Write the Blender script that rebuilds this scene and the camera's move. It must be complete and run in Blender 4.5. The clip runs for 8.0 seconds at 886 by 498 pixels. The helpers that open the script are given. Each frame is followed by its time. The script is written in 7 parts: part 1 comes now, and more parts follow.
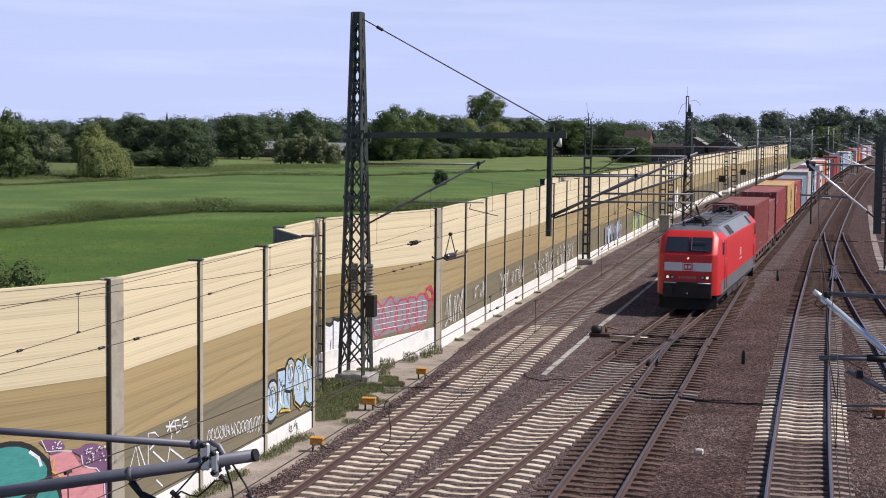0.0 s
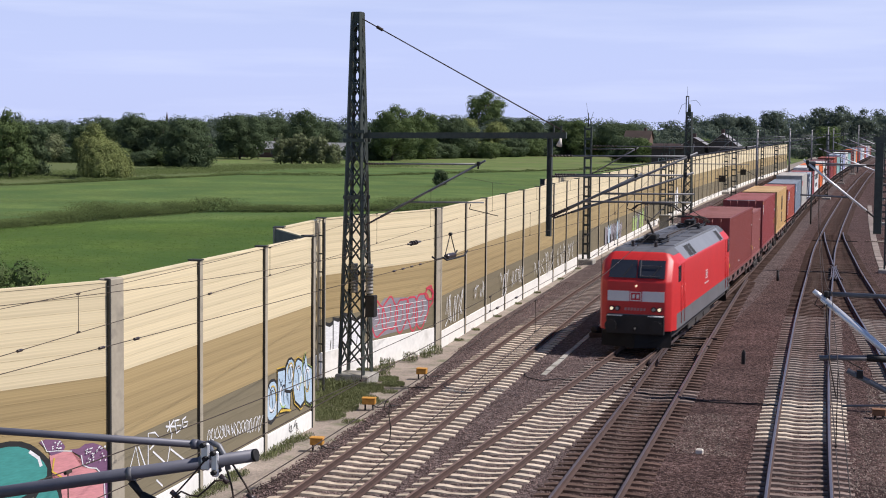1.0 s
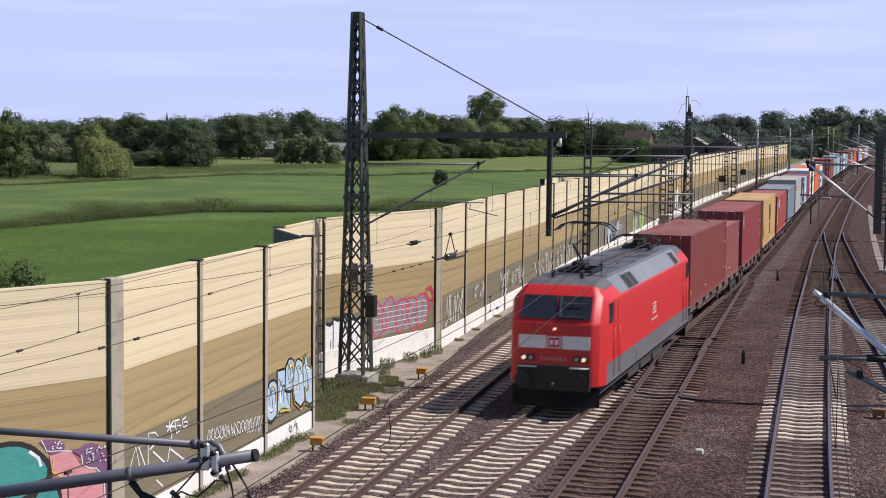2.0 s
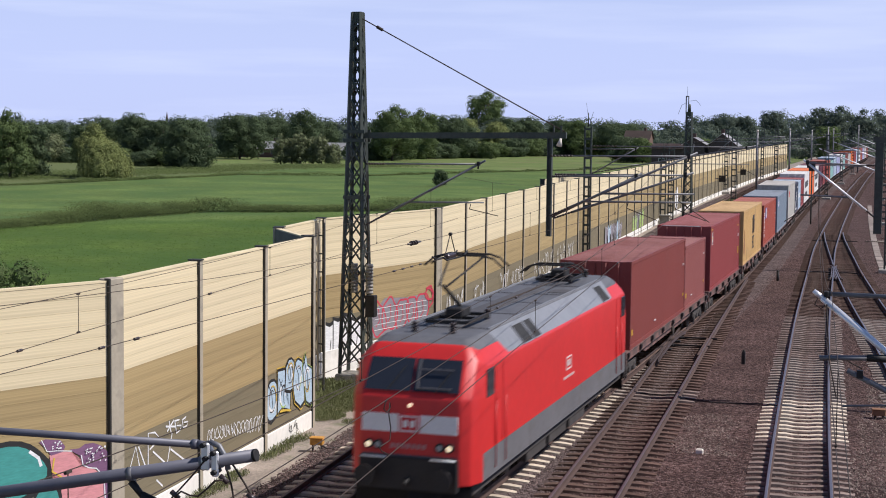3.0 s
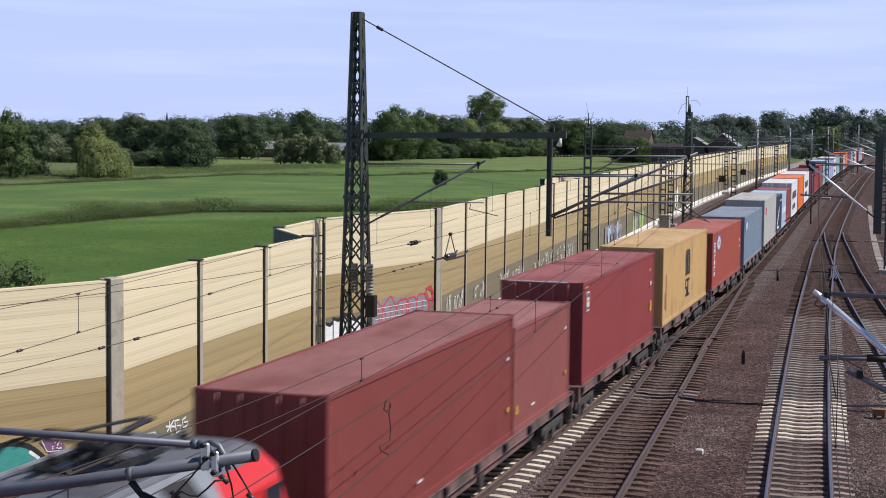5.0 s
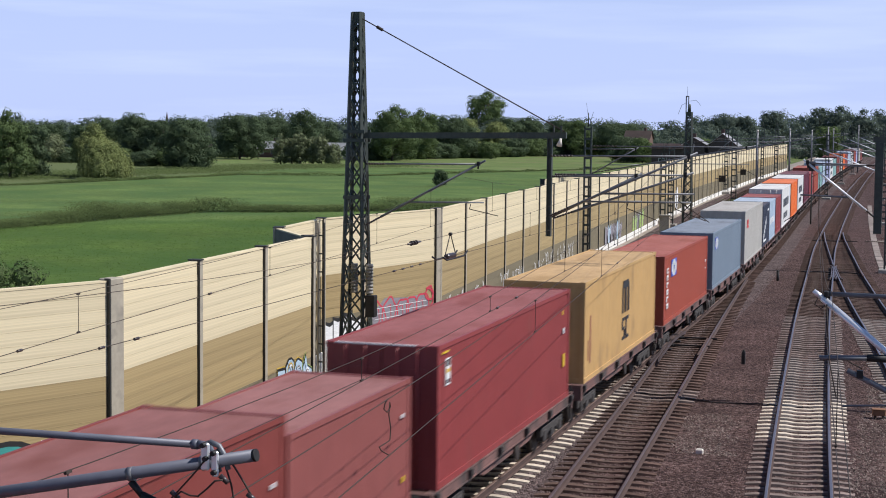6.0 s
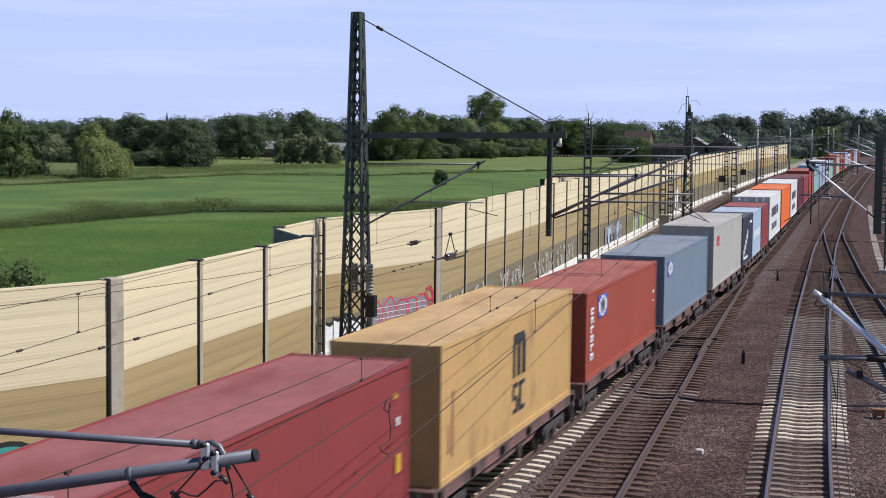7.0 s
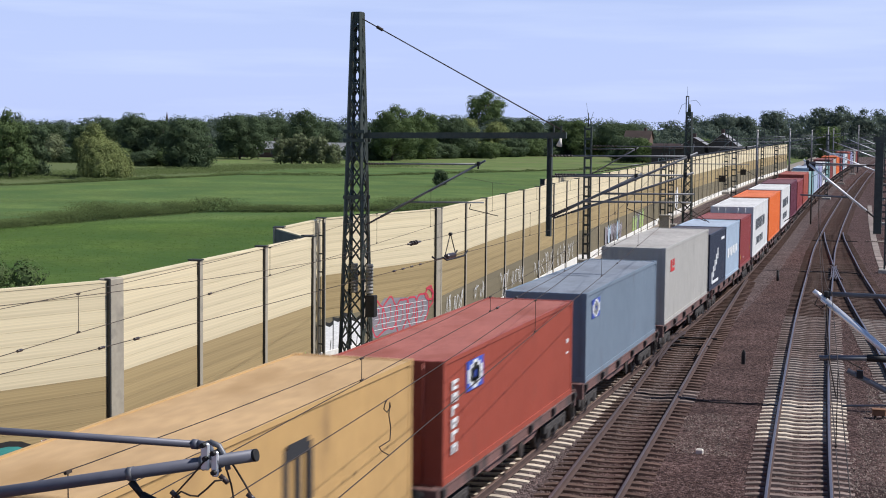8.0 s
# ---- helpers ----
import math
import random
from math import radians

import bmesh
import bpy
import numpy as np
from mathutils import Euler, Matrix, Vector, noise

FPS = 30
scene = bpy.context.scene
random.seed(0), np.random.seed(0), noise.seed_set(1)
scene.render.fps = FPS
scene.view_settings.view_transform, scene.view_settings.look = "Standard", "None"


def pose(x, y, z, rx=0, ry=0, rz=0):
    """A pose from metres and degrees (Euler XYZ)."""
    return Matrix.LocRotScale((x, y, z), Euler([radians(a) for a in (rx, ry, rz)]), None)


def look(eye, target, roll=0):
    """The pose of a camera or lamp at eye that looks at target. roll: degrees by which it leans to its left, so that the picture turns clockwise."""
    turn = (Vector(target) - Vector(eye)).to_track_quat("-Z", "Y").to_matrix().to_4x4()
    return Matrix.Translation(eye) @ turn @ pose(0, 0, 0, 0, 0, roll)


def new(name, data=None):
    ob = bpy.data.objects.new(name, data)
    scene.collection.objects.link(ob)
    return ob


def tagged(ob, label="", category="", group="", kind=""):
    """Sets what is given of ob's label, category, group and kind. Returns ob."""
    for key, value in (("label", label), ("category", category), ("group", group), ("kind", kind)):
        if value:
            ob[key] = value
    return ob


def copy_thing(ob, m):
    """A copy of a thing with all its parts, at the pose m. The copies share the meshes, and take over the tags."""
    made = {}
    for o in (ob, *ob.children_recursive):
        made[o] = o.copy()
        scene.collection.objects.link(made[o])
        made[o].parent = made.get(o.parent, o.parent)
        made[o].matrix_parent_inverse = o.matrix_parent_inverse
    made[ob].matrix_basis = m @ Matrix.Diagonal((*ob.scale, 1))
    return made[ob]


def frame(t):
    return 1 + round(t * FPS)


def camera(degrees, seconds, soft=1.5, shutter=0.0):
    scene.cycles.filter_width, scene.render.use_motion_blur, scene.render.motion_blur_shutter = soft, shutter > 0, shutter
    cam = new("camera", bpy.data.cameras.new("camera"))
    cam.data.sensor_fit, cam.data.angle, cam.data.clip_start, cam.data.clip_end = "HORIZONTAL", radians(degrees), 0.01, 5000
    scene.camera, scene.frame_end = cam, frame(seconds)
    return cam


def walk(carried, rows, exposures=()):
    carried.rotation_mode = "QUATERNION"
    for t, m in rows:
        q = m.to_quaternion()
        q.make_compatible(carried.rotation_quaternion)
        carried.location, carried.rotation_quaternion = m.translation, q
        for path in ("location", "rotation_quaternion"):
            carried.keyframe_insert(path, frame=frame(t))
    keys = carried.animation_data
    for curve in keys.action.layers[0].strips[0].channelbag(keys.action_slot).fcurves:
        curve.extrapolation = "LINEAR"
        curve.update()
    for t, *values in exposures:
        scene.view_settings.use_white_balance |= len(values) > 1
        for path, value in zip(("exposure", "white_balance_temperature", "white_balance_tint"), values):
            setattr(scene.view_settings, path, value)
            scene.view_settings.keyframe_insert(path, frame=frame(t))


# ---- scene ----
cam = camera(31.34, 8.0, soft=1.0, shutter=0.7)
EYE = Vector((0, 0, 8.602))
YAW, PITCH, ROLL = radians(17.098), radians(-4.489), 0.602
AIM = Vector((-math.sin(YAW) * math.cos(PITCH), math.cos(YAW) * math.cos(PITCH), math.sin(PITCH)))
STAND = look(EYE, EYE + 50 * AIM, ROLL)
walk(cam, [(0.0, STAND), (8.0, STAND)], exposures=[(0.0, 0.11, 6350, 14.4), (2.0, 0.11, 6340, 14.2), (6.0, 0.10, 6080, 10.5), (8.0, 0.09, 6080, 10.5)])

# ---- light: high summer sun from beyond the tracks, hazy pale sky ----
SUN_FROM = Vector((3.35, 0.55, 4.1)).normalized()
sun_data = bpy.data.lights.new("sun", "SUN")
sun_data.energy, sun_data.angle, sun_data.color = 4.95, radians(0.6), (1.0, 0.95, 0.88)
sun = new("sun", sun_data)
sun.matrix_world = look(SUN_FROM * 60, (0, 0, 0))
world = bpy.data.worlds.new("sky")
scene.world = world
world.use_nodes = True
wn = world.node_tree
sky = wn.nodes.new("ShaderNodeTexSky")
sky.sky_type, sky.sun_disc = "NISHITA", False
sky.sun_elevation = math.asin(SUN_FROM.z)
sky.sun_rotation = math.atan2(SUN_FROM.x, SUN_FROM.y)
sky.air_density, sky.dust_density, sky.ozone_density = 1.0, 0.4, 3.0
# thin veil of high cloud streaks in the upper sky
wc = wn.nodes.new("ShaderNodeTexCoord")
wm = wn.nodes.new("ShaderNodeMapping")
wm.inputs["Scale"].default_value = (3.0, 3.0, 38.0)
wz = wn.nodes.new("ShaderNodeTexNoise")
wz.inputs["Scale"].default_value, wz.inputs["Detail"].default_value = 1.6, 5.0
wr = wn.nodes.new("ShaderNodeMapRange")
wr.inputs["From Min"].default_value, wr.inputs["From Max"].default_value = 0.46, 0.72
wr.inputs["To Max"].default_value = 0.40
wx = wn.nodes.new("ShaderNodeMix")
wx.data_type = "RGBA"
wx.inputs["B"].default_value = (7.5, 8.15, 9.9, 1)
wn.links.new(wc.outputs["Generated"], wm.inputs["Vector"])
wn.links.new(wm.outputs["Vector"], wz.inputs["Vector"])
wn.links.new(wz.outputs["Fac"], wr.inputs["Value"])
# milky lavender haze that thickens towards the horizon
hs = wn.nodes.new("ShaderNodeSeparateXYZ")
hr = wn.nodes.new("ShaderNodeMapRange")
hr.interpolation_type = "SMOOTHSTEP"
hr.inputs["From Min"].default_value, hr.inputs["From Max"].default_value = 0.03, 0.27
hr.inputs["To Min"].default_value, hr.inputs["To Max"].default_value = 0.88, 0.0
hx = wn.nodes.new("ShaderNodeMix")
hx.data_type = "RGBA"
hx.inputs["B"].default_value = (5.5, 6.32, 9.5, 1)
wn.links.new(wc.outputs["Generated"], hs.inputs["Vector"])
wn.links.new(hs.outputs["Z"], hr.inputs["Value"])
wn.links.new(hr.outputs["Result"], hx.inputs["Factor"])
veil = wn.nodes.new("ShaderNodeMath")
veil.operation = "MULTIPLY"
wn.links.new(wr.outputs["Result"], veil.inputs[0])
wn.links.new(hr.outputs["Result"], veil.inputs[1])
wn.links.new(veil.outputs[0], wx.inputs["Factor"])
back = wn.nodes["Background"]
deep = wn.nodes.new("ShaderNodeMix")
deep.data_type, deep.blend_type = "RGBA", "MULTIPLY"
deep.inputs["Factor"].default_value = 1.0
deep.inputs["B"].default_value = (0.66, 0.70, 0.78, 1)
wn.links.new(sky.outputs["Color"], deep.inputs["A"])
wn.links.new(deep.outputs["Result"], hx.inputs["A"])
wn.links.new(hx.outputs["Result"], wx.inputs["A"])
back.inputs["Strength"].default_value = 0.1
wn.links.new(wx.outputs["Result"], back.inputs["Color"])


# ---- materials ----
def material(name, color, rough=0.7, metal=0.0, vary=0.25, grain=20.0, patch=1.5, bump=0.0, stain=None, stain_at=0.6,
             each=0.0, stretch=(1, 1, 1), glow=0.0, island=0.0, spec=0.5):
    """Principled paint with variation at two scales, optional stains, bump and a shift from object to object."""
    m = bpy.data.materials.new(name)
    m.use_nodes = True
    t = m.node_tree
    b = t.nodes["Principled BSDF"]
    b.inputs["Roughness"].default_value, b.inputs["Metallic"].default_value = rough, metal
    b.inputs["Specular IOR Level"].default_value = spec
    co = t.nodes.new("ShaderNodeTexCoord")
    mp = t.nodes.new("ShaderNodeMapping")
    mp.inputs["Scale"].default_value = stretch
    t.links.new(co.outputs["Object"], mp.inputs["Vector"])
    n1, n2 = t.nodes.new("ShaderNodeTexNoise"), t.nodes.new("ShaderNodeTexNoise")
    n1.inputs["Scale"].default_value, n2.inputs["Scale"].default_value = grain, patch
    n1.inputs["Detail"].default_value, n2.inputs["Detail"].default_value = 4.0, 5.0
    for n in (n1, n2):
        t.links.new(mp.outputs["Vector"], n.inputs["Vector"])
    add = t.nodes.new("ShaderNodeMath")
    add.operation = "ADD"
    t.links.new(n1.outputs["Fac"], add.inputs[0])
    t.links.new(n2.outputs["Fac"], add.inputs[1])
    rng = t.nodes.new("ShaderNodeMapRange")
    rng.inputs["From Min"].default_value, rng.inputs["From Max"].default_value = 0.6, 1.4
    rng.inputs["To Min"].default_value, rng.inputs["To Max"].default_value = 1 - vary, 1 + vary
    t.links.new(add.outputs[0], rng.inputs["Value"])
    value = rng.outputs["Result"]
    if each or island:
        src = t.nodes.new("ShaderNodeObjectInfo") if each else t.nodes.new("ShaderNodeNewGeometry")
        r2 = t.nodes.new("ShaderNodeMapRange")
        k = each or island
        r2.inputs["To Min"].default_value, r2.inputs["To Max"].default_value = 1 - k, 1 + k
        t.links.new(src.outputs["Random" if each else "Random Per Island"], r2.inputs["Value"])
        mul = t.nodes.new("ShaderNodeMath")
        mul.operation = "MULTIPLY"
        t.links.new(value, mul.inputs[0])
        t.links.new(r2.outputs["Result"], mul.inputs[1])
        value = mul.outputs[0]
    mix = t.nodes.new("ShaderNodeMix")
    mix.data_type, mix.blend_type = "RGBA", "MULTIPLY"
    mix.inputs["Factor"].default_value = 1.0
    mix.inputs["A"].default_value = (*color, 1)
    t.links.new(value, mix.inputs["B"])
    out = mix.outputs["Result"]
    if stain:
        n3 = t.nodes.new("ShaderNodeTexNoise")
        n3.inputs["Scale"].default_value, n3.inputs["Detail"].default_value = patch * 1.7, 8.0
        t.links.new(mp.outputs["Vector"], n3.inputs["Vector"])
        r3 = t.nodes.new("ShaderNodeMapRange")
        r3.inputs["From Min"].default_value, r3.inputs["From Max"].default_value = stain_at - 0.12, stain_at + 0.12
        t.links.new(n3.outputs["Fac"], r3.inputs["Value"])
        m3 = t.nodes.new("ShaderNodeMix")
        m3.data_type = "RGBA"
        m3.inputs["B"].default_value = (*stain, 1)
        t.links.new(r3.outputs["Result"], m3.inputs["Factor"])
        t.links.new(out, m3.inputs["A"])
        out = m3.outputs["Result"]
    t.links.new(out, b.inputs["Base Color"])
    if bump:
        bp = t.nodes.new("ShaderNodeBump")
        bp.inputs["Strength"].default_value, bp.inputs["Distance"].default_value = 0.7, bump
        t.links.new(n1.outputs["Fac"], bp.inputs["Height"])
        t.links.new(bp.outputs["Normal"], b.inputs["Normal"])
    if glow:
        b.inputs["Emission Color"].default_value, b.inputs["Emission Strength"].default_value = (*color, 1), glow
    return m


def gravel(name, tones, scale):
    """Broken stone: cells of several tones with dark gaps and relief, dirt in patches."""
    m = bpy.data.materials.new(name)
    m.use_nodes = True
    t = m.node_tree
    b = t.nodes["Principled BSDF"]
    b.inputs["Roughness"].default_value = 0.9
    b.inputs["Specular IOR Level"].default_value = 0.12
    co = t.nodes.new("ShaderNodeTexCoord")
    v = t.nodes.new("ShaderNodeTexVoronoi")
    v.inputs["Scale"].default_value = scale
    n = t.nodes.new("ShaderNodeTexNoise")
    n.inputs["Scale"].default_value, n.inputs["Detail"].default_value = 0.5, 6.0
    for k in (v, n):
        t.links.new(co.outputs["Object"], k.inputs["Vector"])
    sp = t.nodes.new("ShaderNodeSeparateColor")
    t.links.new(v.outputs["Color"], sp.inputs["Color"])
    ramp = t.nodes.new("ShaderNodeValToRGB")
    ramp.color_ramp.elements[0].color = (*tones[0], 1)
    ramp.color_ramp.elements[1].color = (*tones[-1], 1)
    for i, c in enumerate(tones[1:-1]):
        e = ramp.color_ramp.elements.new((i + 1) / (len(tones) - 1))
        e.color = (*c, 1)
    t.links.new(sp.outputs["Red"], ramp.inputs["Fac"])
    r1 = t.nodes.new("ShaderNodeMapRange")
    r1.inputs["From Min"].default_value, r1.inputs["From Max"].default_value = 0.3, 0.7
    r1.inputs["To Min"].default_value, r1.inputs["To Max"].default_value = 0.7, 1.25
    t.links.new(n.outputs["Fac"], r1.inputs["Value"])
    mx = t.nodes.new("ShaderNodeMix")
    mx.data_type, mx.blend_type = "RGBA", "MULTIPLY"
    mx.inputs["Factor"].default_value = 1.0
    t.links.new(ramp.outputs["Color"], mx.inputs["A"])
    t.links.new(r1.outputs["Result"], mx.inputs["B"])
    t.links.new(mx.outputs["Result"], b.inputs["Base Color"])
    bp = t.nodes.new("ShaderNodeBump")
    bp.invert = True
    bp.inputs["Strength"].default_value, bp.inputs["Distance"].default_value = 1.0, 0.05
    t.links.new(v.outputs["Distance"], bp.inputs["Height"])
    t.links.new(bp.outputs["Normal"], b.inputs["Normal"])
    return m


M = {}
M["ballast"] = gravel("ballast", [(0.035, 0.024, 0.022), (0.08, 0.056, 0.052), (0.115, 0.084, 0.077), (0.21, 0.165, 0.155)], 14)
M["ballast_old"] = gravel("ballast_old", [(0.020, 0.0115, 0.0100), (0.053, 0.0300, 0.0258), (0.086, 0.050, 0.0438), (0.205, 0.140, 0.126)], 16)
M["stone"] = material("stone", (0.170, 0.122, 0.114), 0.9, spec=0.1, vary=0.3, grain=60, patch=0.6, island=0.5)
M["path"] = material("path", (0.28, 0.232, 0.19), 0.95, vary=0.45, grain=16, patch=0.9, bump=0.03, stain=(0.10, 0.12, 0.05), stain_at=0.66)
M["field"] = material("field", (0.079, 0.123, 0.0255), 0.95, spec=0.1, vary=0.42, grain=1.3, patch=0.06, bump=0.2, stain=(0.055, 0.100, 0.022), stain_at=0.52)
M["rough_grass"] = material("rough_grass", (0.12, 0.16, 0.05), 0.95, spec=0.1, vary=0.35, grain=0.5, patch=0.05, bump=0.1, stain=(0.17, 0.15, 0.08), stain_at=0.62)
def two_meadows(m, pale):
    """Beyond the ditch, which crosses the meadow aslant, the grass is paler, with distance haze put into its bluer
    tint.
    """
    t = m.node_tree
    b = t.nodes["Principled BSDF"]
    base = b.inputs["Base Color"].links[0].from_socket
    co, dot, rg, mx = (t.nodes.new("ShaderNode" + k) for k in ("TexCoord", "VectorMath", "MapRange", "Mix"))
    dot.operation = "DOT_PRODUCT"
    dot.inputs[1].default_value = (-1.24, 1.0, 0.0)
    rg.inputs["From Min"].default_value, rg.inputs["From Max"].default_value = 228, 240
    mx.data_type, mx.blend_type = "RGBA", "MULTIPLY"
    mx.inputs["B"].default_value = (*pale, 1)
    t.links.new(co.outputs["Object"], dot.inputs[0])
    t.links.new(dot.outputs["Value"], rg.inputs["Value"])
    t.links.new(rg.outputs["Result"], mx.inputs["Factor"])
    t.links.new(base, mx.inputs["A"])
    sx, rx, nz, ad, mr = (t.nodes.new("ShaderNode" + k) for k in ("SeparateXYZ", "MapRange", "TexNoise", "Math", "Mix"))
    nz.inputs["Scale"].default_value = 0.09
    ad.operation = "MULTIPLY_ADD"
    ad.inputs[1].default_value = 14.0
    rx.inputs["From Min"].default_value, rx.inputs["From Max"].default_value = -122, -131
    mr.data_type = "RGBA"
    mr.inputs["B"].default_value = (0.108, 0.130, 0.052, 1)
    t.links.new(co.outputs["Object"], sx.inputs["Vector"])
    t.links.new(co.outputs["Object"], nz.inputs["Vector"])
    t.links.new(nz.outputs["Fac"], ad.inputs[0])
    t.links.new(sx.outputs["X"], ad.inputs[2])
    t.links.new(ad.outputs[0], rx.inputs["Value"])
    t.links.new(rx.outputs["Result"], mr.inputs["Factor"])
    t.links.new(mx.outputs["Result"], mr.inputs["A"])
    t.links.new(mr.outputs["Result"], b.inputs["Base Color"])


# paler far grass; the extra blue stands in for haze
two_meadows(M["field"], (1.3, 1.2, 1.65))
M["sleeper"] = material("sleeper", (0.53, 0.44, 0.34), 0.9, vary=0.25, grain=9, patch=1.3, stain=(0.22, 0.15, 0.11), stain_at=0.68, each=0.22)
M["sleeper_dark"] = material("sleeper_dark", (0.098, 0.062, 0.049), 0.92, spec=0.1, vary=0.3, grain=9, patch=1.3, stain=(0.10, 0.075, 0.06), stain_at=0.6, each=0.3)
M["sleeper_worn"] = material("sleeper_worn", (0.205, 0.150, 0.126), 0.92, vary=0.3, grain=9, patch=1.3, stain=(0.11, 0.08, 0.06), stain_at=0.6, each=0.3)
M["sleeper_mid"] = material("sleeper_mid", (0.25, 0.205, 0.175), 0.92, vary=0.3, grain=9, patch=1.3, stain=(0.14, 0.10, 0.08), stain_at=0.62, each=0.25)
M["rust"] = material("rust", (0.070, 0.040, 0.031), 0.85, vary=0.3, grain=6, patch=0.8)
M["railhead"] = material("railhead", (0.25, 0.22, 0.235), 0.4, 0.8, vary=0.15, grain=3, patch=0.5)
M["railhead_dull"] = material("railhead_dull", (0.17, 0.11, 0.088), 0.6, 0.3, vary=0.25, grain=3, patch=0.5)
M["railhead_worn"] = material("railhead_worn", (0.165, 0.125, 0.122), 0.45, 0.6, vary=0.2, grain=3, patch=0.5)
M["cream"] = material("cream", (0.67, 0.563, 0.358), 0.85, vary=0.24, grain=2.6, patch=0.35, stretch=(0.35, 0.35, 14), each=0.045, bump=0.004)
M["tan"] = material("tan", (0.362, 0.267, 0.125), 0.85, vary=0.30, grain=2.6, patch=0.35, stretch=(0.35, 0.35, 14), each=0.06, bump=0.004)
M["olive"] = material("olive", (0.185, 0.155, 0.095), 0.88, vary=0.18, grain=5, patch=0.5, stretch=(1, 1, 9), each=0.06, bump=0.004)
M["groove"] = material("groove", (0.30, 0.23, 0.14), 0.95)
M["wall_back"] = material("wall_back", (0.16, 0.15, 0.13), 0.9)
M["plinth"] = material("plinth", (0.76, 0.74, 0.69), 0.85, vary=0.12, grain=6, patch=0.6, stain=(0.45, 0.42, 0.36), stain_at=0.7)
# near-black: dark steel, and the shaded side of the wall posts as colour
M["post_steel_shade"] = material("post_steel_shade", (0.035, 0.035, 0.032), 0.6, 0.2, vary=0.25)
M["post_concrete"] = material("post_concrete", (0.36, 0.315, 0.24), 0.9, vary=0.15, grain=10, patch=1.2, stain=(0.2, 0.18, 0.15), stain_at=0.68)
M["mast_green"] = material("mast_green", (0.055, 0.065, 0.055), 0.55, 0.2, vary=0.3, grain=8, patch=1.0, stain=(0.10, 0.09, 0.07), stain_at=0.68)
M["pipe"] = material("pipe", (0.125, 0.125, 0.15), 0.5, 0.15, vary=0.2, grain=9, patch=2)
M["galvanised"] = material("galvanised", (0.17, 0.17, 0.18), 0.5, 0.4, vary=0.2, grain=12, patch=2)
M["alu"] = material("alu", (0.82, 0.82, 0.84), 0.4, 0.5, vary=0.12, grain=12, patch=2)
M["wire"] = material("wire", (0.050, 0.036, 0.028), 0.7, 0.0, vary=0.2, spec=0.3)
M["insulator"] = material("insulator", (0.045, 0.03, 0.028), 0.35)
M["concrete"] = material("concrete", (0.36, 0.34, 0.30), 0.9, vary=0.2, grain=9, patch=1.0, stain=(0.16, 0.15, 0.12), stain_at=0.6, bump=0.006)
M["yellow_box"] = material("yellow_box", (0.50, 0.235, 0.035), 0.6, vary=0.3, grain=9, patch=3)
M["brown_box"] = material("brown_box", (0.22, 0.105, 0.05), 0.7, vary=0.25, grain=9, patch=3)
M["black_iron"] = material("black_iron", (0.025, 0.023, 0.022), 0.6, 0.3, vary=0.3)
M["white_plate"] = material("white_plate", (0.66, 0.60, 0.52), 0.6, vary=0.1)
M["bark"] = material("bark", (0.09, 0.07, 0.05), 0.9, vary=0.3, grain=6, patch=1)


# ---- mesh helpers ----
def mesh_of(name, verts, faces, mats=(), index=None, smooth=False):
    me = bpy.data.meshes.new(name)
    me.from_pydata([tuple(v) for v in verts], [], [tuple(f) for f in faces])
    for m in mats:
        me.materials.append(m)
    if index is not None:
        me.polygons.foreach_set("material_index", list(index))
    if smooth:
        me.polygons.foreach_set("use_smooth", [True] * len(me.polygons))
    me.update()
    return me


def part(name, bm, mat, parent=None, label="", smooth=False):
    """Links a bmesh as ONE mesh object under a thing or a part."""
    me = bpy.data.meshes.new(name)
    bm.normal_update()
    bm.to_mesh(me)
    bm.free()
    for m in mat if isinstance(mat, (list, tuple)) else [mat]:
        me.materials.append(m)
    if smooth:
        me.polygons.foreach_set("use_smooth", [True] * len(me.polygons))
    ob = new(name, me)
    ob.parent = parent
    if label:
        ob["label"] = label
    return ob


def child(name, me, parent, m=None, label=""):
    ob = new(name, me)
    ob.parent = parent
    if m is not None:
        ob.matrix_basis = m
    if label:
        ob["label"] = label
    return ob


def box(bm, x0, x1, y0, y1, z0, z1, mi=0, bevel=0.0):
    vs = [bm.verts.new((x, y, z)) for x in (x0, x1) for y in (y0, y1) for z in (z0, z1)]
    fs = []
    for f in ((0, 1, 3, 2), (4, 6, 7, 5), (0, 4, 5, 1), (2, 3, 7, 6), (0, 2, 6, 4), (1, 5, 7, 3)):
        fa = bm.faces.new([vs[i] for i in f])
        fa.material_index = mi
        fs.append(fa)
    if bevel:
        es = list({e for f in fs for e in f.edges})
        r = bmesh.ops.bevel(bm, geom=es, offset=bevel, segments=1, affect="EDGES")
        for f in r["faces"]:
            f.material_index = mi
    return bm


def bx(*a, **k):
    return box(bmesh.new(), *a, **k)


def tube(bm, a, b, r0, r1=None, n=8, mi=0):
    """A closed round bar from a to b."""
    a, b = Vector(a), Vector(b)
    r1 = r0 if r1 is None else r1
    d = (b - a).normalized()
    s = d.orthogonal().normalized()
    q = d.cross(s)
    rings = []
    for p, r in ((a, r0), (b, r1)):
        rings.append([bm.verts.new(p + r * (math.cos(2 * math.pi * i / n) * s + math.sin(2 * math.pi * i / n) * q)) for i in range(n)])
    for i in range(n):
        f = bm.faces.new([rings[0][i], rings[0][(i + 1) % n], rings[1][(i + 1) % n], rings[1][i]])
        f.material_index, f.smooth = mi, n > 5
    bm.faces.new(rings[0][::-1]).material_index = mi
    bm.faces.new(rings[1]).material_index = mi
    return bm


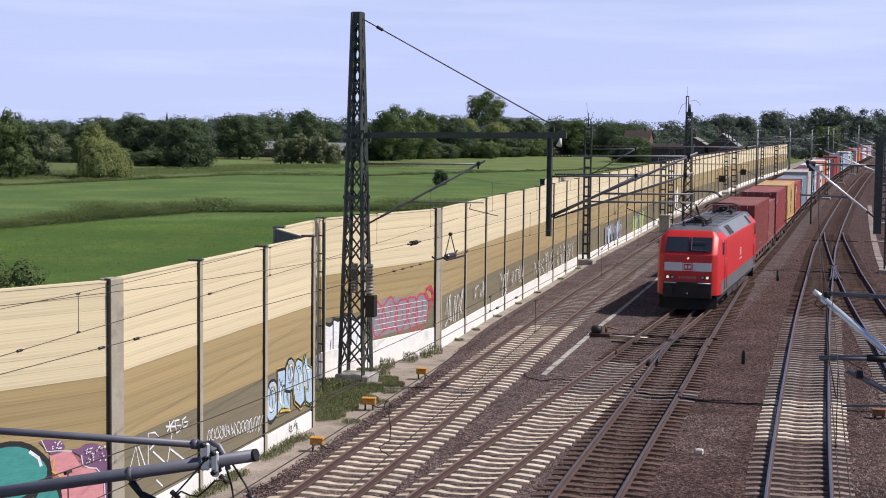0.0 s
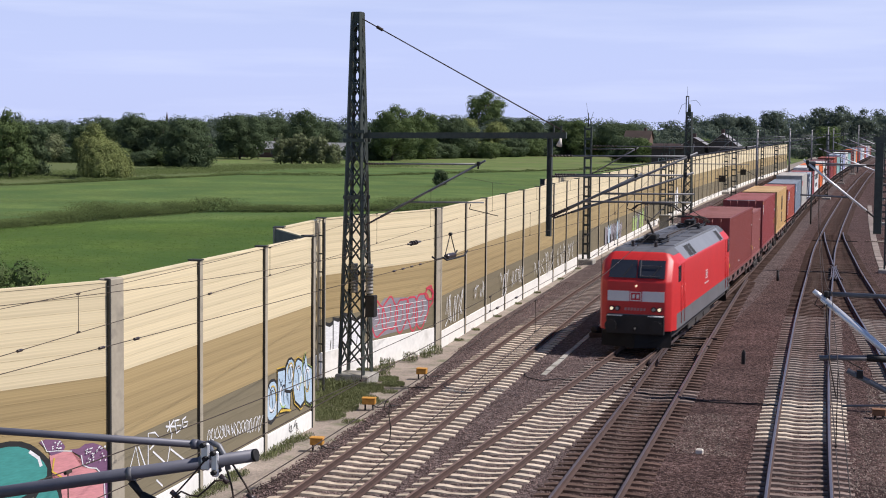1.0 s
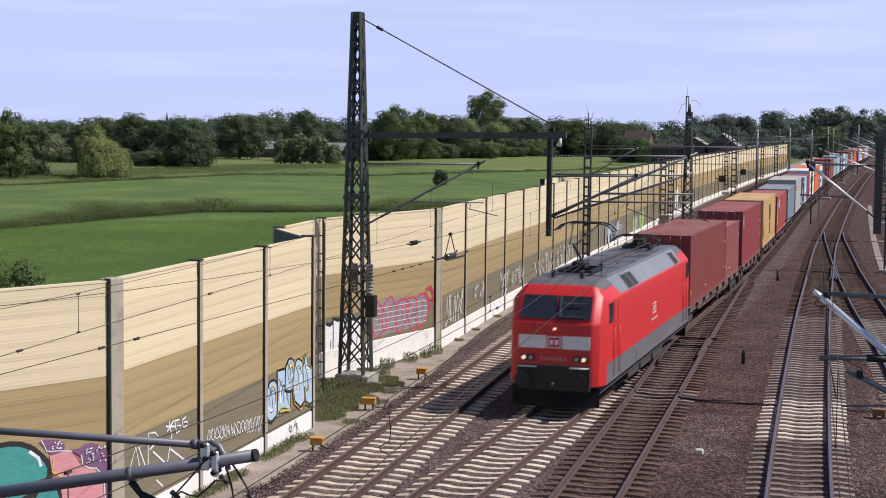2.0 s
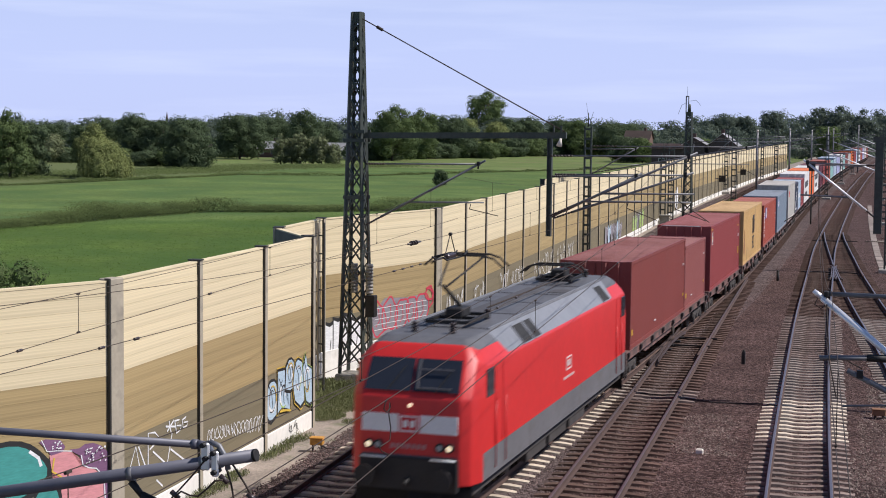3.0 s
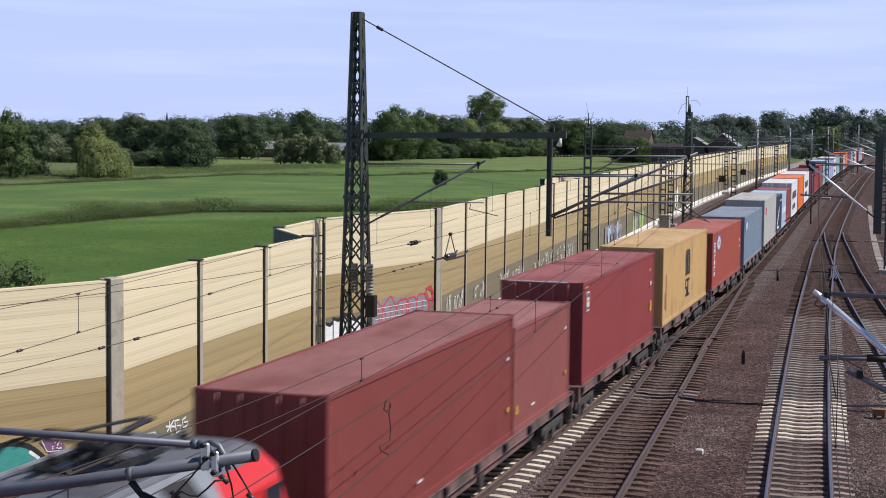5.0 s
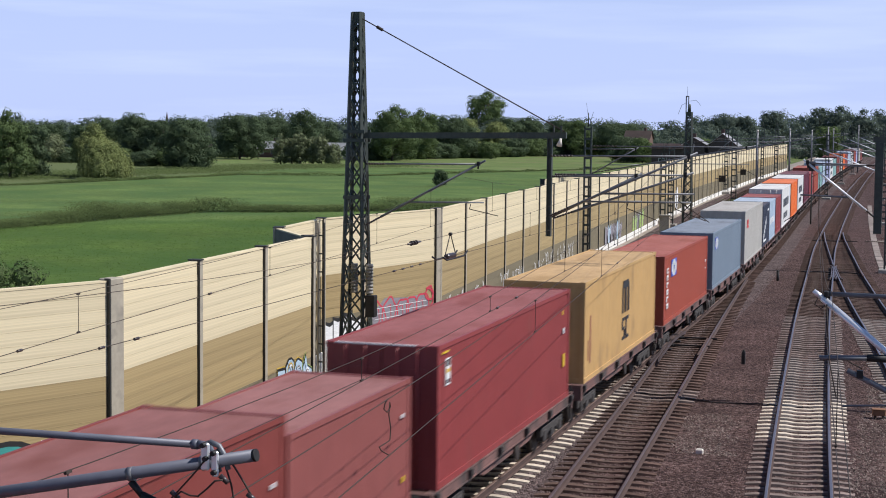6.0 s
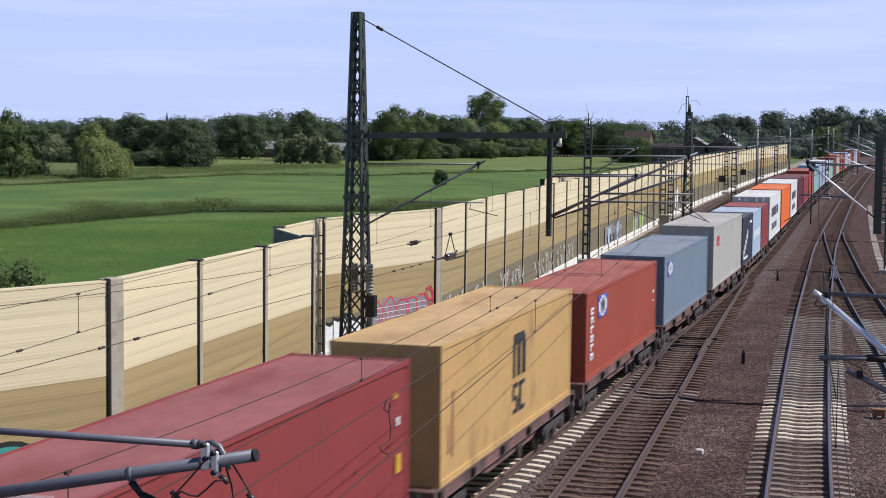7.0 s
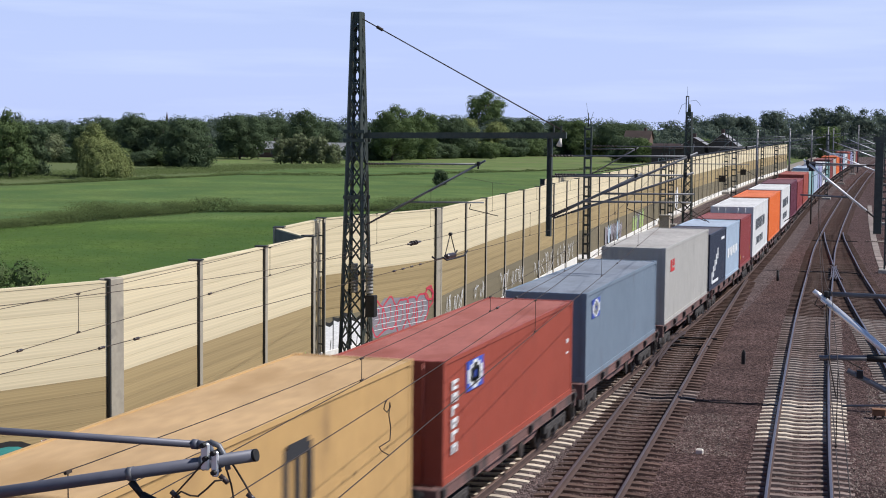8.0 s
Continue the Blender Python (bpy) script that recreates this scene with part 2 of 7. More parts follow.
def bar(bm, a, b, w, h=None, mi=0):
    """A closed square bar from a to b, w wide and h thick."""
    a, b = Vector(a), Vector(b)
    h = w if h is None else h
    d = (b - a).normalized()
    s = d.cross(Vector((0, 0, 1)))
    s = s.normalized() if s.length > 1e-4 else Vector((1, 0, 0))
    q = s.cross(d)
    vs = [[bm.verts.new(p + s * i * w / 2 + q * j * h / 2) for i, j in ((-1, -1), (1, -1), (1, 1), (-1, 1))] for p in (a, b)]
    for i in range(4):
        bm.faces.new([vs[0][i], vs[0][(i + 1) % 4], vs[1][(i + 1) % 4], vs[1][i]]).material_index = mi
    bm.faces.new(vs[0][::-1]).material_index = mi
    bm.faces.new(vs[1]).material_index = mi
    return bm


def chain(bm, pts, r, n=5):
    """One closed round wire that follows the points."""
    p = [Vector(q) for q in pts]
    side, rings = None, []
    for i, c in enumerate(p):
        d = (p[min(i + 1, len(p) - 1)] - p[max(i - 1, 0)]).normalized()
        side = d.orthogonal() if side is None else side - d * side.dot(d)
        side.normalize()
        q = d.cross(side)
        rings.append([bm.verts.new(c + r * (math.cos(2 * math.pi * k / n) * side + math.sin(2 * math.pi * k / n) * q)) for k in range(n)])
    for a, b in zip(rings, rings[1:]):
        for k in range(n):
            bm.faces.new([a[k], a[(k + 1) % n], b[(k + 1) % n], b[k]]).smooth = True
    bm.faces.new(rings[0][::-1])
    bm.faces.new(rings[-1])
    return bm


def empty(name, m=None):
    ob = new(name)
    if m is not None:
        ob.matrix_basis = m
    return ob


# ---- the plan: centre lines of tracks and of the noise wall, x by y ----
def line_of(ys, xs):
    ys, xs = np.array(ys, float), np.array(xs, float)
    yy = np.arange(ys[0], ys[-1] + 0.01, 1.0)
    v = np.interp(yy, ys, xs)
    k = np.ones(13) / 13
    sm = np.convolve(np.pad(v, 6, mode="reflect", reflect_type="odd"), k, "valid")
    slope = (sm[10] - sm[0]) / 10
    return lambda y: float(np.interp(y, yy, sm)) if y > yy[0] else float(sm[0] + slope * (y - yy[0]))


train_x = line_of([-60, 33, 60, 80, 93, 105, 118, 132, 154, 181, 210, 260, 320, 420, 700],
                  [-10.6, -10.6, -10.6, -10.67, -10.87, -11.24, -11.65, -12.1, -12.95, -13.85, -14.7, -15.9, -16.9, -17.5, -18.5])
left_x = line_of([0, 33, 39, 47.5, 59.7, 78, 100, 124.6, 162, 212, 290, 420, 700],
                 [-11.0, -13.3, -13.72, -14.42, -15.33, -16.7, -18.05, -19.45, -21.4, -23.8, -26.4, -29, -33])
branch_x = line_of([0, 36, 50.3, 64.4, 79.9, 93, 105],
                   [-5.3, -7.5, -8.31, -9.17, -10.02, -10.72, -11.24])
right_x = line_of([0, 37, 46.5, 59.5, 74, 98, 116.5, 144, 205, 291, 420, 700],
                  [0.0, -2.68, -3.32, -4.1, -4.95, -6.15, -7.1, -8.04, -9.75, -11.3, -12.8, -15.5])
siding_x = line_of([0, 60, 67, 80, 98.5, 115, 130, 144],
                   [5.0, -0.6, -1.3, -2.75, -4.55, -5.95, -7.2, -8.04])
far_x = line_of([100, 150, 205, 291, 420, 700], [2.5, -0.5, -3.5, -6.6, -8.3, -11])
wall_x = line_of([0, 29, 34.4, 43, 60, 69, 83, 98, 111, 124, 145, 187, 232, 276, 345, 700],
                 [-15.0, -16.36, -16.7, -17.25, -18.55, -19.3, -20.25, -21.3, -22.1, -22.7, -24.0, -25.9, -27.3, -28.5, -29.4, -35])


# ---- ground: one sheet, rail corridor level, meadow lower behind the wall ----
def build_ground():
    ys = [-3000, -1500, -700, -300, -120] + list(range(-80, 160, 4)) + list(range(160, 420, 13)) + [450, 520, 600, 750, 1000, 1500, 2500, 4000]
    verts, faces, mi = [], [], []
    for y in ys:
        w = wall_x(min(max(y, -90), 690))
        pw = 1.32 - 0.77 * min(1.0, max(0.0, (y - 50) / 16))
        xs = [-4000, -1500, -700, -400, -250, -150, -90, -60, -40, w - 5.5, w - 3.6, w - 0.1, w + pw, w + pw + 0.7, train_x(min(max(y, -90), 690)) + 2.3, 8, 30, 80, 300, 1500, 4000]
        zs = [-1.3] * 9 + [-1.2, -0.45, -0.36, -0.32, -0.235, -0.235, -0.235, -0.4, -1.0, -1.3, -1.3, -1.3]
        verts += list(zip(xs, [y] * len(xs), zs))
    n = 21
    for j in range(len(ys) - 1):
        for i in range(n - 1):
            faces.append((j * n + i, j * n + i + 1, (j + 1) * n + i + 1, (j + 1) * n + i))
            k = 0 if i < 9 else 1 if i < 10 else 2 if i < 12 else 3 if i < 14 else 4 if i < 16 else 1
            if ys[j] > 330 and i < 9:
                k = 1
            mi.append(k)
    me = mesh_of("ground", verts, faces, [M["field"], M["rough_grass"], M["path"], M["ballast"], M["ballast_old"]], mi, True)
    tagged(new("ground", me), "flat meadow and stone-ballasted railway corridor", "ground", kind="structure")


build_ground()


# ---- tracks ----
RAIL = [(-0.075, -0.172), (0.075, -0.172), (0.075, -0.158), (0.012, -0.142), (0.012, -0.048), (0.036, -0.038), (0.036, -0.006), (0.026, 0.0),
        (-0.026, 0.0), (-0.036, -0.006), (-0.036, -0.038), (-0.012, -0.048), (-0.012, -0.142), (-0.075, -0.158)]


def heading(fx, y):
    return -math.atan2(fx(y + 1) - fx(y - 1), 2.0)


def rail(fx, side, y0, y1, parent, head, step=2.0):
    n = max(2, int((y1 - y0) / step) + 1)
    verts, faces, mi, k = [], [], [], len(RAIL)
    for j in range(n):
        y = y0 + (y1 - y0) * j / (n - 1)
        a = heading(fx, y)
        for u, z in RAIL:
            verts.append((fx(y) + (u + side) * math.cos(a), y + (u + side) * math.sin(a), z))
    for j in range(n - 1):
        for i in range(k):
            faces.append((j * k + i, j * k + (i + 1) % k, (j + 1) * k + (i + 1) % k, (j + 1) * k + i))
            mi.append(1 if i in (6, 7, 8) else 0)
    faces += [tuple(range(k))[::-1], tuple(range((n - 1) * k, n * k))]
    mi += [0, 0]
    return child("rail", mesh_of("rail", verts, faces, [M["rust"], head], mi), parent)


def sleeper_geometry():
    """Concrete sleeper, thick under the rails and hollowed in the middle."""
    verts, faces = [], []
    st = [(-1.3, -0.198, 0.125), (-1.0, -0.168, 0.135), (-0.45, -0.168, 0.135), (-0.2, -0.196, 0.115), (0.2, -0.196, 0.115), (0.45, -0.168, 0.135), (1.0, -0.168, 0.135), (1.3, -0.198, 0.125)]
    for x, z, w in st:
        verts += [(x, -w - 0.02, -0.38), (x, -w + 0.02, z), (x, w - 0.02, z), (x, w + 0.02, -0.38)]
    for j in range(len(st) - 1):
        for i in range(3):
            faces.append((j * 4 + i, j * 4 + i + 1, j * 4 + 5 + i, j * 4 + 4 + i))
    faces += [(3, 2, 1, 0), tuple(range(28, 32))]
    return verts, faces


SV, SF = sleeper_geometry()
SLEEPER = mesh_of("sleeper", SV, SF, [M["sleeper"]])
SLEEPER_MID = mesh_of("sleeper_mid", SV, SF, [M["sleeper_mid"]])
SLEEPER_WORN = mesh_of("sleeper_worn", SV, SF, [M["sleeper_worn"]])
SLEEPER_DARK = mesh_of("sleeper_dark", SV, SF, [M["sleeper_dark"]])


def track(name, label, fx, y0, y1, y_single, me, head, spread=0.61, dark=lambda y: None):
    t = tagged(empty(name), label, "railway track", kind="structure")
    for s in (-0.7535, 0.7535):
        rail(fx, s, y0, y1, t, head)
    y, far = y0, []
    rnd = random.Random(len(name) * 7 + int(y0))
    while y < y1 - 0.3:
        a = heading(fx, y) + rnd.uniform(-0.012, 0.012)
        m = Matrix.Translation((fx(y) + rnd.uniform(-0.03, 0.03), y, rnd.uniform(-0.012, 0.0))) @ Matrix.Rotation(a, 4, "Z")
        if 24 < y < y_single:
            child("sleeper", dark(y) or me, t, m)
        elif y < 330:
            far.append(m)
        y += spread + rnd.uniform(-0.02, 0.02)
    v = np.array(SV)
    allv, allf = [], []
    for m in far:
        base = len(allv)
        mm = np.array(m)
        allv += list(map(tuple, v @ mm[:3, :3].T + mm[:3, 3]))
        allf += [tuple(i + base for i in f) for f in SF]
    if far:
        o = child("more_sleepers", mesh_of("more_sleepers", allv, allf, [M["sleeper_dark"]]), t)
        o["kind"] = "stuff"
    return t


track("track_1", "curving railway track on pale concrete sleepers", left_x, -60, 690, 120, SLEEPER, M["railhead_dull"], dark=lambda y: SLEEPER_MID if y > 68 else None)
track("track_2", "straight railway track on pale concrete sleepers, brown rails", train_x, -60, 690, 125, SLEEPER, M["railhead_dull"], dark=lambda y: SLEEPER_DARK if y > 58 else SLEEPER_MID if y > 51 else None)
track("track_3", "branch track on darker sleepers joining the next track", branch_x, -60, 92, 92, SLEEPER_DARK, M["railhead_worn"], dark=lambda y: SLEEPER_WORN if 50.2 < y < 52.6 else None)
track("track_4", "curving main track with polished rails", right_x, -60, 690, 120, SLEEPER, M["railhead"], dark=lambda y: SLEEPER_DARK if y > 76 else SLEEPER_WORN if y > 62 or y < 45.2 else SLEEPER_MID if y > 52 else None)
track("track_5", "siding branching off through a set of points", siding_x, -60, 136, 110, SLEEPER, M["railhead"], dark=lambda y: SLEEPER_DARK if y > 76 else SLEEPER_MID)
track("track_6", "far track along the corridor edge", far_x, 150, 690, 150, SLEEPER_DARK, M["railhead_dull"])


def crossing(fx1, s1, fx2, s2, y, name):
    """Frog of a set of points: two check rails and wing rails round the place where the rails cross."""
    t = tagged(empty(name), "steel crossing of a set of points with check rails", "rail crossing", kind="structure")
    for fx, s, o in ((fx1, s1, 0.10), (fx1, s1, -0.10), (fx2, s2, 0.10), (fx2, s2, -0.10)):
        bm = bmesh.new()
        pts = [(fx(q) + s + o * (1.0 + 0.9 * (abs(q - y) > 3.8)), q, -0.05) for q in (y - 4.6, y - 3.7, y - 1.2, y + 1.2, y + 3.7, y + 4.6)]
        for a, b in zip(pts, pts[1:]):
            bar(bm, a, b, 0.05, 0.11)
        part("check_rail", bm, [M["railhead_worn"]], t)
    for k in range(7):
        q = y - 3.6 + 1.2 * k
        part("base_plate", bx(fx1(q) + s1 - 0.30, fx1(q) + s1 + 0.30, q - 0.11, q + 0.11, -0.172, -0.13), M["black_iron"], t)
    for fx, s in ((fx1, -s1 * 0.93), (fx2, -s2 * 0.93)):
        bm = bmesh.new()
        bar(bm, (fx(y - 2.5) + s, y - 2.5, -0.02), (fx(y + 2.5) + s, y + 2.5, -0.02), 0.06, 0.12)
        part("check_rail", bm, [M["rust"]], t)
    return t


def tie_bars(name, fx, ys, x0, x1):
    """Dark slide plates and rods lying across a set of points."""
    t = tagged(empty(name), "dark steel rods and plates across the points", "point rods", kind="structure")
    for k, y in enumerate(ys):
        part("rod", bx(fx(y) + x0, fx(y) + x1, y - 0.03, y + 0.03, -0.17, -0.11), M["black_iron"], t)
        for q in (-0.75, 0.75):
            part("plate", bx(fx(y) + q - 0.22, fx(y) + q + 0.22, y - 0.2, y + 0.2, -0.168, -0.12), M["black_iron"], t)


tie_bars("trim_3", train_x, (63.2, 65.6), -1.6, 2.4)
tie_bars("trim_4", right_x, (99.0, 127.0), -1.2, 2.2)
crossing(train_x, 0.7535, branch_x, -0.7535, 62.0, "crossing_1")
crossing(right_x, 0.7535, siding_x, -0.7535, 98.0, "crossing_2")


# ---- noise wall ----
ROWS = [("olive", 0.15 + 0.32 * i, 0.32) for i in range(5)] + [("tan", 1.75 + 0.304 * i, 0.304) for i in range(5)] + [("cream", 3.27 + 0.283 * i, 0.283) for i in range(7)]


def plank_geometry(h):
    """Unit-long plank seen from +x, with chamfered long edges."""
    prof = [(-0.08, 0.0), (-0.004, 0.0), (0.0, 0.004), (0.0, h - 0.007), (-0.004, h - 0.003), (-0.08, h - 0.003)]
    verts = [(x, y, z) for y in (0, 1) for x, z in prof]
    k = len(prof)
    faces = [(i, (i + 1) % k, k + (i + 1) % k, k + i) for i in range(k)] + [tuple(range(k))[::-1], tuple(range(k, 2 * k))]
    return verts, faces


PLANK = {b: mesh_of("plank", *plank_geometry(h), [M[b]]) for b, h in (("olive", 0.32), ("tan", 0.304), ("cream", 0.283))}


def wall_run(name, label, posts, single, thick=(), plinth=0.145):
    """Posts with plank panels between them on a concrete plinth; posts: (x, y) along the run."""
    t = tagged(empty(name), label, "noise wall", kind="structure")
    rnd = random.Random(len(posts) * 31)
    for i, (a, b) in enumerate(zip(posts, posts[1:])):
        a, b = Vector((*a, 0)), Vector((*b, 0))
        d = b - a
        ang = -math.atan2(d.x, d.y)
        m = Matrix.Translation(a) @ Matrix.Rotation(ang, 4, "Z")
        panel = part("wall_panel", bx(-0.16, -0.07, 0, d.length, 0.12, 5.23), M["groove"], t)
        panel.matrix_basis = m
        part("backing", bx(-0.20, -0.161, 0, d.length, 0.0, 5.25), M["wall_back"], panel)
        part("plinth", bx(-0.22, 0.03, 0, d.length, -0.7, plinth, bevel=0.015), M["plinth"], panel)
        part("capping", bx(-0.18, 0.012, 0, d.length, 5.245, 5.285), M["cream"], panel)
        if i < single:
            for b_, z, h in ROWS:
                child("plank", PLANK[b_], panel, Matrix.LocRotScale((rnd.uniform(-0.004, 0.004), 0, z), None, (1, d.length, 1)))
        else:
            verts, faces, mi = [], [], []
            for b_, z, h in ROWS:
                v, f = plank_geometry(h)
                base = len(verts)
                verts += [(x, y * d.length, zz + z) for x, y, zz in v]
                faces += [tuple(q + base for q in g) for g in f]
                mi += [("olive", "tan", "cream").index(b_)] * len(f)
            child("planks", mesh_of("planks", verts, faces, [M["olive"], M["tan"], M["cream"]], mi), panel)
    for i, p in enumerate(posts):
        q = posts[min(i + 1, len(posts) - 1)] if i < len(posts) - 1 else p
        o = posts[i - 1] if i else p
        ang = -math.atan2(q[0] - o[0], q[1] - o[1])
        bm = bmesh.new()
        if i in thick:
            box(bm, -0.25, 0.07, 0.02, 0.46, -0.6, 5.32, bevel=0.02)
            ob = part("concrete_post", bm, M["post_concrete"], t, "grey concrete post")
            bm = bmesh.new()
            box(bm, -0.06, 0.075, -0.02, 0.019, -0.6, 5.33)
            part("steel_edge", bm, M["post_steel_shade"], ob)
        else:
            box(bm, 0.05, 0.07, -0.08, 0.10, -0.6, 5.30)
            box(bm, -0.2, 0.049, -0.02, 0.02, -0.6, 5.30)
            box(bm, -0.225, -0.2, -0.1, 0.1, -0.6, 5.30)
            box(bm, -0.24, 0.09, -0.11, 0.12, 5.301, 5.33, 1)
            # strip that paints the post's shaded near side almost black
            box(bm, -0.19, 0.062, -0.10, -0.081, -0.6, 5.29, 1)
            ob = part("post", bm, [M["post_concrete"], M["post_steel_shade"]], t)
        ob.matrix_basis = Matrix.Translation((*p, 0)) @ Matrix.Rotation(ang, 4, "Z")
    return t


wall_run("wall_1", "tall noise wall of cream, tan and olive planks", [(-22.4, 15.0), (-20.5, 19.5), (-18.6, 24.1), (-16.36, 29.34), (-16.7, 34.36), (-17.0, 38.95), (-17.25, 43.04)], 6, (3,))
wall_run("wall_2", "tall noise wall of cream, tan and olive planks behind the mast", [(-19.68, 46.5), (-20.29, 51.62), (-19.75, 54.2), (-18.64, 59.49)], 3, (3,), plinth=0.58)
wall_run("wall_5", "short return wall of planks seen from its grey back", [(-17.42, 43.25), (-19.62, 46.25)], 1)
wall_run("wall_3", "long tall noise wall of cream, tan and olive planks", [(wall_x(y), y) for y in (59.95, 64.8, 69.3, 74.0, 78.9, 83.7, 88.6, 93.5, 98.3)], 5, plinth=0.34)
FAR_POSTS = [(-22.9, 95.6), (-22.95, 100.0)] + [(wall_x(y), y) for y in np.arange(103.0, 350.0, 4.85)]
wall_run("wall_4", "far stretch of the plank noise wall", FAR_POSTS, 0)


# ---- train: paths ----
def train_at(t):
    return 71.35 - 13.63 * t - 0.03 * t * t


def along(d, half):
    """Pose rows of a rigid vehicle whose middle is d behind the head of the train."""
    rows = []
    for i in range(33):
        t = i * 0.25
        y = train_at(t) + d
        x0, x1 = train_x(y - half), train_x(y + half)
        rows.append((t, Matrix.Translation(((x0 + x1) / 2, y, 0)) @ Matrix.Rotation(-math.atan2(x1 - x0, 2 * half), 4, "Z")))
    return rows


MOVERS, ROLLERS = [], []
M["loco_red"] = material("loco_red", (0.55, 0.022, 0.020), 0.45, vary=0.1, grain=4, patch=0.5)
M["loco_grey"] = material("loco_grey", (0.20, 0.205, 0.22), 0.45, vary=0.18, grain=5, patch=0.7)
M["loco_sill"] = material("loco_sill", (0.135, 0.13, 0.134), 0.55, vary=0.2, grain=6, patch=0.8, stain=(0.09, 0.075, 0.06), stain_at=0.66)
M["roof_strip"] = material("roof_strip", (0.07, 0.066, 0.068), 0.7, vary=0.3, grain=5, patch=0.7)
M["roof_dark"] = material("roof_dark", (0.098, 0.098, 0.106), 0.6, vary=0.3, grain=5, patch=0.7)
M["grille_black"] = material("grille_black", (0.016, 0.015, 0.015), 0.8, vary=0.2, grain=8)
M["flank_white"] = material("flank_white", (0.62, 0.50, 0.47), 0.6, vary=0.15)
M["glass"] = material("glass", (0.022, 0.026, 0.036), 0.08, vary=0.1)
M["lamp"] = material("lamp", (1.0, 0.80, 0.52), 0.3, glow=0.7)
M["lens"] = material("lens", (0.35, 0.35, 0.33), 0.15)
M["logo_red"] = material("logo_red", (0.5, 0.02, 0.03), 0.4)
M["number_paint"] = material("number_paint", (0.42, 0.20, 0.19), 0.6)
M["wheel"] = material("wheel", (0.06, 0.048, 0.04), 0.7, 0.4, vary=0.3)
M["under"] = material("under", (0.045, 0.038, 0.034), 0.85, vary=0.35, grain=6, patch=1.0)
M["wagon_brown"] = material("wagon_brown", (0.170, 0.088, 0.074), 0.75, vary=0.35, grain=5, patch=0.8, stain=(0.06, 0.045, 0.04), stain_at=0.55)
M["marking"] = material("marking", (0.75, 0.75, 0.73), 0.6, vary=0.1)


def wheel_geometry(r=0.46):
    bm = bmesh.new()
    for s in (-1, 1):
        x = s * 0.7535
        tube(bm, (x - 0.06, 0, 0), (x + 0.06, 0, 0), r, r, 20)
        tube(bm, (x - s * 0.09, 0, 0), (x - s * 0.061, 0, 0), r + 0.028, r + 0.028, 20)
        box(bm, x + s * 0.061 - 0.01, x + s * 0.061 + 0.01, -0.05, 0.05, -r * 0.8, r * 0.8)
    tube(bm, (-0.66, 0, 0), (0.66, 0, 0), 0.085, 0.085, 10)
    me = bpy.data.meshes.new("wheelset")
    bm.to_mesh(me)
    bm.free()
    me.materials.append(M["wheel"])
    return me


WHEELS, LOCO_WHEELS = wheel_geometry(0.46), wheel_geometry(0.6)


def bogie(parent, y, base=1.8, loco=False):
    r = 0.6 if loco else 0.46
    bm = bmesh.new()
    for s in (-1, 1):
        x = s * 1.0
        box(bm, x - 0.07, x + 0.07, y - base / 2 - 0.35, y + base / 2 + 0.35, r - 0.02, r + 0.2, bevel=0.02)
        for e in (-1, 1):
            box(bm, x - 0.10, x + 0.10, y + e * base / 2 - 0.17, y + e * base / 2 + 0.17, r - 0.18, r + 0.14, bevel=0.03)
            tube(bm, (x, y + e * (base / 2 - 0.33), r - 0.12), (x, y + e * (base / 2 - 0.33), r + 0.14), 0.09, 0.09, 8)
        box(bm, x - 0.09, x + 0.09, y - 0.2, y + 0.2, r - 0.14, r + 0.06)
    box(bm, -0.95, 0.95, y - 0.2, y + 0.2, r, r + 0.22)
    b = part("bogie", bm, M["under"], parent)
    for e in (-1, 1):
        w = child("wheelset", LOCO_WHEELS if loco else WHEELS, b, Matrix.Translation((0, y + e * base / 2, r)))
        ROLLERS.append((w, y + e * base / 2, r))
    return b


def buffers(parent, y, s):
    for x in (-0.875, 0.875):
        bm = bmesh.new()
        tube(bm, (x, y, 1.05), (x, y + s * 0.42, 1.05), 0.1, 0.1, 10)
        tube(bm, (x, y + s * 0.42, 1.05), (x, y + s * 0.46, 1.05), 0.23, 0.23, 14)
        part("buffer", bm, M["black_iron"], parent)


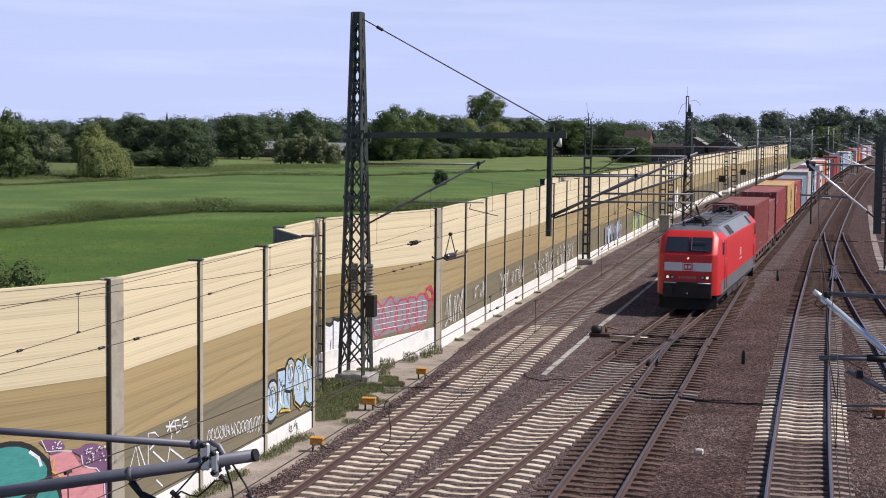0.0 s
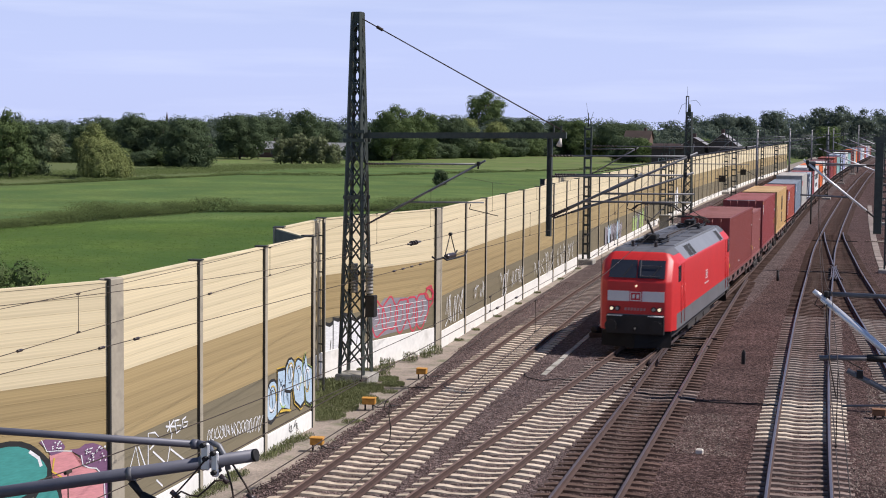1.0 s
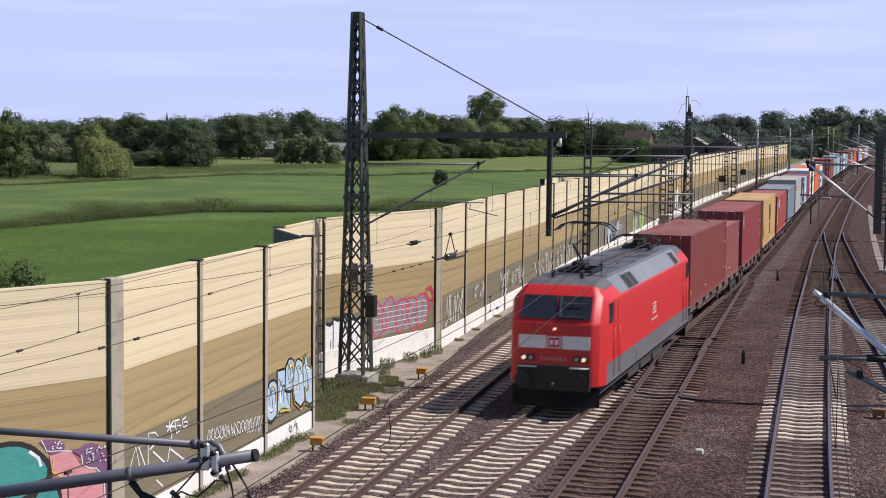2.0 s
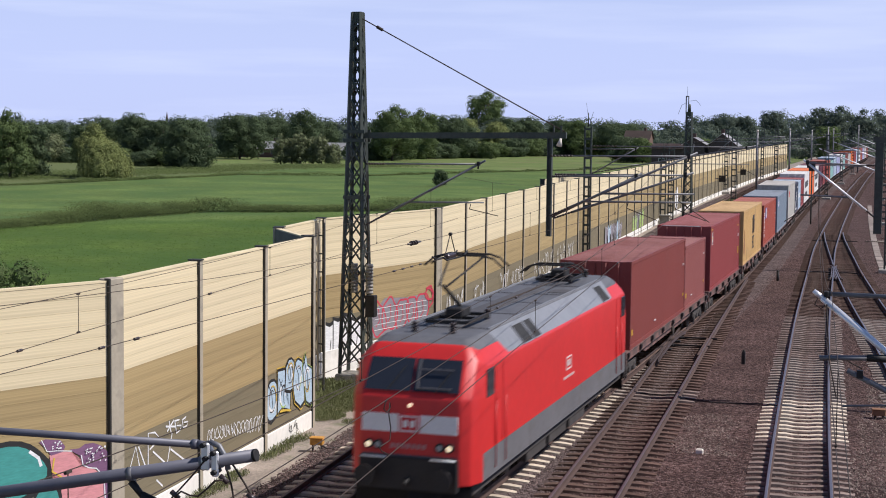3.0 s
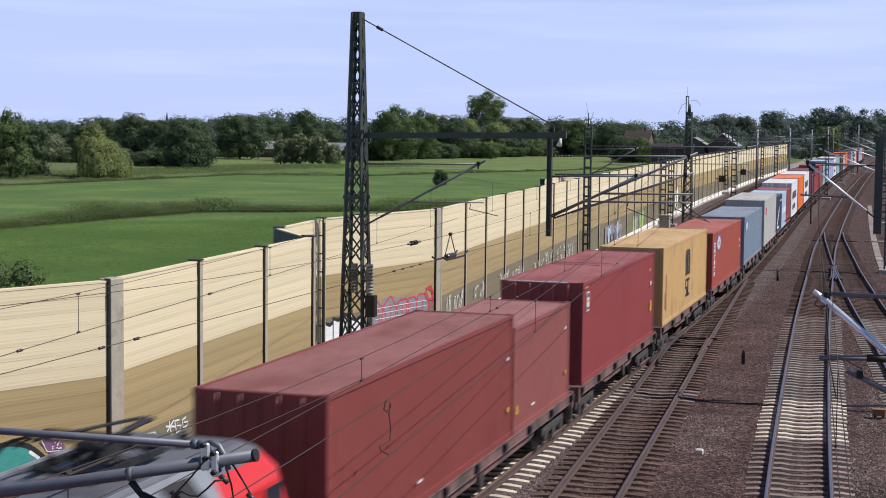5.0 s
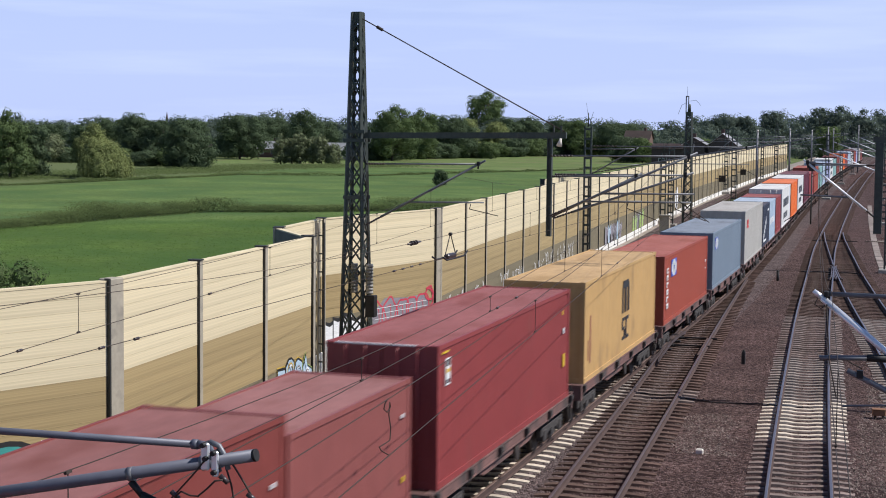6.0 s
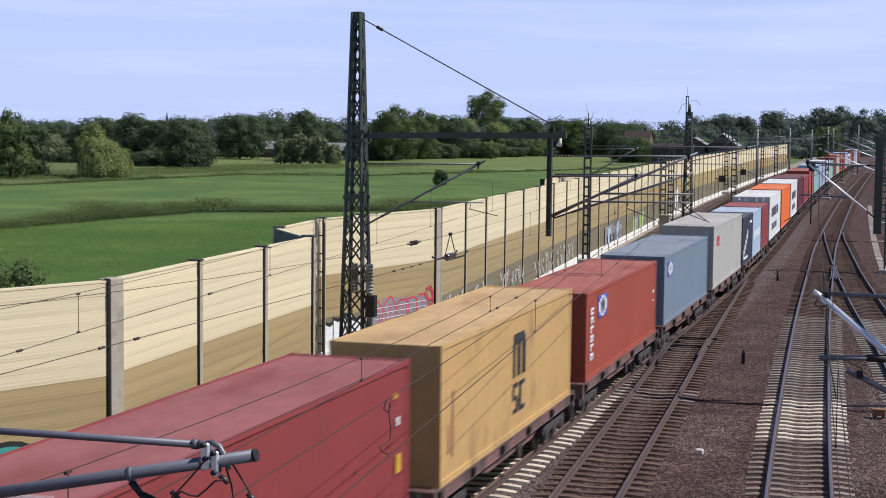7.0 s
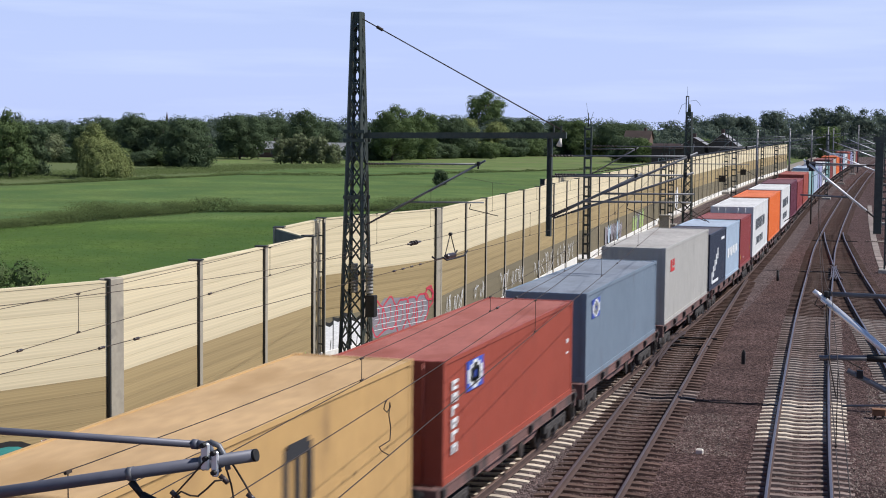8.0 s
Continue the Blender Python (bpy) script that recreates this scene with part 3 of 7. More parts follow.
def loco():
    """Electric locomotive; the local y runs from the leading cab to the trailing end."""
    t = tagged(empty("locomotive"), "red electric locomotive with a grey roof hauling container wagons", "locomotive")
    H = 9.02
    # side outline (y, z) of one end: nose, windscreen, roof edge
    red, grey, dark, sill = 0, 1, 2, 3
    bm = bmesh.new()
    W0, W1, ZB, ZS, ZG, ZR = 1.49, 1.02, 0.84, 1.46, 3.36, 3.92

    def end(s):
        """Loop of points per height at an end: (z, y, half width)."""
        return [(ZB, s * (H - 0.02), 1.12), (ZS, s * H, 1.13), (2.70, s * (H - 0.06), 1.13), (3.55, s * (H - 0.60), 1.10), (3.78, s * (H - 0.80), 1.0), (ZR, s * (H - 1.15), W1 - 0.12)]

    prof_mid = [(ZB, W0), (ZS, W0), (2.70, W0), (ZG, W0), (3.67, 1.24), (ZR, W1)]
    stations = []
    for s in (-1, 1):
        e = end(s)
        tip = [(y, w, z) for z, y, w in e]
        cheek = [(y - s * (0.17 if k < 3 else 0.10), w + (prof_mid[k][1] - w) * 0.62, z + (prof_mid[k][0] - z) * 0.4) for k, (y, w, z) in enumerate(tip)]
        sh = [(s * (H - 0.66) if k < 3 else s * (H - 0.98) if k == 3 else s * (H - 1.12) if k == 4 else s * (H - 1.38), prof_mid[k][1], prof_mid[k][0]) for k in range(6)]
        cab = [(s * (H - 2.85 + 0.16 * (k - 3)) if k > 3 else s * (H - 2.85), prof_mid[k][1], prof_mid[k][0]) for k in range(6)]
        stations.append([tip, cheek, sh, cab])
    order = stations[0] + stations[1][::-1]
    rings = [[(bm.verts.new((-w, y, z)), bm.verts.new((w, y, z))) for y, w, z in st] for st in order]
    for j in range(len(rings) - 1):
        for k in range(5):
            for q in (0, 1):
                a, b, c, d = rings[j][k][q], rings[j][k + 1][q], rings[j + 1][k + 1][q], rings[j + 1][k][q]
                f = bm.faces.new([a, b, c, d] if q == 0 else [d, c, b, a])
                mid = j == 3
                f.material_index = (sill if 1 < j < 5 else red) if k == 0 else red if k < 3 else grey if mid else dark if k == 4 else red
        f = bm.faces.new([rings[j][5][0], rings[j][5][1], rings[j + 1][5][1], rings[j + 1][5][0]][::-1])
        f.material_index = dark
    for st, flip in ((rings[0], False), (rings[-1], True)):
        for k in range(5):
            f = [st[k][0], st[k][1], st[k + 1][1], st[k + 1][0]]
            fa = bm.faces.new(f[::-1] if flip else f)
            fa.material_index = dark if k in (0, 4) else red
    for e in bm.edges:
        e.smooth = True
    bmesh.ops.recalc_face_normals(bm, faces=bm.faces)
    es = [e for e in bm.edges if len(e.link_faces) == 2 and e.calc_face_angle(0) > 0.35]
    res = bmesh.ops.bevel(bm, geom=es, offset=0.05, segments=2, affect="EDGES", profile=0.6)
    for f in res["faces"]:
        c = f.calc_center_median()
        if c.z > 3.42:
            f.material_index = dark if c.z > 3.83 else grey if abs(c.y) < H - 2.8 else red
        elif abs(c.y) > H - 0.5:
            f.material_index = red
    for f in bm.faces:
        f.smooth = True
    for e in bm.edges:
        e.smooth = len(e.link_faces) == 2 and e.calc_face_angle(0) < 0.62 and e.link_faces[0].material_index == e.link_faces[1].material_index
    body = part("body", bm, [M["loco_red"], M["loco_grey"], M["roof_dark"], M["loco_sill"]], t)
    # bottom plate and underframe
    part("underframe", bx(-1.3, 1.3, -8.6, 8.6, 0.55, 0.76), M["under"], t)
    for yy in (-2.4, 0.0, 2.4):
        part("equipment_box", bx(-1.25, 1.25, yy - 1.0, yy + 1.0, 0.25, 0.60, bevel=0.03), M["under"], t)
    for s in (-1, 1):
        # windscreen panes follow the raked front
        n = Vector((0, s, 0.55)).normalized()
        for x0, x1 in ((-1.08, -0.02), (0.02, 1.08)):
            bm = bmesh.new()
            y_lo, y_hi = s * (H - 0.12), s * (H - 0.575)
            v = [bm.verts.new(p) for p in ((x0, y_lo + s * 0.02, 2.84), (x1, y_lo + s * 0.02, 2.84), (x1 * 0.97, y_hi + s * 0.02, 3.50), (x0 * 0.97, y_hi + s * 0.02, 3.50))]
            bm.faces.new(v if s < 0 else v[::-1])
            r = bmesh.ops.extrude_face_region(bm, geom=bm.faces[:])
            bmesh.ops.translate(bm, verts=[g for g in r["geom"] if isinstance(g, bmesh.types.BMVert)], vec=(0, -s * 0.05, 0))
            bmesh.ops.recalc_face_normals(bm, faces=bm.faces)
            pane = part("windscreen", bm, M["glass"], body)
            bm = bmesh.new()
            tube(bm, ((x0 + x1) / 2, y_lo + s * 0.05, 2.84), ((x0 + x1) / 2 + 0.35, s * (H - 0.38), 3.35), 0.012, 0.012, 5)
            part("wiper", bm, M["black_iron"], body)
        bm = bmesh.new()
        for p, q in (((0.14, 0.02, 2.92), (0.90, 0.02, 2.92)), ((0.14, 0.24, 3.30), (0.90, 0.24, 3.30)), ((0.14, 0.02, 2.90), (0.12, 0.36, 3.50))):
            bar(bm, (p[0], s * (H - 0.10 - p[1] - 0.02) + s * 0.03, p[2]), (q[0], s * (H - 0.10 - q[1] - 0.02) + s * 0.03, q[2]), 0.035, 0.03)
        part("screen_blind", bm, M["roof_dark"], body, "pale frame behind the windscreen")
        part("front_stripe", bx(-1.09, 1.09, s * (H - 0.03) - 0.02, s * (H - 0.03) + 0.02, 1.95, 2.34), M["marking"], body, "white band across the nose")
        yb = s * (H - 0.01)
        part("emblem", bx(-0.24, 0.24, yb - 0.03, yb + 0.03, 1.94, 2.35), M["logo_red"], body, "small red emblem on a white field")
        bm = bmesh.new()
        for a in ((-0.21, 0.21, 2.29, 2.32), (-0.21, 0.21, 1.97, 2.0), (-0.21, -0.18, 2.0, 2.29), (0.18, 0.21, 2.0, 2.29), (-0.13, -0.03, 2.07, 2.22), (0.03, 0.13, 2.07, 2.22)):
            box(bm, a[0], a[1], yb - 0.036, yb + 0.036, a[2], a[3])
        part("emblem_border", bm, M["marking"], body)
        bm = bmesh.new()
        for i in range(7):
            box(bm, -0.42 + i * 0.12, -0.34 + i * 0.12, s * (H + 0.004) - 0.012, s * (H + 0.004) + 0.012, 1.60, 1.70)
        part("number", bm, M["number_paint"], body)
        for x in (-0.92, -0.70, 0.70, 0.92):
            bm = bmesh.new()
            tube(bm, (x, s * (H - 0.04), 1.66), (x, s * (H + 0.05), 1.66), 0.105, 0.10, 14)
            hl = part("headlight", bm, M["black_iron"], body)
            bm = bmesh.new()
            tube(bm, (x, s * (H + 0.04), 1.66), (x, s * (H + 0.058), 1.66), 0.07, 0.06, 14)
            part("lens", bm, M["lamp"] if s < 0 and abs(x) > 0.9 else M["lens"], hl)
        bm = bmesh.new()
        tube(bm, (0, s * (H - 0.10), 2.54), (0, s * (H - 0.01), 2.54), 0.05, 0.04, 12)
        part("top_lamp", bm, M["lamp"] if s < 0 else M["lens"], body)
        for x0, x1 in ((-1.08, -0.5), (0.5, 1.08)):
            bm = bmesh.new()
            tube(bm, (x0, s * (H + 0.09), 1.40), (x1, s * (H + 0.09), 1.40), 0.022, 0.022, 6)
            part("step_rail", bm, M["marking"], t)
        part("buffer_beam", bx(-1.12, 1.12, s * H - 0.1, s * H + 0.08, 0.70, 1.42, bevel=0.02), M["black_iron"], t)
        buffers(t, s * (H + 0.02), s)
        bm = bmesh.new()
        tube(bm, (0, s * H, 0.98), (0, s * (H + 0.3), 0.86), 0.06, 0.06, 8)
        part("coupling_hook", bm, M["black_iron"], t)
        bm = bmesh.new()
        vs = [bm.verts.new(p) for p in ((-1.35, s * (H - 0.3), 0.18), (0, s * (H + 0.1), 0.16), (1.35, s * (H - 0.3), 0.18), (1.35, s * (H - 0.35), 0.74), (0, s * (H - 0.02), 0.74), (-1.35, s * (H - 0.35), 0.74))]
        bm.faces.new((vs[0], vs[1], vs[4], vs[5]))
        bm.faces.new((vs[1], vs[2], vs[3], vs[4]))
        bmesh.ops.solidify(bm, geom=bm.faces[:], thickness=0.03)
        part("snow_plough", bm, M["black_iron"], t)
        # cab side: window, door outline, handrails, mirrors
        for q in (-1, 1):
            x = q * 1.495
            yw = s * (H - 1.18)
            part("cab_window", bx(x - 0.012, x + 0.012, yw - 0.30, yw + 0.30, 2.66, 3.28, bevel=0.008), M["glass"], body)
            yd = s * (H - 1.95)
            bm = bmesh.new()
            for a in ((yd - 0.33, yd - 0.31, 1.5, 3.3), (yd + 0.31, yd + 0.33, 1.5, 3.3), (yd - 0.33, yd + 0.33, 3.29, 3.31)):
                box(bm, x - 0.006, x + 0.006, *a)
            part("door", bm, M["logo_red"], body)
            for o in (-0.42, 0.42):
                bm = bmesh.new()
                tube(bm, (x + q * 0.05, yd + o, 1.0), (x + q * 0.05, yd + o, 2.5), 0.016, 0.016, 6)
                part("handrail", bm, M["loco_red"], body)
    # louvred intakes in the sloping roof edge: a pair near the leading cab, one near the other
    for q in (-1, 1):
        foot, head = Vector((q * 1.474, 0, 3.395)), Vector((q * 1.105, 0, 3.828))
        up = (head - foot).normalized()
        out = Vector((up.z * q, 0, -up.x * q)).normalized()
        span = (head - foot).length
        for yy, half in ((-4.25, 0.47), (-3.3, 0.36), (5.35, 0.46)):
            bm = bmesh.new()
            for a0, a1, y0, y1 in ((0, 0.03, -half, half), (span - 0.03, span, -half, half), (0.03, span - 0.03, -half, 0.03 - half), (0.03, span - 0.03, half - 0.03, half)):
                m = Matrix((out, Vector((0, 1, 0)), up)).transposed().to_4x4()
                vs = box(bm, 0, 0.014, yy + y0, yy + y1, a0, a1)
                bm.verts.ensure_lookup_table()
                bmesh.ops.transform(bm, matrix=Matrix.Translation(foot) @ m, verts=bm.verts[-8:])
            g = part("grille", bm, M["loco_grey"], body)
            for k in range(6):
                bm = bmesh.new()
                box(bm, 0.001, 0.010 + 0.002 * (k % 2), yy - half + 0.032, yy + half - 0.032, 0.032 + k * (span - 0.064) / 6, 0.030 + (k + 1) * (span - 0.064) / 6)
                bmesh.ops.transform(bm, matrix=Matrix.Translation(foot) @ m, verts=bm.verts[:])
                part("louvre", bm, M["grille_black"], g)
        # framed emblem and a row of small lettering on the flank
        x = q * 1.496
        bm = bmesh.new()
        for y0, y1, z0, z1 in ((-0.22, 0.40, 2.10, 2.14), (-0.22, 0.40, 2.42, 2.46), (-0.22, -0.18, 2.14, 2.42), (0.36, 0.40, 2.14, 2.42), (-0.10, 0.05, 2.2, 2.36), (0.12, 0.27, 2.2, 2.36)):
            box(bm, x - 0.006, x + 0.006, y0, y1, z0, z1)
        part("emblem", bm, M["flank_white"], body, "white framed emblem")
        for k in range(9):
            part("letter", bx(x - 0.006, x + 0.006, -0.5 + k * 0.145, -0.41 + k * 0.145, 1.88, 1.945), M["flank_white"], body)
    # roof: long walkway strip, vent, cover joints, insulators, pantographs
    part("roof_strip", bx(-0.42, 0.12, -4.3, 3.0, 3.89, 3.95, bevel=0.01), M["roof_strip"], t)
    part("vent_panel", bx(0.42, 0.92, 2.05, 2.95, 3.89, 3.94, bevel=0.01), M["roof_strip"], t)
    for yy in (-6.2, -3.2, -0.6, 1.6, 4.0):
        part("roof_joint", bx(-0.98, 0.98, yy - 0.015, yy + 0.015, 3.89, 3.932), M["roof_strip"], t)
    for x in (-1.0, 1.0):
        part("roof_gutter", bx(x - 0.025, x + 0.025, -6.3, 6.3, 3.89, 3.955), M["loco_grey"], t)
    for yy in (-7.3, -4.4, 4.9, 7.0):
        for x in (-0.45, 0.45):
            bm = bmesh.new()
            for k in range(4):
                tube(bm, (x, yy, 3.94 + k * 0.06), (x, yy, 3.99 + k * 0.06), 0.085, 0.06, 8)
            part("insulator", bm, M["insulator"], t)
    bm = bmesh.new()
    tube(bm, (0.45, -4.4, 4.2), (0.45, 4.9, 4.2), 0.02, 0.02, 6)
    part("bus_bar", bm, M["wire"], t)
    pantograph(t, -5.4, 1.40, 1)
    pantograph(t, 5.4, 0.40, -1)
    bogie(t, -5.0, 2.65, True)
    bogie(t, 5.0, 2.65, True)
    return t


def pantograph(t, y, rise, s):
    z0 = 4.05
    bm = bmesh.new()
    for x in (-0.5, 0.5):
        bar(bm, (x, y - 0.9, z0), (x, y + 0.9, z0), 0.08)
    for yy in (-0.9, 0, 0.9):
        bar(bm, (-0.5, y + yy, z0), (0.5, y + yy, z0), 0.08)
    box(bm, -0.22, 0.22, y - 0.35, y + 0.35, z0 + 0.04, z0 + 0.26, bevel=0.03)
    p = part("pantograph", bm, M["black_iron"], t)
    knee = (0, y - s * (1.35 if rise < 1 else 1.2), z0 + 0.1 + rise * 0.55)
    top = (0, y + s * (0.75 if rise < 1 else 0.7), z0 + rise)
    bm = bmesh.new()
    tube(bm, (0, y + s * 0.6, z0 + 0.08), knee, 0.055, 0.045, 8)
    part("lower_arm", bm, M["black_iron"], p)
    bm = bmesh.new()
    for x in (-0.1, 0.1):
        tube(bm, (x, knee[1], knee[2]), (x * 4.2, top[1], top[2]), 0.028, 0.022, 6)
    part("upper_arm", bm, M["black_iron"], p)
    bm = bmesh.new()
    for o in (-0.28, 0.28):
        pts = [(-0.98, top[1] + o, top[2] - 0.22), (-0.75, top[1] + o, top[2] - 0.02), (-0.5, top[1] + o, top[2] + 0.05), (0.5, top[1] + o, top[2] + 0.05), (0.75, top[1] + o, top[2] - 0.02), (0.98, top[1] + o, top[2] - 0.22)]
        chain(bm, pts, 0.028, 6)
    tube(bm, (-0.42, top[1] - 0.28, top[2]), (-0.42, top[1] + 0.28, top[2]), 0.02, 0.02, 6)
    tube(bm, (0.42, top[1] - 0.28, top[2]), (0.42, top[1] + 0.28, top[2]), 0.02, 0.02, 6)
    part("collector_head", bm, M["black_iron"], p)


def corrugated(bm, length, z0, z1, x, s, deep=0.036, pitch=0.278):
    """One side wall along y with upright trapezoid corrugations; s: side it faces."""
    n = int(length / pitch)
    pitch = length / n
    ys, xs = [], []
    for i in range(n):
        for f, dd in ((0, 0), (0.26, 0), (0.5, deep), (0.76, deep)):
            ys.append((i + f) * pitch)
            xs.append(dd)
    ys.append(length)
    xs.append(0)
    prev = None
    for y, d in zip(ys, xs):
        pair = (bm.verts.new((x - s * d, y, z0)), bm.verts.new((x - s * d, y, z1)))
        if prev:
            f = [prev[0], pair[0], pair[1], prev[1]]
            bm.faces.new(f if s > 0 else f[::-1])
        prev = pair
    return bm


CASTING = {}


def container(name_label, length, height, mat, d, doors_front=False, marks=None):
    """Freight container; origin in the middle of its floor at rail level, floor at 1.17 m."""
    t = tagged(empty("shipping_container"), name_label, "shipping container", group="containers on the train")
    h, z0, w = length / 2, 1.17, 1.219
    z1 = z0 + height
    bm = bmesh.new()
    for x in (-w, w):
        for y in (-h, h):
            sx, sy = (0.14 if x < 0 else -0.14), (0.14 if y < 0 else -0.14)
            box(bm, min(x, x + sx), max(x, x + sx), min(y, y + sy), max(y, y + sy), z0, z1)
    for x in (-w, w):
        box(bm, min(x, x * 0.94), max(x, x * 0.94), -h + 0.14, h - 0.14, z0, z0 + 0.13)
        box(bm, min(x, x * 0.95), max(x, x * 0.95), -h + 0.14, h - 0.14, z1 - 0.09, z1 - 0.005)
    for y in (-h, h):
        ya, yb = (y, y + 0.1) if y < 0 else (y - 0.1, y)
        box(bm, -w + 0.14, w - 0.14, ya, yb, z0, z0 + 0.14)
        box(bm, -w + 0.14, w - 0.14, ya, yb, z1 - 0.11, z1 - 0.005)
    part("frame", bm, mat, t)
    if mat.name not in CASTING:
        me = bpy.data.meshes.new("corner_casting")
        bm = bx(-0.083, 0.083, -0.093, 0.093, -0.066, 0.066)
        bm.to_mesh(me)
        bm.free()
        me.materials.append(mat)
        CASTING[mat.name] = me
    for x in (-w, w):
        for y in (-h, h):
            for z in (z0, z1 - 0.12):
                child("corner_casting", CASTING[mat.name], t, Matrix.Translation((x * (1 - 0.077 / w), y * (1 - 0.087 / h), z + 0.06)))
    for s in (-1, 1):
        bm = corrugated(bmesh.new(), length - 0.28, z0 + 0.13, z1 - 0.09, s * (w - 0.012), s)
        bmesh.ops.translate(bm, verts=bm.verts, vec=(0, -h + 0.14, 0))
        part("side_wall", bm, mat, t)
    bm = bmesh.new()
    n, ys, prev = int(length / 0.30), [], None
    for i in range(n):
        for f, dz in ((0, 0), (0.3, 0), (0.45, 0.014), (0.85, 0.014)):
            ys.append((-h + 0.1 + (i + f) * (length - 0.2) / n, dz))
    ys.append((h - 0.1, 0))
    for y, dz in ys:
        pair = (bm.verts.new((-w + 0.05, y, z1 - 0.034 + dz)), bm.verts.new((w - 0.05, y, z1 - 0.03 + dz)))
        if prev:
            bm.faces.new((prev[0], prev[1], pair[1], pair[0]))
        prev = pair
    part("roof", bm, ROOF_OF[mat.name], t)
    part("floor", bx(-w + 0.07, w - 0.07, -h + 0.1, h - 0.1, z0 + 0.02, z0 + 0.12), M["under"], t)
    for s in (-1, 1):
        doors = doors_front == (s < 0)
        if doors:
            for q in (-1, 1):
                bm = bx(min(q * 0.012, q * 1.08), max(q * 0.012, q * 1.08), s * (h - 0.05) - 0.03, s * (h - 0.05) + 0.03, z0 + 0.14, z1 - 0.11)
                for k in range(4):
                    zz = z0 + 0.35 + k * (height - 0.5) / 4
                    box(bm, min(q * 0.1, q * 1.0), max(q * 0.1, q * 1.0), s * (h - 0.04) - 0.03, s * (h - 0.04) + 0.03, zz, zz + 0.28)
                dr = part("door", bm, mat, t)
                for x in (0.35, 0.78):
                    bm = bmesh.new()
                    tube(bm, (q * x, s * (h + 0.01), z0 + 0.06), (q * x, s * (h + 0.01), z1 - 0.05), 0.02, 0.02, 6)
                    box(bm, q * x - 0.2, q * x + 0.02, s * (h + 0.02) - 0.015, s * (h + 0.02) + 0.015, z0 + 1.0, z0 + 1.04)
                    part("lock_rod", bm, mat, dr)
        else:
            bm = corrugated(bmesh.new(), 2 * w - 0.28, z0 + 0.14, z1 - 0.11, 0.0, 1, 0.012)
            rot = Matrix.Rotation(radians(90 if s > 0 else -90), 4, "Z")
            bmesh.ops.transform(bm, verts=bm.verts, matrix=Matrix.Translation((w - 0.14 if s > 0 else -w + 0.14, s * (h - 0.02), 0)) @ rot)
            part("end_wall", bm, mat, t)
    if marks:
        marks(t, w, h, z0, z1)
    MOVERS.append((t, d + h, h * 0.75))
    return t


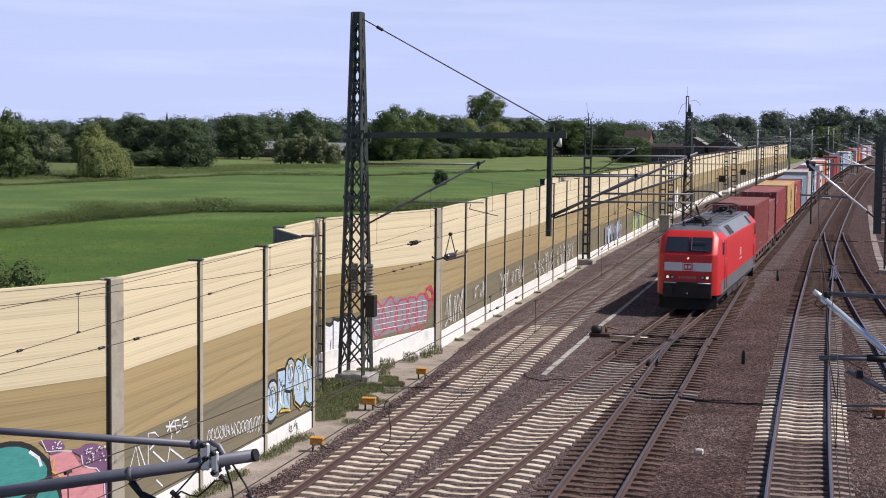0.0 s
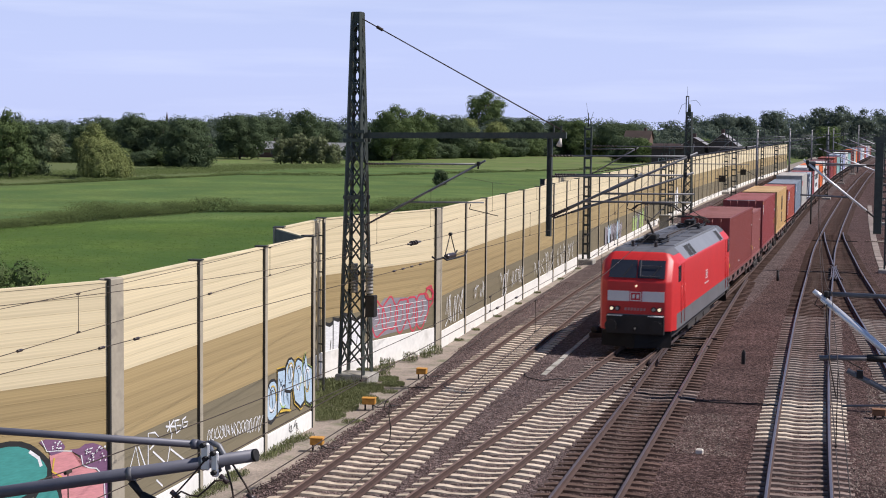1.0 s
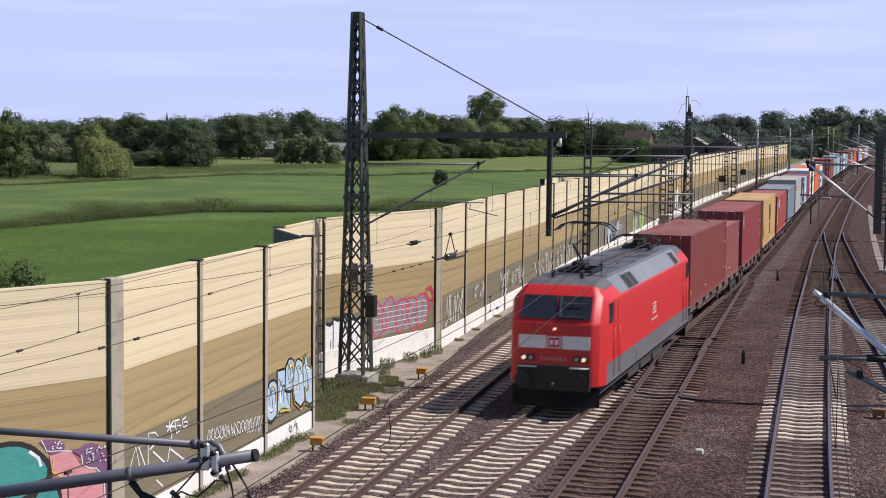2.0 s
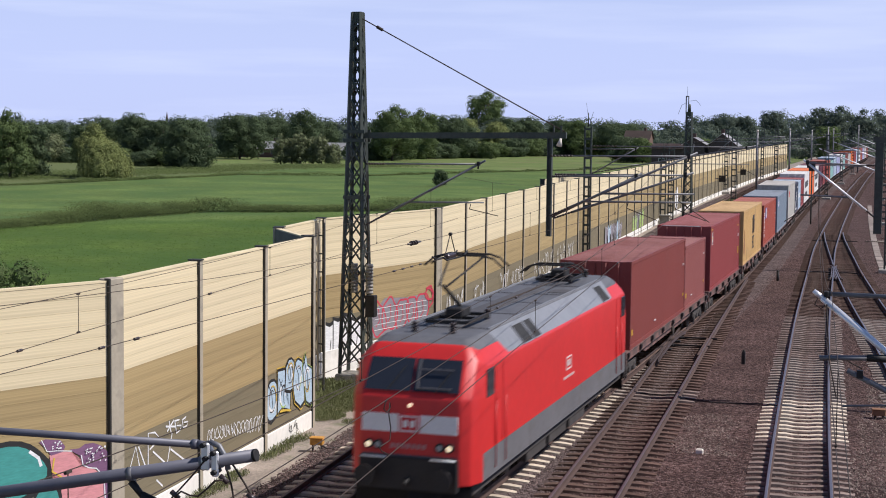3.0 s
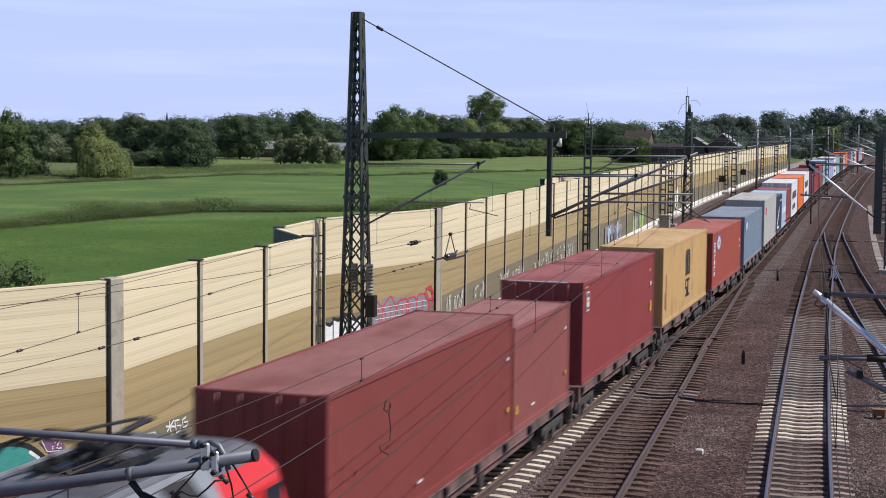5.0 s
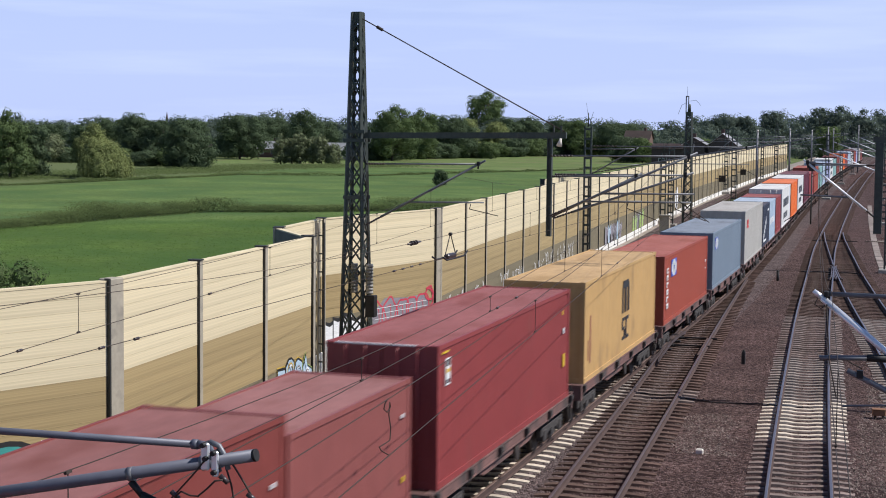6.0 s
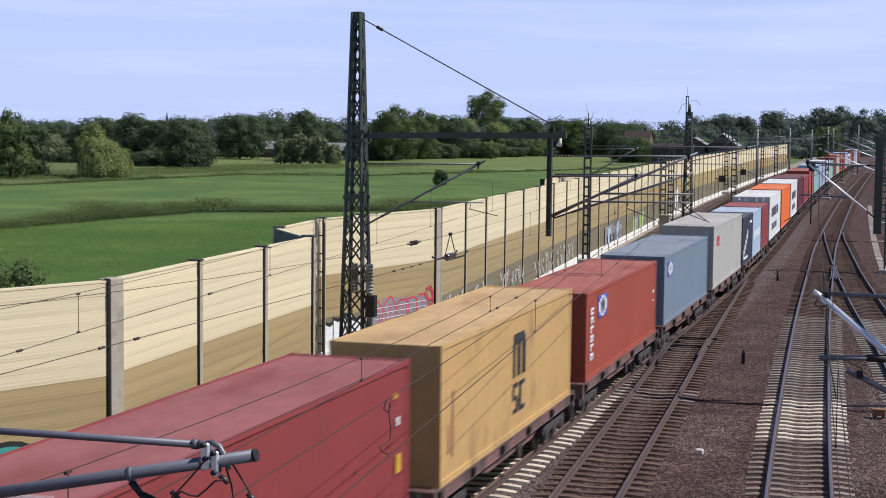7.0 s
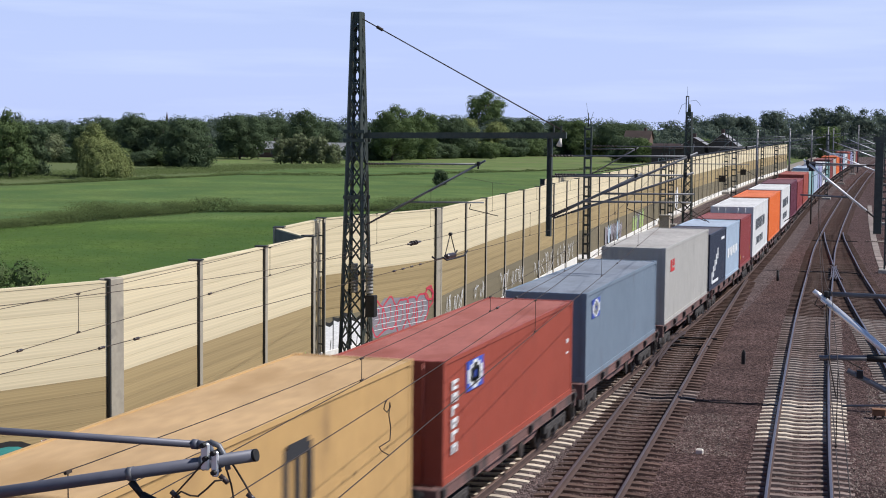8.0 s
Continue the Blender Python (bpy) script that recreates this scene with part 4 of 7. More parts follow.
def wagon(d0, d1, label):
    L = d1 - d0
    h = L / 2 - 0.55
    t = tagged(empty("container_wagon"), label, "freight wagon", group="wagons of the train")
    for s in (-1, 1):
        # channel-shaped outer sill, deeper between the bogies
        bm = bmesh.new()
        x0, x1 = (1.14, 1.225) if s > 0 else (-1.225, -1.14)
        box(bm, x0, x1, -h, h, 0.93, 1.13)
        box(bm, min(s * 1.05, s * 1.25), max(s * 1.05, s * 1.25), -h, h, 1.131, 1.165)
        box(bm, min(s * 1.05, s * 1.25), max(s * 1.05, s * 1.25), -h, h, 0.90, 0.929)
        q = [bm.verts.new((s * 1.13, y, z)) for y, z in ((-h + 3.4, 0.90), (-h + 4.4, 0.66), (h - 4.4, 0.66), (h - 3.4, 0.90))]
        r = [bm.verts.new((s * 1.08, v.co.y, v.co.z)) for v in q]
        bm.faces.new(q if s > 0 else q[::-1])
        bm.faces.new(r[::-1] if s > 0 else r)
        bm.faces.new([q[1], r[1], r[2], q[2]])
        part("side_sill", bm, M["wagon_brown"], t)
    part("centre_sill", bx(-0.25, 0.25, -h, h, 0.72, 1.1), M["under"], t)
    n = max(4, int(L / 2.4))
    for i in range(n + 1):
        y = -h + 0.25 + (2 * h - 0.5) * i / n
        part("cross_member", bx(-1.13, 1.13, y - 0.06, y + 0.06, 0.86, 1.12), M["under"], t)
        for s in (-1, 1):
            # tapered outrigger with its container spigot pocket
            bm = bmesh.new()
            v = [bm.verts.new((s * x, y + d_, z)) for d_ in (-0.10, 0.10) for x, z in ((1.226, 1.16), (1.33, 1.16), (1.33, 1.05), (1.226, 0.84))]
            for f in ((0, 1, 2, 3), (7, 6, 5, 4), (0, 4, 5, 1), (1, 5, 6, 2), (2, 6, 7, 3), (3, 7, 4, 0)):
                bm.faces.new([v[k] for k in f])
            bmesh.ops.recalc_face_normals(bm, faces=bm.faces)
            part("outrigger", bm, M["under"], t)
    bm = bmesh.new()
    tube(bm, (0.55, -1.6, 0.62), (0.55, -0.4, 0.62), 0.2, 0.2, 12)
    tube(bm, (0.55, -1.66, 0.62), (0.55, -1.6, 0.62), 0.12, 0.2, 12)
    tube(bm, (0.55, -0.4, 0.62), (0.55, -0.34, 0.62), 0.2, 0.12, 12)
    part("air_tank", bm, M["under"], t)
    for s in (-1, 1):
        bm = bmesh.new()
        tube(bm, (s * 1.16, 0.6, 0.66), (s * 1.21, 0.6, 0.66), 0.2, 0.2, 14)
        tube(bm, (s * 0.9, 0.6, 0.66), (s * 1.16, 0.6, 0.66), 0.03, 0.03, 6)
        part("brake_wheel", bm, M["wheel"], t)
        for e in (-1, 1):
            part("shunter_step", chain(bmesh.new(), [(s * 1.22, e * (h - 0.36), 0.95), (s * 1.22, e * (h - 0.36), 0.45), (s * 1.22, e * (h - 0.34), 0.43), (s * 1.22, e * (h - 0.04), 0.43), (s * 1.22, e * (h - 0.02), 0.45), (s * 1.22, e * (h - 0.02), 0.95)], 0.02, 6), M["wheel"], t)
    for s in (-1, 1):
        part("head_stock", bx(-1.25, 1.25, s * h - 0.09, s * h + 0.09, 0.75, 1.2), M["wagon_brown"], t)
        buffers(t, s * (h + 0.08), s)
        bogie(t, s * (h - 1.6))
    MOVERS.append((t, (d0 + d1) / 2, h - 1.6))
    return t


# ---- train: consist ----
def paint(name, c, rough=0.5, wear=(0.12, 0.07, 0.05), at=0.74):
    return material(name, c, rough, vary=0.13, grain=3, patch=0.45, stain=wear, stain_at=at, stretch=(1, 1, 0.6))


P = {"brown": paint("paint_brown", (0.205, 0.045, 0.036)), "brown_pale": paint("paint_brown_pale", (0.25, 0.075, 0.065)),
     "maroon": paint("paint_maroon", (0.25, 0.044, 0.042)), "yellow": paint("paint_yellow", (0.53, 0.33, 0.13), at=0.70),
     "rust_red": paint("paint_rust_red", (0.33, 0.068, 0.040)), "steel_blue": paint("paint_steel_blue", (0.18, 0.225, 0.275)),
     "grey": paint("paint_grey", (0.43, 0.41, 0.37)), "navy": paint("paint_navy", (0.03, 0.037, 0.06)),
     "pale_blue": paint("paint_pale_blue", (0.38, 0.46, 0.55)), "white": paint("paint_white", (0.68, 0.67, 0.64)),
     "orange": paint("paint_orange", (0.72, 0.15, 0.025)), "plum": paint("paint_plum", (0.11, 0.02, 0.035)),
     "teal": paint("paint_teal", (0.25, 0.42, 0.40)), "lavender": paint("paint_lavender", (0.36, 0.37, 0.55))}
def dusty(name, c):
    """The same paint on a roof, dulled by brake dust and rust."""
    pale = [0.80 * v + 0.20 * q for v, q in zip(c, (0.40, 0.33, 0.31))]
    return material(name, pale, 0.75, vary=0.2, grain=5, patch=0.6, stain=[0.6 * v + 0.4 * q for v, q in zip(c, (0.13, 0.08, 0.06))], stain_at=0.62, stretch=(1, 0.5, 1), spec=0.3)


ROOF = {k: dusty("roof_" + k, tuple(m.node_tree.nodes["Mix"].inputs["A"].default_value)[:3]) for k, m in P.items()}
ROOF_OF = {P[k].name: ROOF[k] for k in P}
M["mark_black"] = material("mark_black", (0.03, 0.03, 0.032), 0.6)
M["mark_grey"] = material("mark_grey", (0.10, 0.11, 0.12), 0.6)
M["mark_blue"] = material("mark_blue", (0.05, 0.09, 0.42), 0.5)
M["mark_red"] = material("mark_red", (0.55, 0.03, 0.03), 0.5)
M["mark_yellow"] = material("mark_yellow", (0.65, 0.42, 0.03), 0.5)


def decal(t, w, rects, mat, name="marking", out=0.004):
    """Flat painted bars on the flank that faces the open tracks: (y0, y1, z0, z1) each."""
    if name == "marking":
        for y0, y1, z0, z1 in rects:
            part(name, bx(w - 0.012, w + out, y0, y1, z0, z1), mat, t)
        return None
    bm = bmesh.new()
    for y0, y1, z0, z1 in rects:
        box(bm, w - 0.012, w + out, y0, y1, z0, z1)
    return part(name, bm, mat, t)


def marks_brown(t, w, h, z0, z1):
    decal(t, w, [(-h + 0.25, -h + 0.42, z0 + 0.45, z0 + 0.64), (h - 0.5, h - 0.36, z0 + 0.66, z0 + 0.76)], M["mark_yellow"])
    decal(t, w, [(-1.2, -0.95, z0 + 0.42, z0 + 0.47), (h - 0.55, h - 0.42, z0 + 1.9, z0 + 1.97)], M["marking"])


def marks_maroon(t, w, h, z0, z1):
    decal(t, w, [(h - 0.75, h - 0.52, z0 + 0.9, z0 + 1.25), (h - 0.9, h - 0.75, z1 - 0.62, z1 - 0.52), (-h + 0.3, -h + 0.75, z1 - 0.20, z1 - 0.16)], M["mark_yellow"])
    decal(t, w, [(-h + 0.55, -h + 0.85, z1 - 0.88, z1 - 0.32), (h - 0.75, h - 0.6, z1 - 1.15, z1 - 1.0)], M["marking"])
    decal(t, w, [(-h + 0.59, -h + 0.81, z1 - 0.48, z1 - 0.36), (-h + 0.59, -h + 0.81, z1 - 0.84, z1 - 0.76)], M["mark_black"], "sticker_panel", 0.008)
    decal(t, w, [(-h + 0.59, -h + 0.81, z1 - 0.62, z1 - 0.54)], M["mark_yellow"], "sticker_band", 0.008)
    # wear streaks and rubbed paint on the roof edge
    bm = bmesh.new()
    box(bm, -1.0, 0.75, -h - 0.004, -h + 0.05, z1 - 0.022, z1 + 0.003)
    part("bare_edge", bm, M["marking"], t)


def marks_yellow(t, w, h, z0, z1):
    y = -0.25
    bars = [(y + k * 0.50, y + k * 0.50 + 0.22, z0 + 1.40, z0 + 2.20) for k in range(3)]
    bars += [(y + 0.05, y + 1.17, z0 + 2.2, z0 + 2.36), (y + 0.14, y + 1.06, z0 + 2.36, z0 + 2.44)]
    for o in (0.0, 0.66):
        bars += [(y + o + 0.06, y + o + 0.50, z0 + 1.14, z0 + 1.24), (y + o, y + o + 0.16, z0 + 0.86, z0 + 1.14), (y + o + 0.06, y + o + 0.50, z0 + 0.52, z0 + 0.62)]
    bars += [(y + 0.16, y + 0.46, z0 + 0.84, z0 + 0.93), (y + 0.36, y + 0.52, z0 + 0.62, z0 + 0.84), (y + 0.66, y + 0.82, z0 + 0.62, z0 + 0.86)]
    decal(t, w, bars, M["mark_black"], "dark_emblem")
    decal(t, w, [(-h + 0.8, -h + 0.9, z0 + 0.5, z0 + 1.9), (-h + 0.55, -h + 0.62, z0 + 0.6, z0 + 1.2)], P["brown_pale"], "lettering")


def star(t, w, yc, zc, r):
    decal(t, w, [(yc - r * 1.3, yc + r * 1.3, zc - r * 0.66, zc + r * 0.66)], M["mark_blue"], "emblem_field")
    decal(t, w, [(yc - r * 1.15, yc + r * 1.15, zc - r * 0.30, zc + r * 0.30), (yc - r * 0.75, yc + r * 0.75, zc - r * 0.48, zc + r * 0.48), (yc - r * 0.35, yc + r * 0.35, zc - r * 0.62, zc + r * 0.62)], M["marking"], "white_emblem", 0.009)
    decal(t, w, [(yc - r * 0.14, yc + r * 0.14, zc - r * 0.16, zc + r * 0.16)], M["mark_blue"], "emblem_core", 0.014)


def marks_rust(t, w, h, z0, z1):
    star(t, w, -h + 2.35, z1 - 0.58, 0.5)
    bars = []
    for k in range(6):
        zz = z1 - 0.50 - k * 0.27
        bars += [(-h + 0.62, -h + 1.02, zz - 0.07, zz), (-h + 0.62, -h + 0.74, zz - 0.20, zz - 0.07)]
        if k % 2:
            bars.append((-h + 0.90, -h + 1.02, zz - 0.20, zz - 0.07))
        if k % 3 == 0:
            bars.append((-h + 0.74, -h + 1.02, zz - 0.20, zz - 0.14))
    decal(t, w, bars, M["marking"], "lettering")
    decal(t, w, [(h - 0.7, h - 0.5, z0 + 1.5, z0 + 1.6), (h - 0.7, h - 0.5, z0 + 1.2, z0 + 1.25)], M["marking"])


def marks_star(t, w, h, z0, z1):
    star(t, w, -h + 1.4, z1 - 0.55, 0.42)


def marks_grey(t, w, h, z0, z1):
    decal(t, w, [(-h + 1.3, -h + 1.7, z1 - 1.0, z1 - 0.55), (-h + 1.7, -h + 2.3, z1 - 1.0, z1 - 0.88), (-h + 1.9, -h + 2.3, z1 - 0.8, z1 - 0.55)], M["mark_red"], "red_emblem")


def marks_navy(t, w, h, z0, z1):
    decal(t, w, [(-2.2 + k * 0.5, -1.9 + k * 0.5, z0 + 0.3 + 0.25 * k, z0 + 0.8 + 0.25 * k) for k in range(5)] + [(-2.0, 0.2, z0 + 0.25, z0 + 0.38), (1.2, 2.4, z1 - 0.5, z1 - 0.38)], M["marking"], "white_emblem")


def marks_pale(t, w, h, z0, z1):
    decal(t, w, [(-2.2 + k * 0.75, -1.7 + k * 0.75, z0 + 1.0 + 0.08 * (k % 2), z0 + 1.45) for k in range(6)], M["marking"], "lettering")


def marks_dark(t, w, h, z0, z1):
    pen = random.Random(17)
    bars = []
    for n, (y0, z, hh, step) in enumerate(((-3.9, z0 + 1.45, 0.62, 0.92), (-3.3, z0 + 0.55, 0.42, 0.66))):
        for k in range(8):
            y = y0 + k * step
            bars.append((y, y + 0.16, z, z + hh))
            if pen.random() < 0.6:
                bars.append((y + step * 0.5, y + step * 0.5 + 0.16, z, z + hh))
            for q in pen.sample((0.0, 0.45, 0.84), 2):
                bars.append((y + 0.16, y + step * 0.5, z + hh * q, z + hh * q + 0.10))
    decal(t, w, bars, M["mark_grey"], "lettering")


LOCO = loco()
MOVERS.append((LOCO, 10.93, 5.0))
wagon(20.3, 41.0, "brown skeleton container wagon under a long and a short container")
container("dark brown forty-foot container with faded paint", 12.192, 2.95, P["brown"], 21.65, True, marks_brown)
container("short pale brown twenty-foot container", 6.06, 2.6, P["brown_pale"], 33.95, False, marks_brown)
CONSIST = [(41.75, 2.96, "maroon", "maroon forty-foot container with yellow stickers", marks_maroon, True),
           (56.0, 2.94, "yellow", "mustard yellow forty-foot container with dark emblem", marks_yellow, False),
           (70.25, 2.6, "rust_red", "rust red forty-foot container with blue star emblem", marks_rust, True),
           (84.3, 2.6, "steel_blue", "steel blue forty-foot container with star emblem", marks_star, False),
           (98.55, 2.9, "grey", "tall pale grey container with red emblem", marks_grey, False)]
for d, hh, c, lab, mk, dr in CONSIST:
    container(lab, 12.192, hh, P[c], d, dr, mk)
    wagon(d - 0.95, d + 13.1, "brown container wagon carrying one long container")
for d, c, lab, mk in ((111.4, "navy", "short navy container with white emblem", marks_navy), (117.6, "pale_blue", "short pale blue container with white lettering", marks_pale), (124.3, "maroon", "short maroon container on a shared wagon", marks_brown)):
    container(lab, 6.06, 2.6, P[c], d, False, mk)
wagon(111.65, 130.9, "brown container wagon under three short containers")
TAIL = ["white", "orange", "white", "plum", "maroon", "rust_red", "teal", "pale_blue", "lavender", "white", "teal", "brown", "grey", "orange", "maroon", "pale_blue", "white", "rust_red", "lavender", "grey", "brown"]
for i, c in enumerate(TAIL):
    d = 131.6 + 13.6 * i
    container("forty-foot container in %s paint" % c.replace("_", " "), 12.192, 2.9 if i < 3 else 2.6 + 0.3 * (i % 2), P[c], d, i % 3 == 0, marks_dark if c == "white" else None)
    wagon(d - 0.7, d + 12.9, "container wagon far down the train")


# ---- overhead line: masts, arms, wires ----
def lattice_mast(x, y, height, base_w, top_w, label, cell=0.75, foot=True):
    """Four angle-iron legs with crossed lattice bars, tapering; solid plates near the head."""
    t = tagged(empty("lattice_mast", Matrix.Translation((x, y, 0))), label, "catenary mast")

    def wide(z):
        return (base_w + (top_w - base_w) * z / height) / 2
    for sx in (-1, 1):
        for sy in (-1, 1):
            bm = bmesh.new()
            a, b = wide(0), wide(height)
            bar(bm, (sx * a, sy * a, 0), (sx * b, sy * b, height), 0.10, 0.10)
            part("leg", bm, M["mast_green"], t)
    z = 0.25
    faces = {k: bmesh.new() for k in range(4)}
    while z < height - 0.3:
        c = cell * (0.75 + 0.5 * wide(z) / (base_w / 2))
        z2 = min(z + c, height - 0.1)
        a, b = wide(z), wide(z2)
        for k, bm in faces.items():
            r = Matrix.Rotation(k * math.pi / 2, 4, "Z")
            bar(bm, r @ Vector((-a, -a, z)), r @ Vector((b, -b, z2)), 0.05, 0.05)
            bar(bm, r @ Vector((a, -a, z)), r @ Vector((-b, -b, z2)), 0.05, 0.05)
        z = z2
    for bm in faces.values():
        part("lattice", bm, M["mast_green"], t)
    w = wide(height) + 0.03
    part("head_plate", bx(-w, w, -w, w, height - 0.35, height + 0.02), M["mast_green"], t)
    if foot:
        part("foundation", bx(-0.60, 0.66, -0.5, 0.6, -0.8, -0.02, bevel=0.05), M["concrete"], t, "weathered concrete block")
    return t


def ladder_mast(x, y, height, w, label, spike=True):
    """Two channel legs joined by batten plates."""
    t = tagged(empty("ladder_mast", Matrix.Translation((x, y, 0))), label, "catenary mast", group="slim masts along the wall")
    for s in (-1, 1):
        part("leg", bx(s * w / 2 - 0.05, s * w / 2 + 0.05, -0.09, 0.09, -0.6, height), M["mast_green"], t)
    z = 0.3
    while z < height:
        part("batten", bx(-w / 2, w / 2, -0.085, -0.06, z, z + 0.14), M["mast_green"], t)
        z += 0.62
    part("foundation", bx(-0.55, 0.55, -0.5, 0.5, -0.7, 0.0, bevel=0.03), M["concrete"], t)
    if spike:
        bm = bmesh.new()
        tube(bm, (0, 0, height), (0, 0, height + 0.9), 0.05, 0.03, 6)
        tube(bm, (0.1, 0, height + 0.2), (0.32, 0, height + 0.95), 0.02, 0.012, 5)
        tube(bm, (0, 0, height + 0.5), (-0.15, 0, height + 1.5), 0.012, 0.008, 5)
        part("spike", bm, M["mast_green"], t)
    return t


def insulator_bar(bm, a, b, r=0.05, n=7):
    a, b = Vector(a), Vector(b)
    for k in range(n):
        tube(bm, a.lerp(b, (k + 0.1) / n), a.lerp(b, (k + 0.75) / n), r, r * 0.7, 8)


def cantilever(xa, y, xw, z_low, z_top, bright=False, name="cantilever", z_wire=5.5):
    """Hinged arm from a post at xa to over a track at xw: raked tube, top tie, steady arm, insulators."""
    t = tagged(empty(name), "hinged tubular arm holding the overhead wire", "catenary arm", group="catenary arms")
    s = 1 if xw > xa else -1
    tubes = M["alu"] if bright else M["galvanised"]
    a, b = Vector((xa, y, z_low)), Vector((xw, y, z_top))
    a2 = Vector((xa, y, z_top - 0.05))
    bm = bmesh.new()
    tube(bm, a.lerp(b, 0.14), b + (b - a) * 0.06, 0.042, 0.036, 8)
    part("raked_tube", bm, tubes, t)
    bm = bmesh.new()
    tube(bm, a2.lerp(b, 0.16), b, 0.028, 0.028, 8)
    part("top_tie", bm, M["galvanised"], t)
    for q, e in ((a, 0.15), (a2, 0.17)):
        bm = bmesh.new()
        tube(bm, q, q.lerp(b, e), 0.025, 0.025, 8)
        insulator_bar(bm, q, q.lerp(b, e), 0.042)
        part("insulator", bm, M["insulator"], t)
    m = a.lerp(b, 0.38)
    bm = bmesh.new()
    tube(bm, m, (xw + s * 0.2, y, m.z + 0.05), 0.03, 0.026, 8)
    part("steady_tube", bm, M["galvanised"], t)
    bm = bmesh.new()
    tube(bm, (xw - s * 0.25, y, m.z), (xw - s * 0.3, y, m.z - 0.18), 0.015, 0.015, 6)
    tube(bm, (xw - s * 0.3, y, m.z - 0.18), (xw + s * 0.7, y, z_wire + 0.08), 0.016, 0.014, 6)
    part("registration_arm", bm, M["wire"], t)
    bm = bmesh.new()
    tube(bm, b, (b.x - s * 0.02, y, b.z - 0.16), 0.03, 0.03, 6)
    box(bm, b.x - 0.05, b.x + 0.05, y - 0.06, y + 0.06, b.z - 0.05, b.z + 0.09)
    part("clamp", bm, M["black_iron"], t)
    return t


MAST_X, MAST_Y = -18.85, 51.1
big = lattice_mast(MAST_X, MAST_Y, 12.4, 0.86, 0.27, "tall dark green lattice mast on a concrete foundation")
box_bm = bx(0.48, 0.82, -0.42, -0.1, 2.0, 2.75, bevel=0.02)
part("switch_box", box_bm, M["black_iron"], big, "black metal switch box")
bm = bmesh.new()
for k in range(9):
    tube(bm, (0.58, -0.25, 2.80 + k * 0.115), (0.58, -0.25, 2.90 + k * 0.115), 0.14, 0.12, 10)
part("balance_weights", bm, M["concrete"], big, "stack of pale round tension weights")
bm = bmesh.new()
for k in range(9):
    tube(bm, (-0.18, 0.3, 2.75 + k * 0.115), (-0.18, 0.3, 2.85 + k * 0.115), 0.14, 0.12, 10)
part("balance_weights", bm, M["concrete"], big)
bm = bmesh.new()
tube(bm, (0.58, -0.25, 3.8), (0.40, -0.2, 7.2), 0.01, 0.01, 5)
tube(bm, (0.55, -0.28, 0.2), (0.48, -0.2, 7.0), 0.02, 0.02, 5)
part("tension_rope", bm, M["wire"], big)
for z in (6.1, 8.05, 8.35):
    for q in (-0.33, 0.27):
        part("collar", bx(-0.38, 0.38, q, q + 0.06, z - 0.06, z + 0.06), M["mast_green"], big)
bm = bmesh.new()
bar(bm, (0.2, 0, 8.22), (7.35, 0, 8.30), 0.16, 0.20)
for k in range(2):
    bar(bm, (6.95 + k * 0.25, -0.12, 8.4), (6.95 + k * 0.25, -0.12, 8.62), 0.05)
part("cross_beam", bm, M["mast_green"], big, "long horizontal steel beam")
bm = bmesh.new()
box(bm, 6.745, 6.855, -0.015, 0.015, 4.95, 8.2)
for x in (6.72, 6.855):
    box(bm, x, x + 0.025, -0.09, 0.09, 4.95, 8.2)
part("drop_post", bm, M["mast_green"], big, "hanging steel post")
bm = bmesh.new()
tube(bm, (7.15, -0.2, 7.95), (7.22, -0.25, 8.2), 0.10, 0.03, 10)
part("lamp_head", bm, M["white_plate"], big, "small white lamp")
bm = bmesh.new()
tube(bm, (0.15, 0, 12.2), (7.3, 0, 8.42), 0.022, 0.022, 5)
tube(bm, (0.7, 0, 11.91), (0.9, 0, 11.8), 0.06, 0.06, 6)
part("guy_rod", bm, M["wire"], big)

cantilever(MAST_X + 0.35, MAST_Y, -14.5, 5.15, 7.3)
cantilever(-11.95, MAST_Y, -9.15, 5.6, 7.0)
cantilever(-11.95, MAST_Y - 0.35, -7.4, 5.65, 7.68)
cantilever(-11.95, MAST_Y + 0.35, -7.6, 5.55, 7.05)

ladder_mast(-21.2, 100.6, 8.6, 0.42, "slim two-legged steel mast beside the wall")
ladder_mast(-23.6, 146.0, 6.2, 0.42, "slim two-legged steel mast beside the wall")
ladder_mast(-22.1, 141.0, 6.9, 0.45, "slim two-legged steel mast beside the wall", False)
ladder_mast(-20.3, 173.0, 7.9, 0.5, "slim two-legged steel mast beside the tracks", False)
ladder_mast(-26.3, 215.0, 8.4, 0.42, "slim two-legged steel mast beside the wall")
ladder_mast(-22.0, 240.0, 8.6, 0.42, "slim two-legged steel mast beside the tracks")
ladder_mast(-27.5, 275.0, 8.8, 0.42, "slim two-legged steel mast beside the wall")
lattice_mast(-20.9, 143.0, 10.0, 0.75, 0.45, "dark lattice mast with a spiked head", 0.6)
bm = bmesh.new()
tube(bm, (-20.9, 143, 10.0), (-20.9, 143, 10.7), 0.16, 0.12, 8)
tube(bm, (-21.2, 143, 9.8), (-21.2, 143, 11.4), 0.05, 0.05, 6)
tube(bm, (-20.98, 143, 9.8), (-20.98, 143, 11.4), 0.05, 0.05, 6)
tube(bm, (-21.24, 143, 11.4), (-20.94, 143, 11.4), 0.05, 0.05, 6)
chain(bm, [(-21.1, 143, 11.4), (-21.1, 143, 12.3)], 0.015, 4)
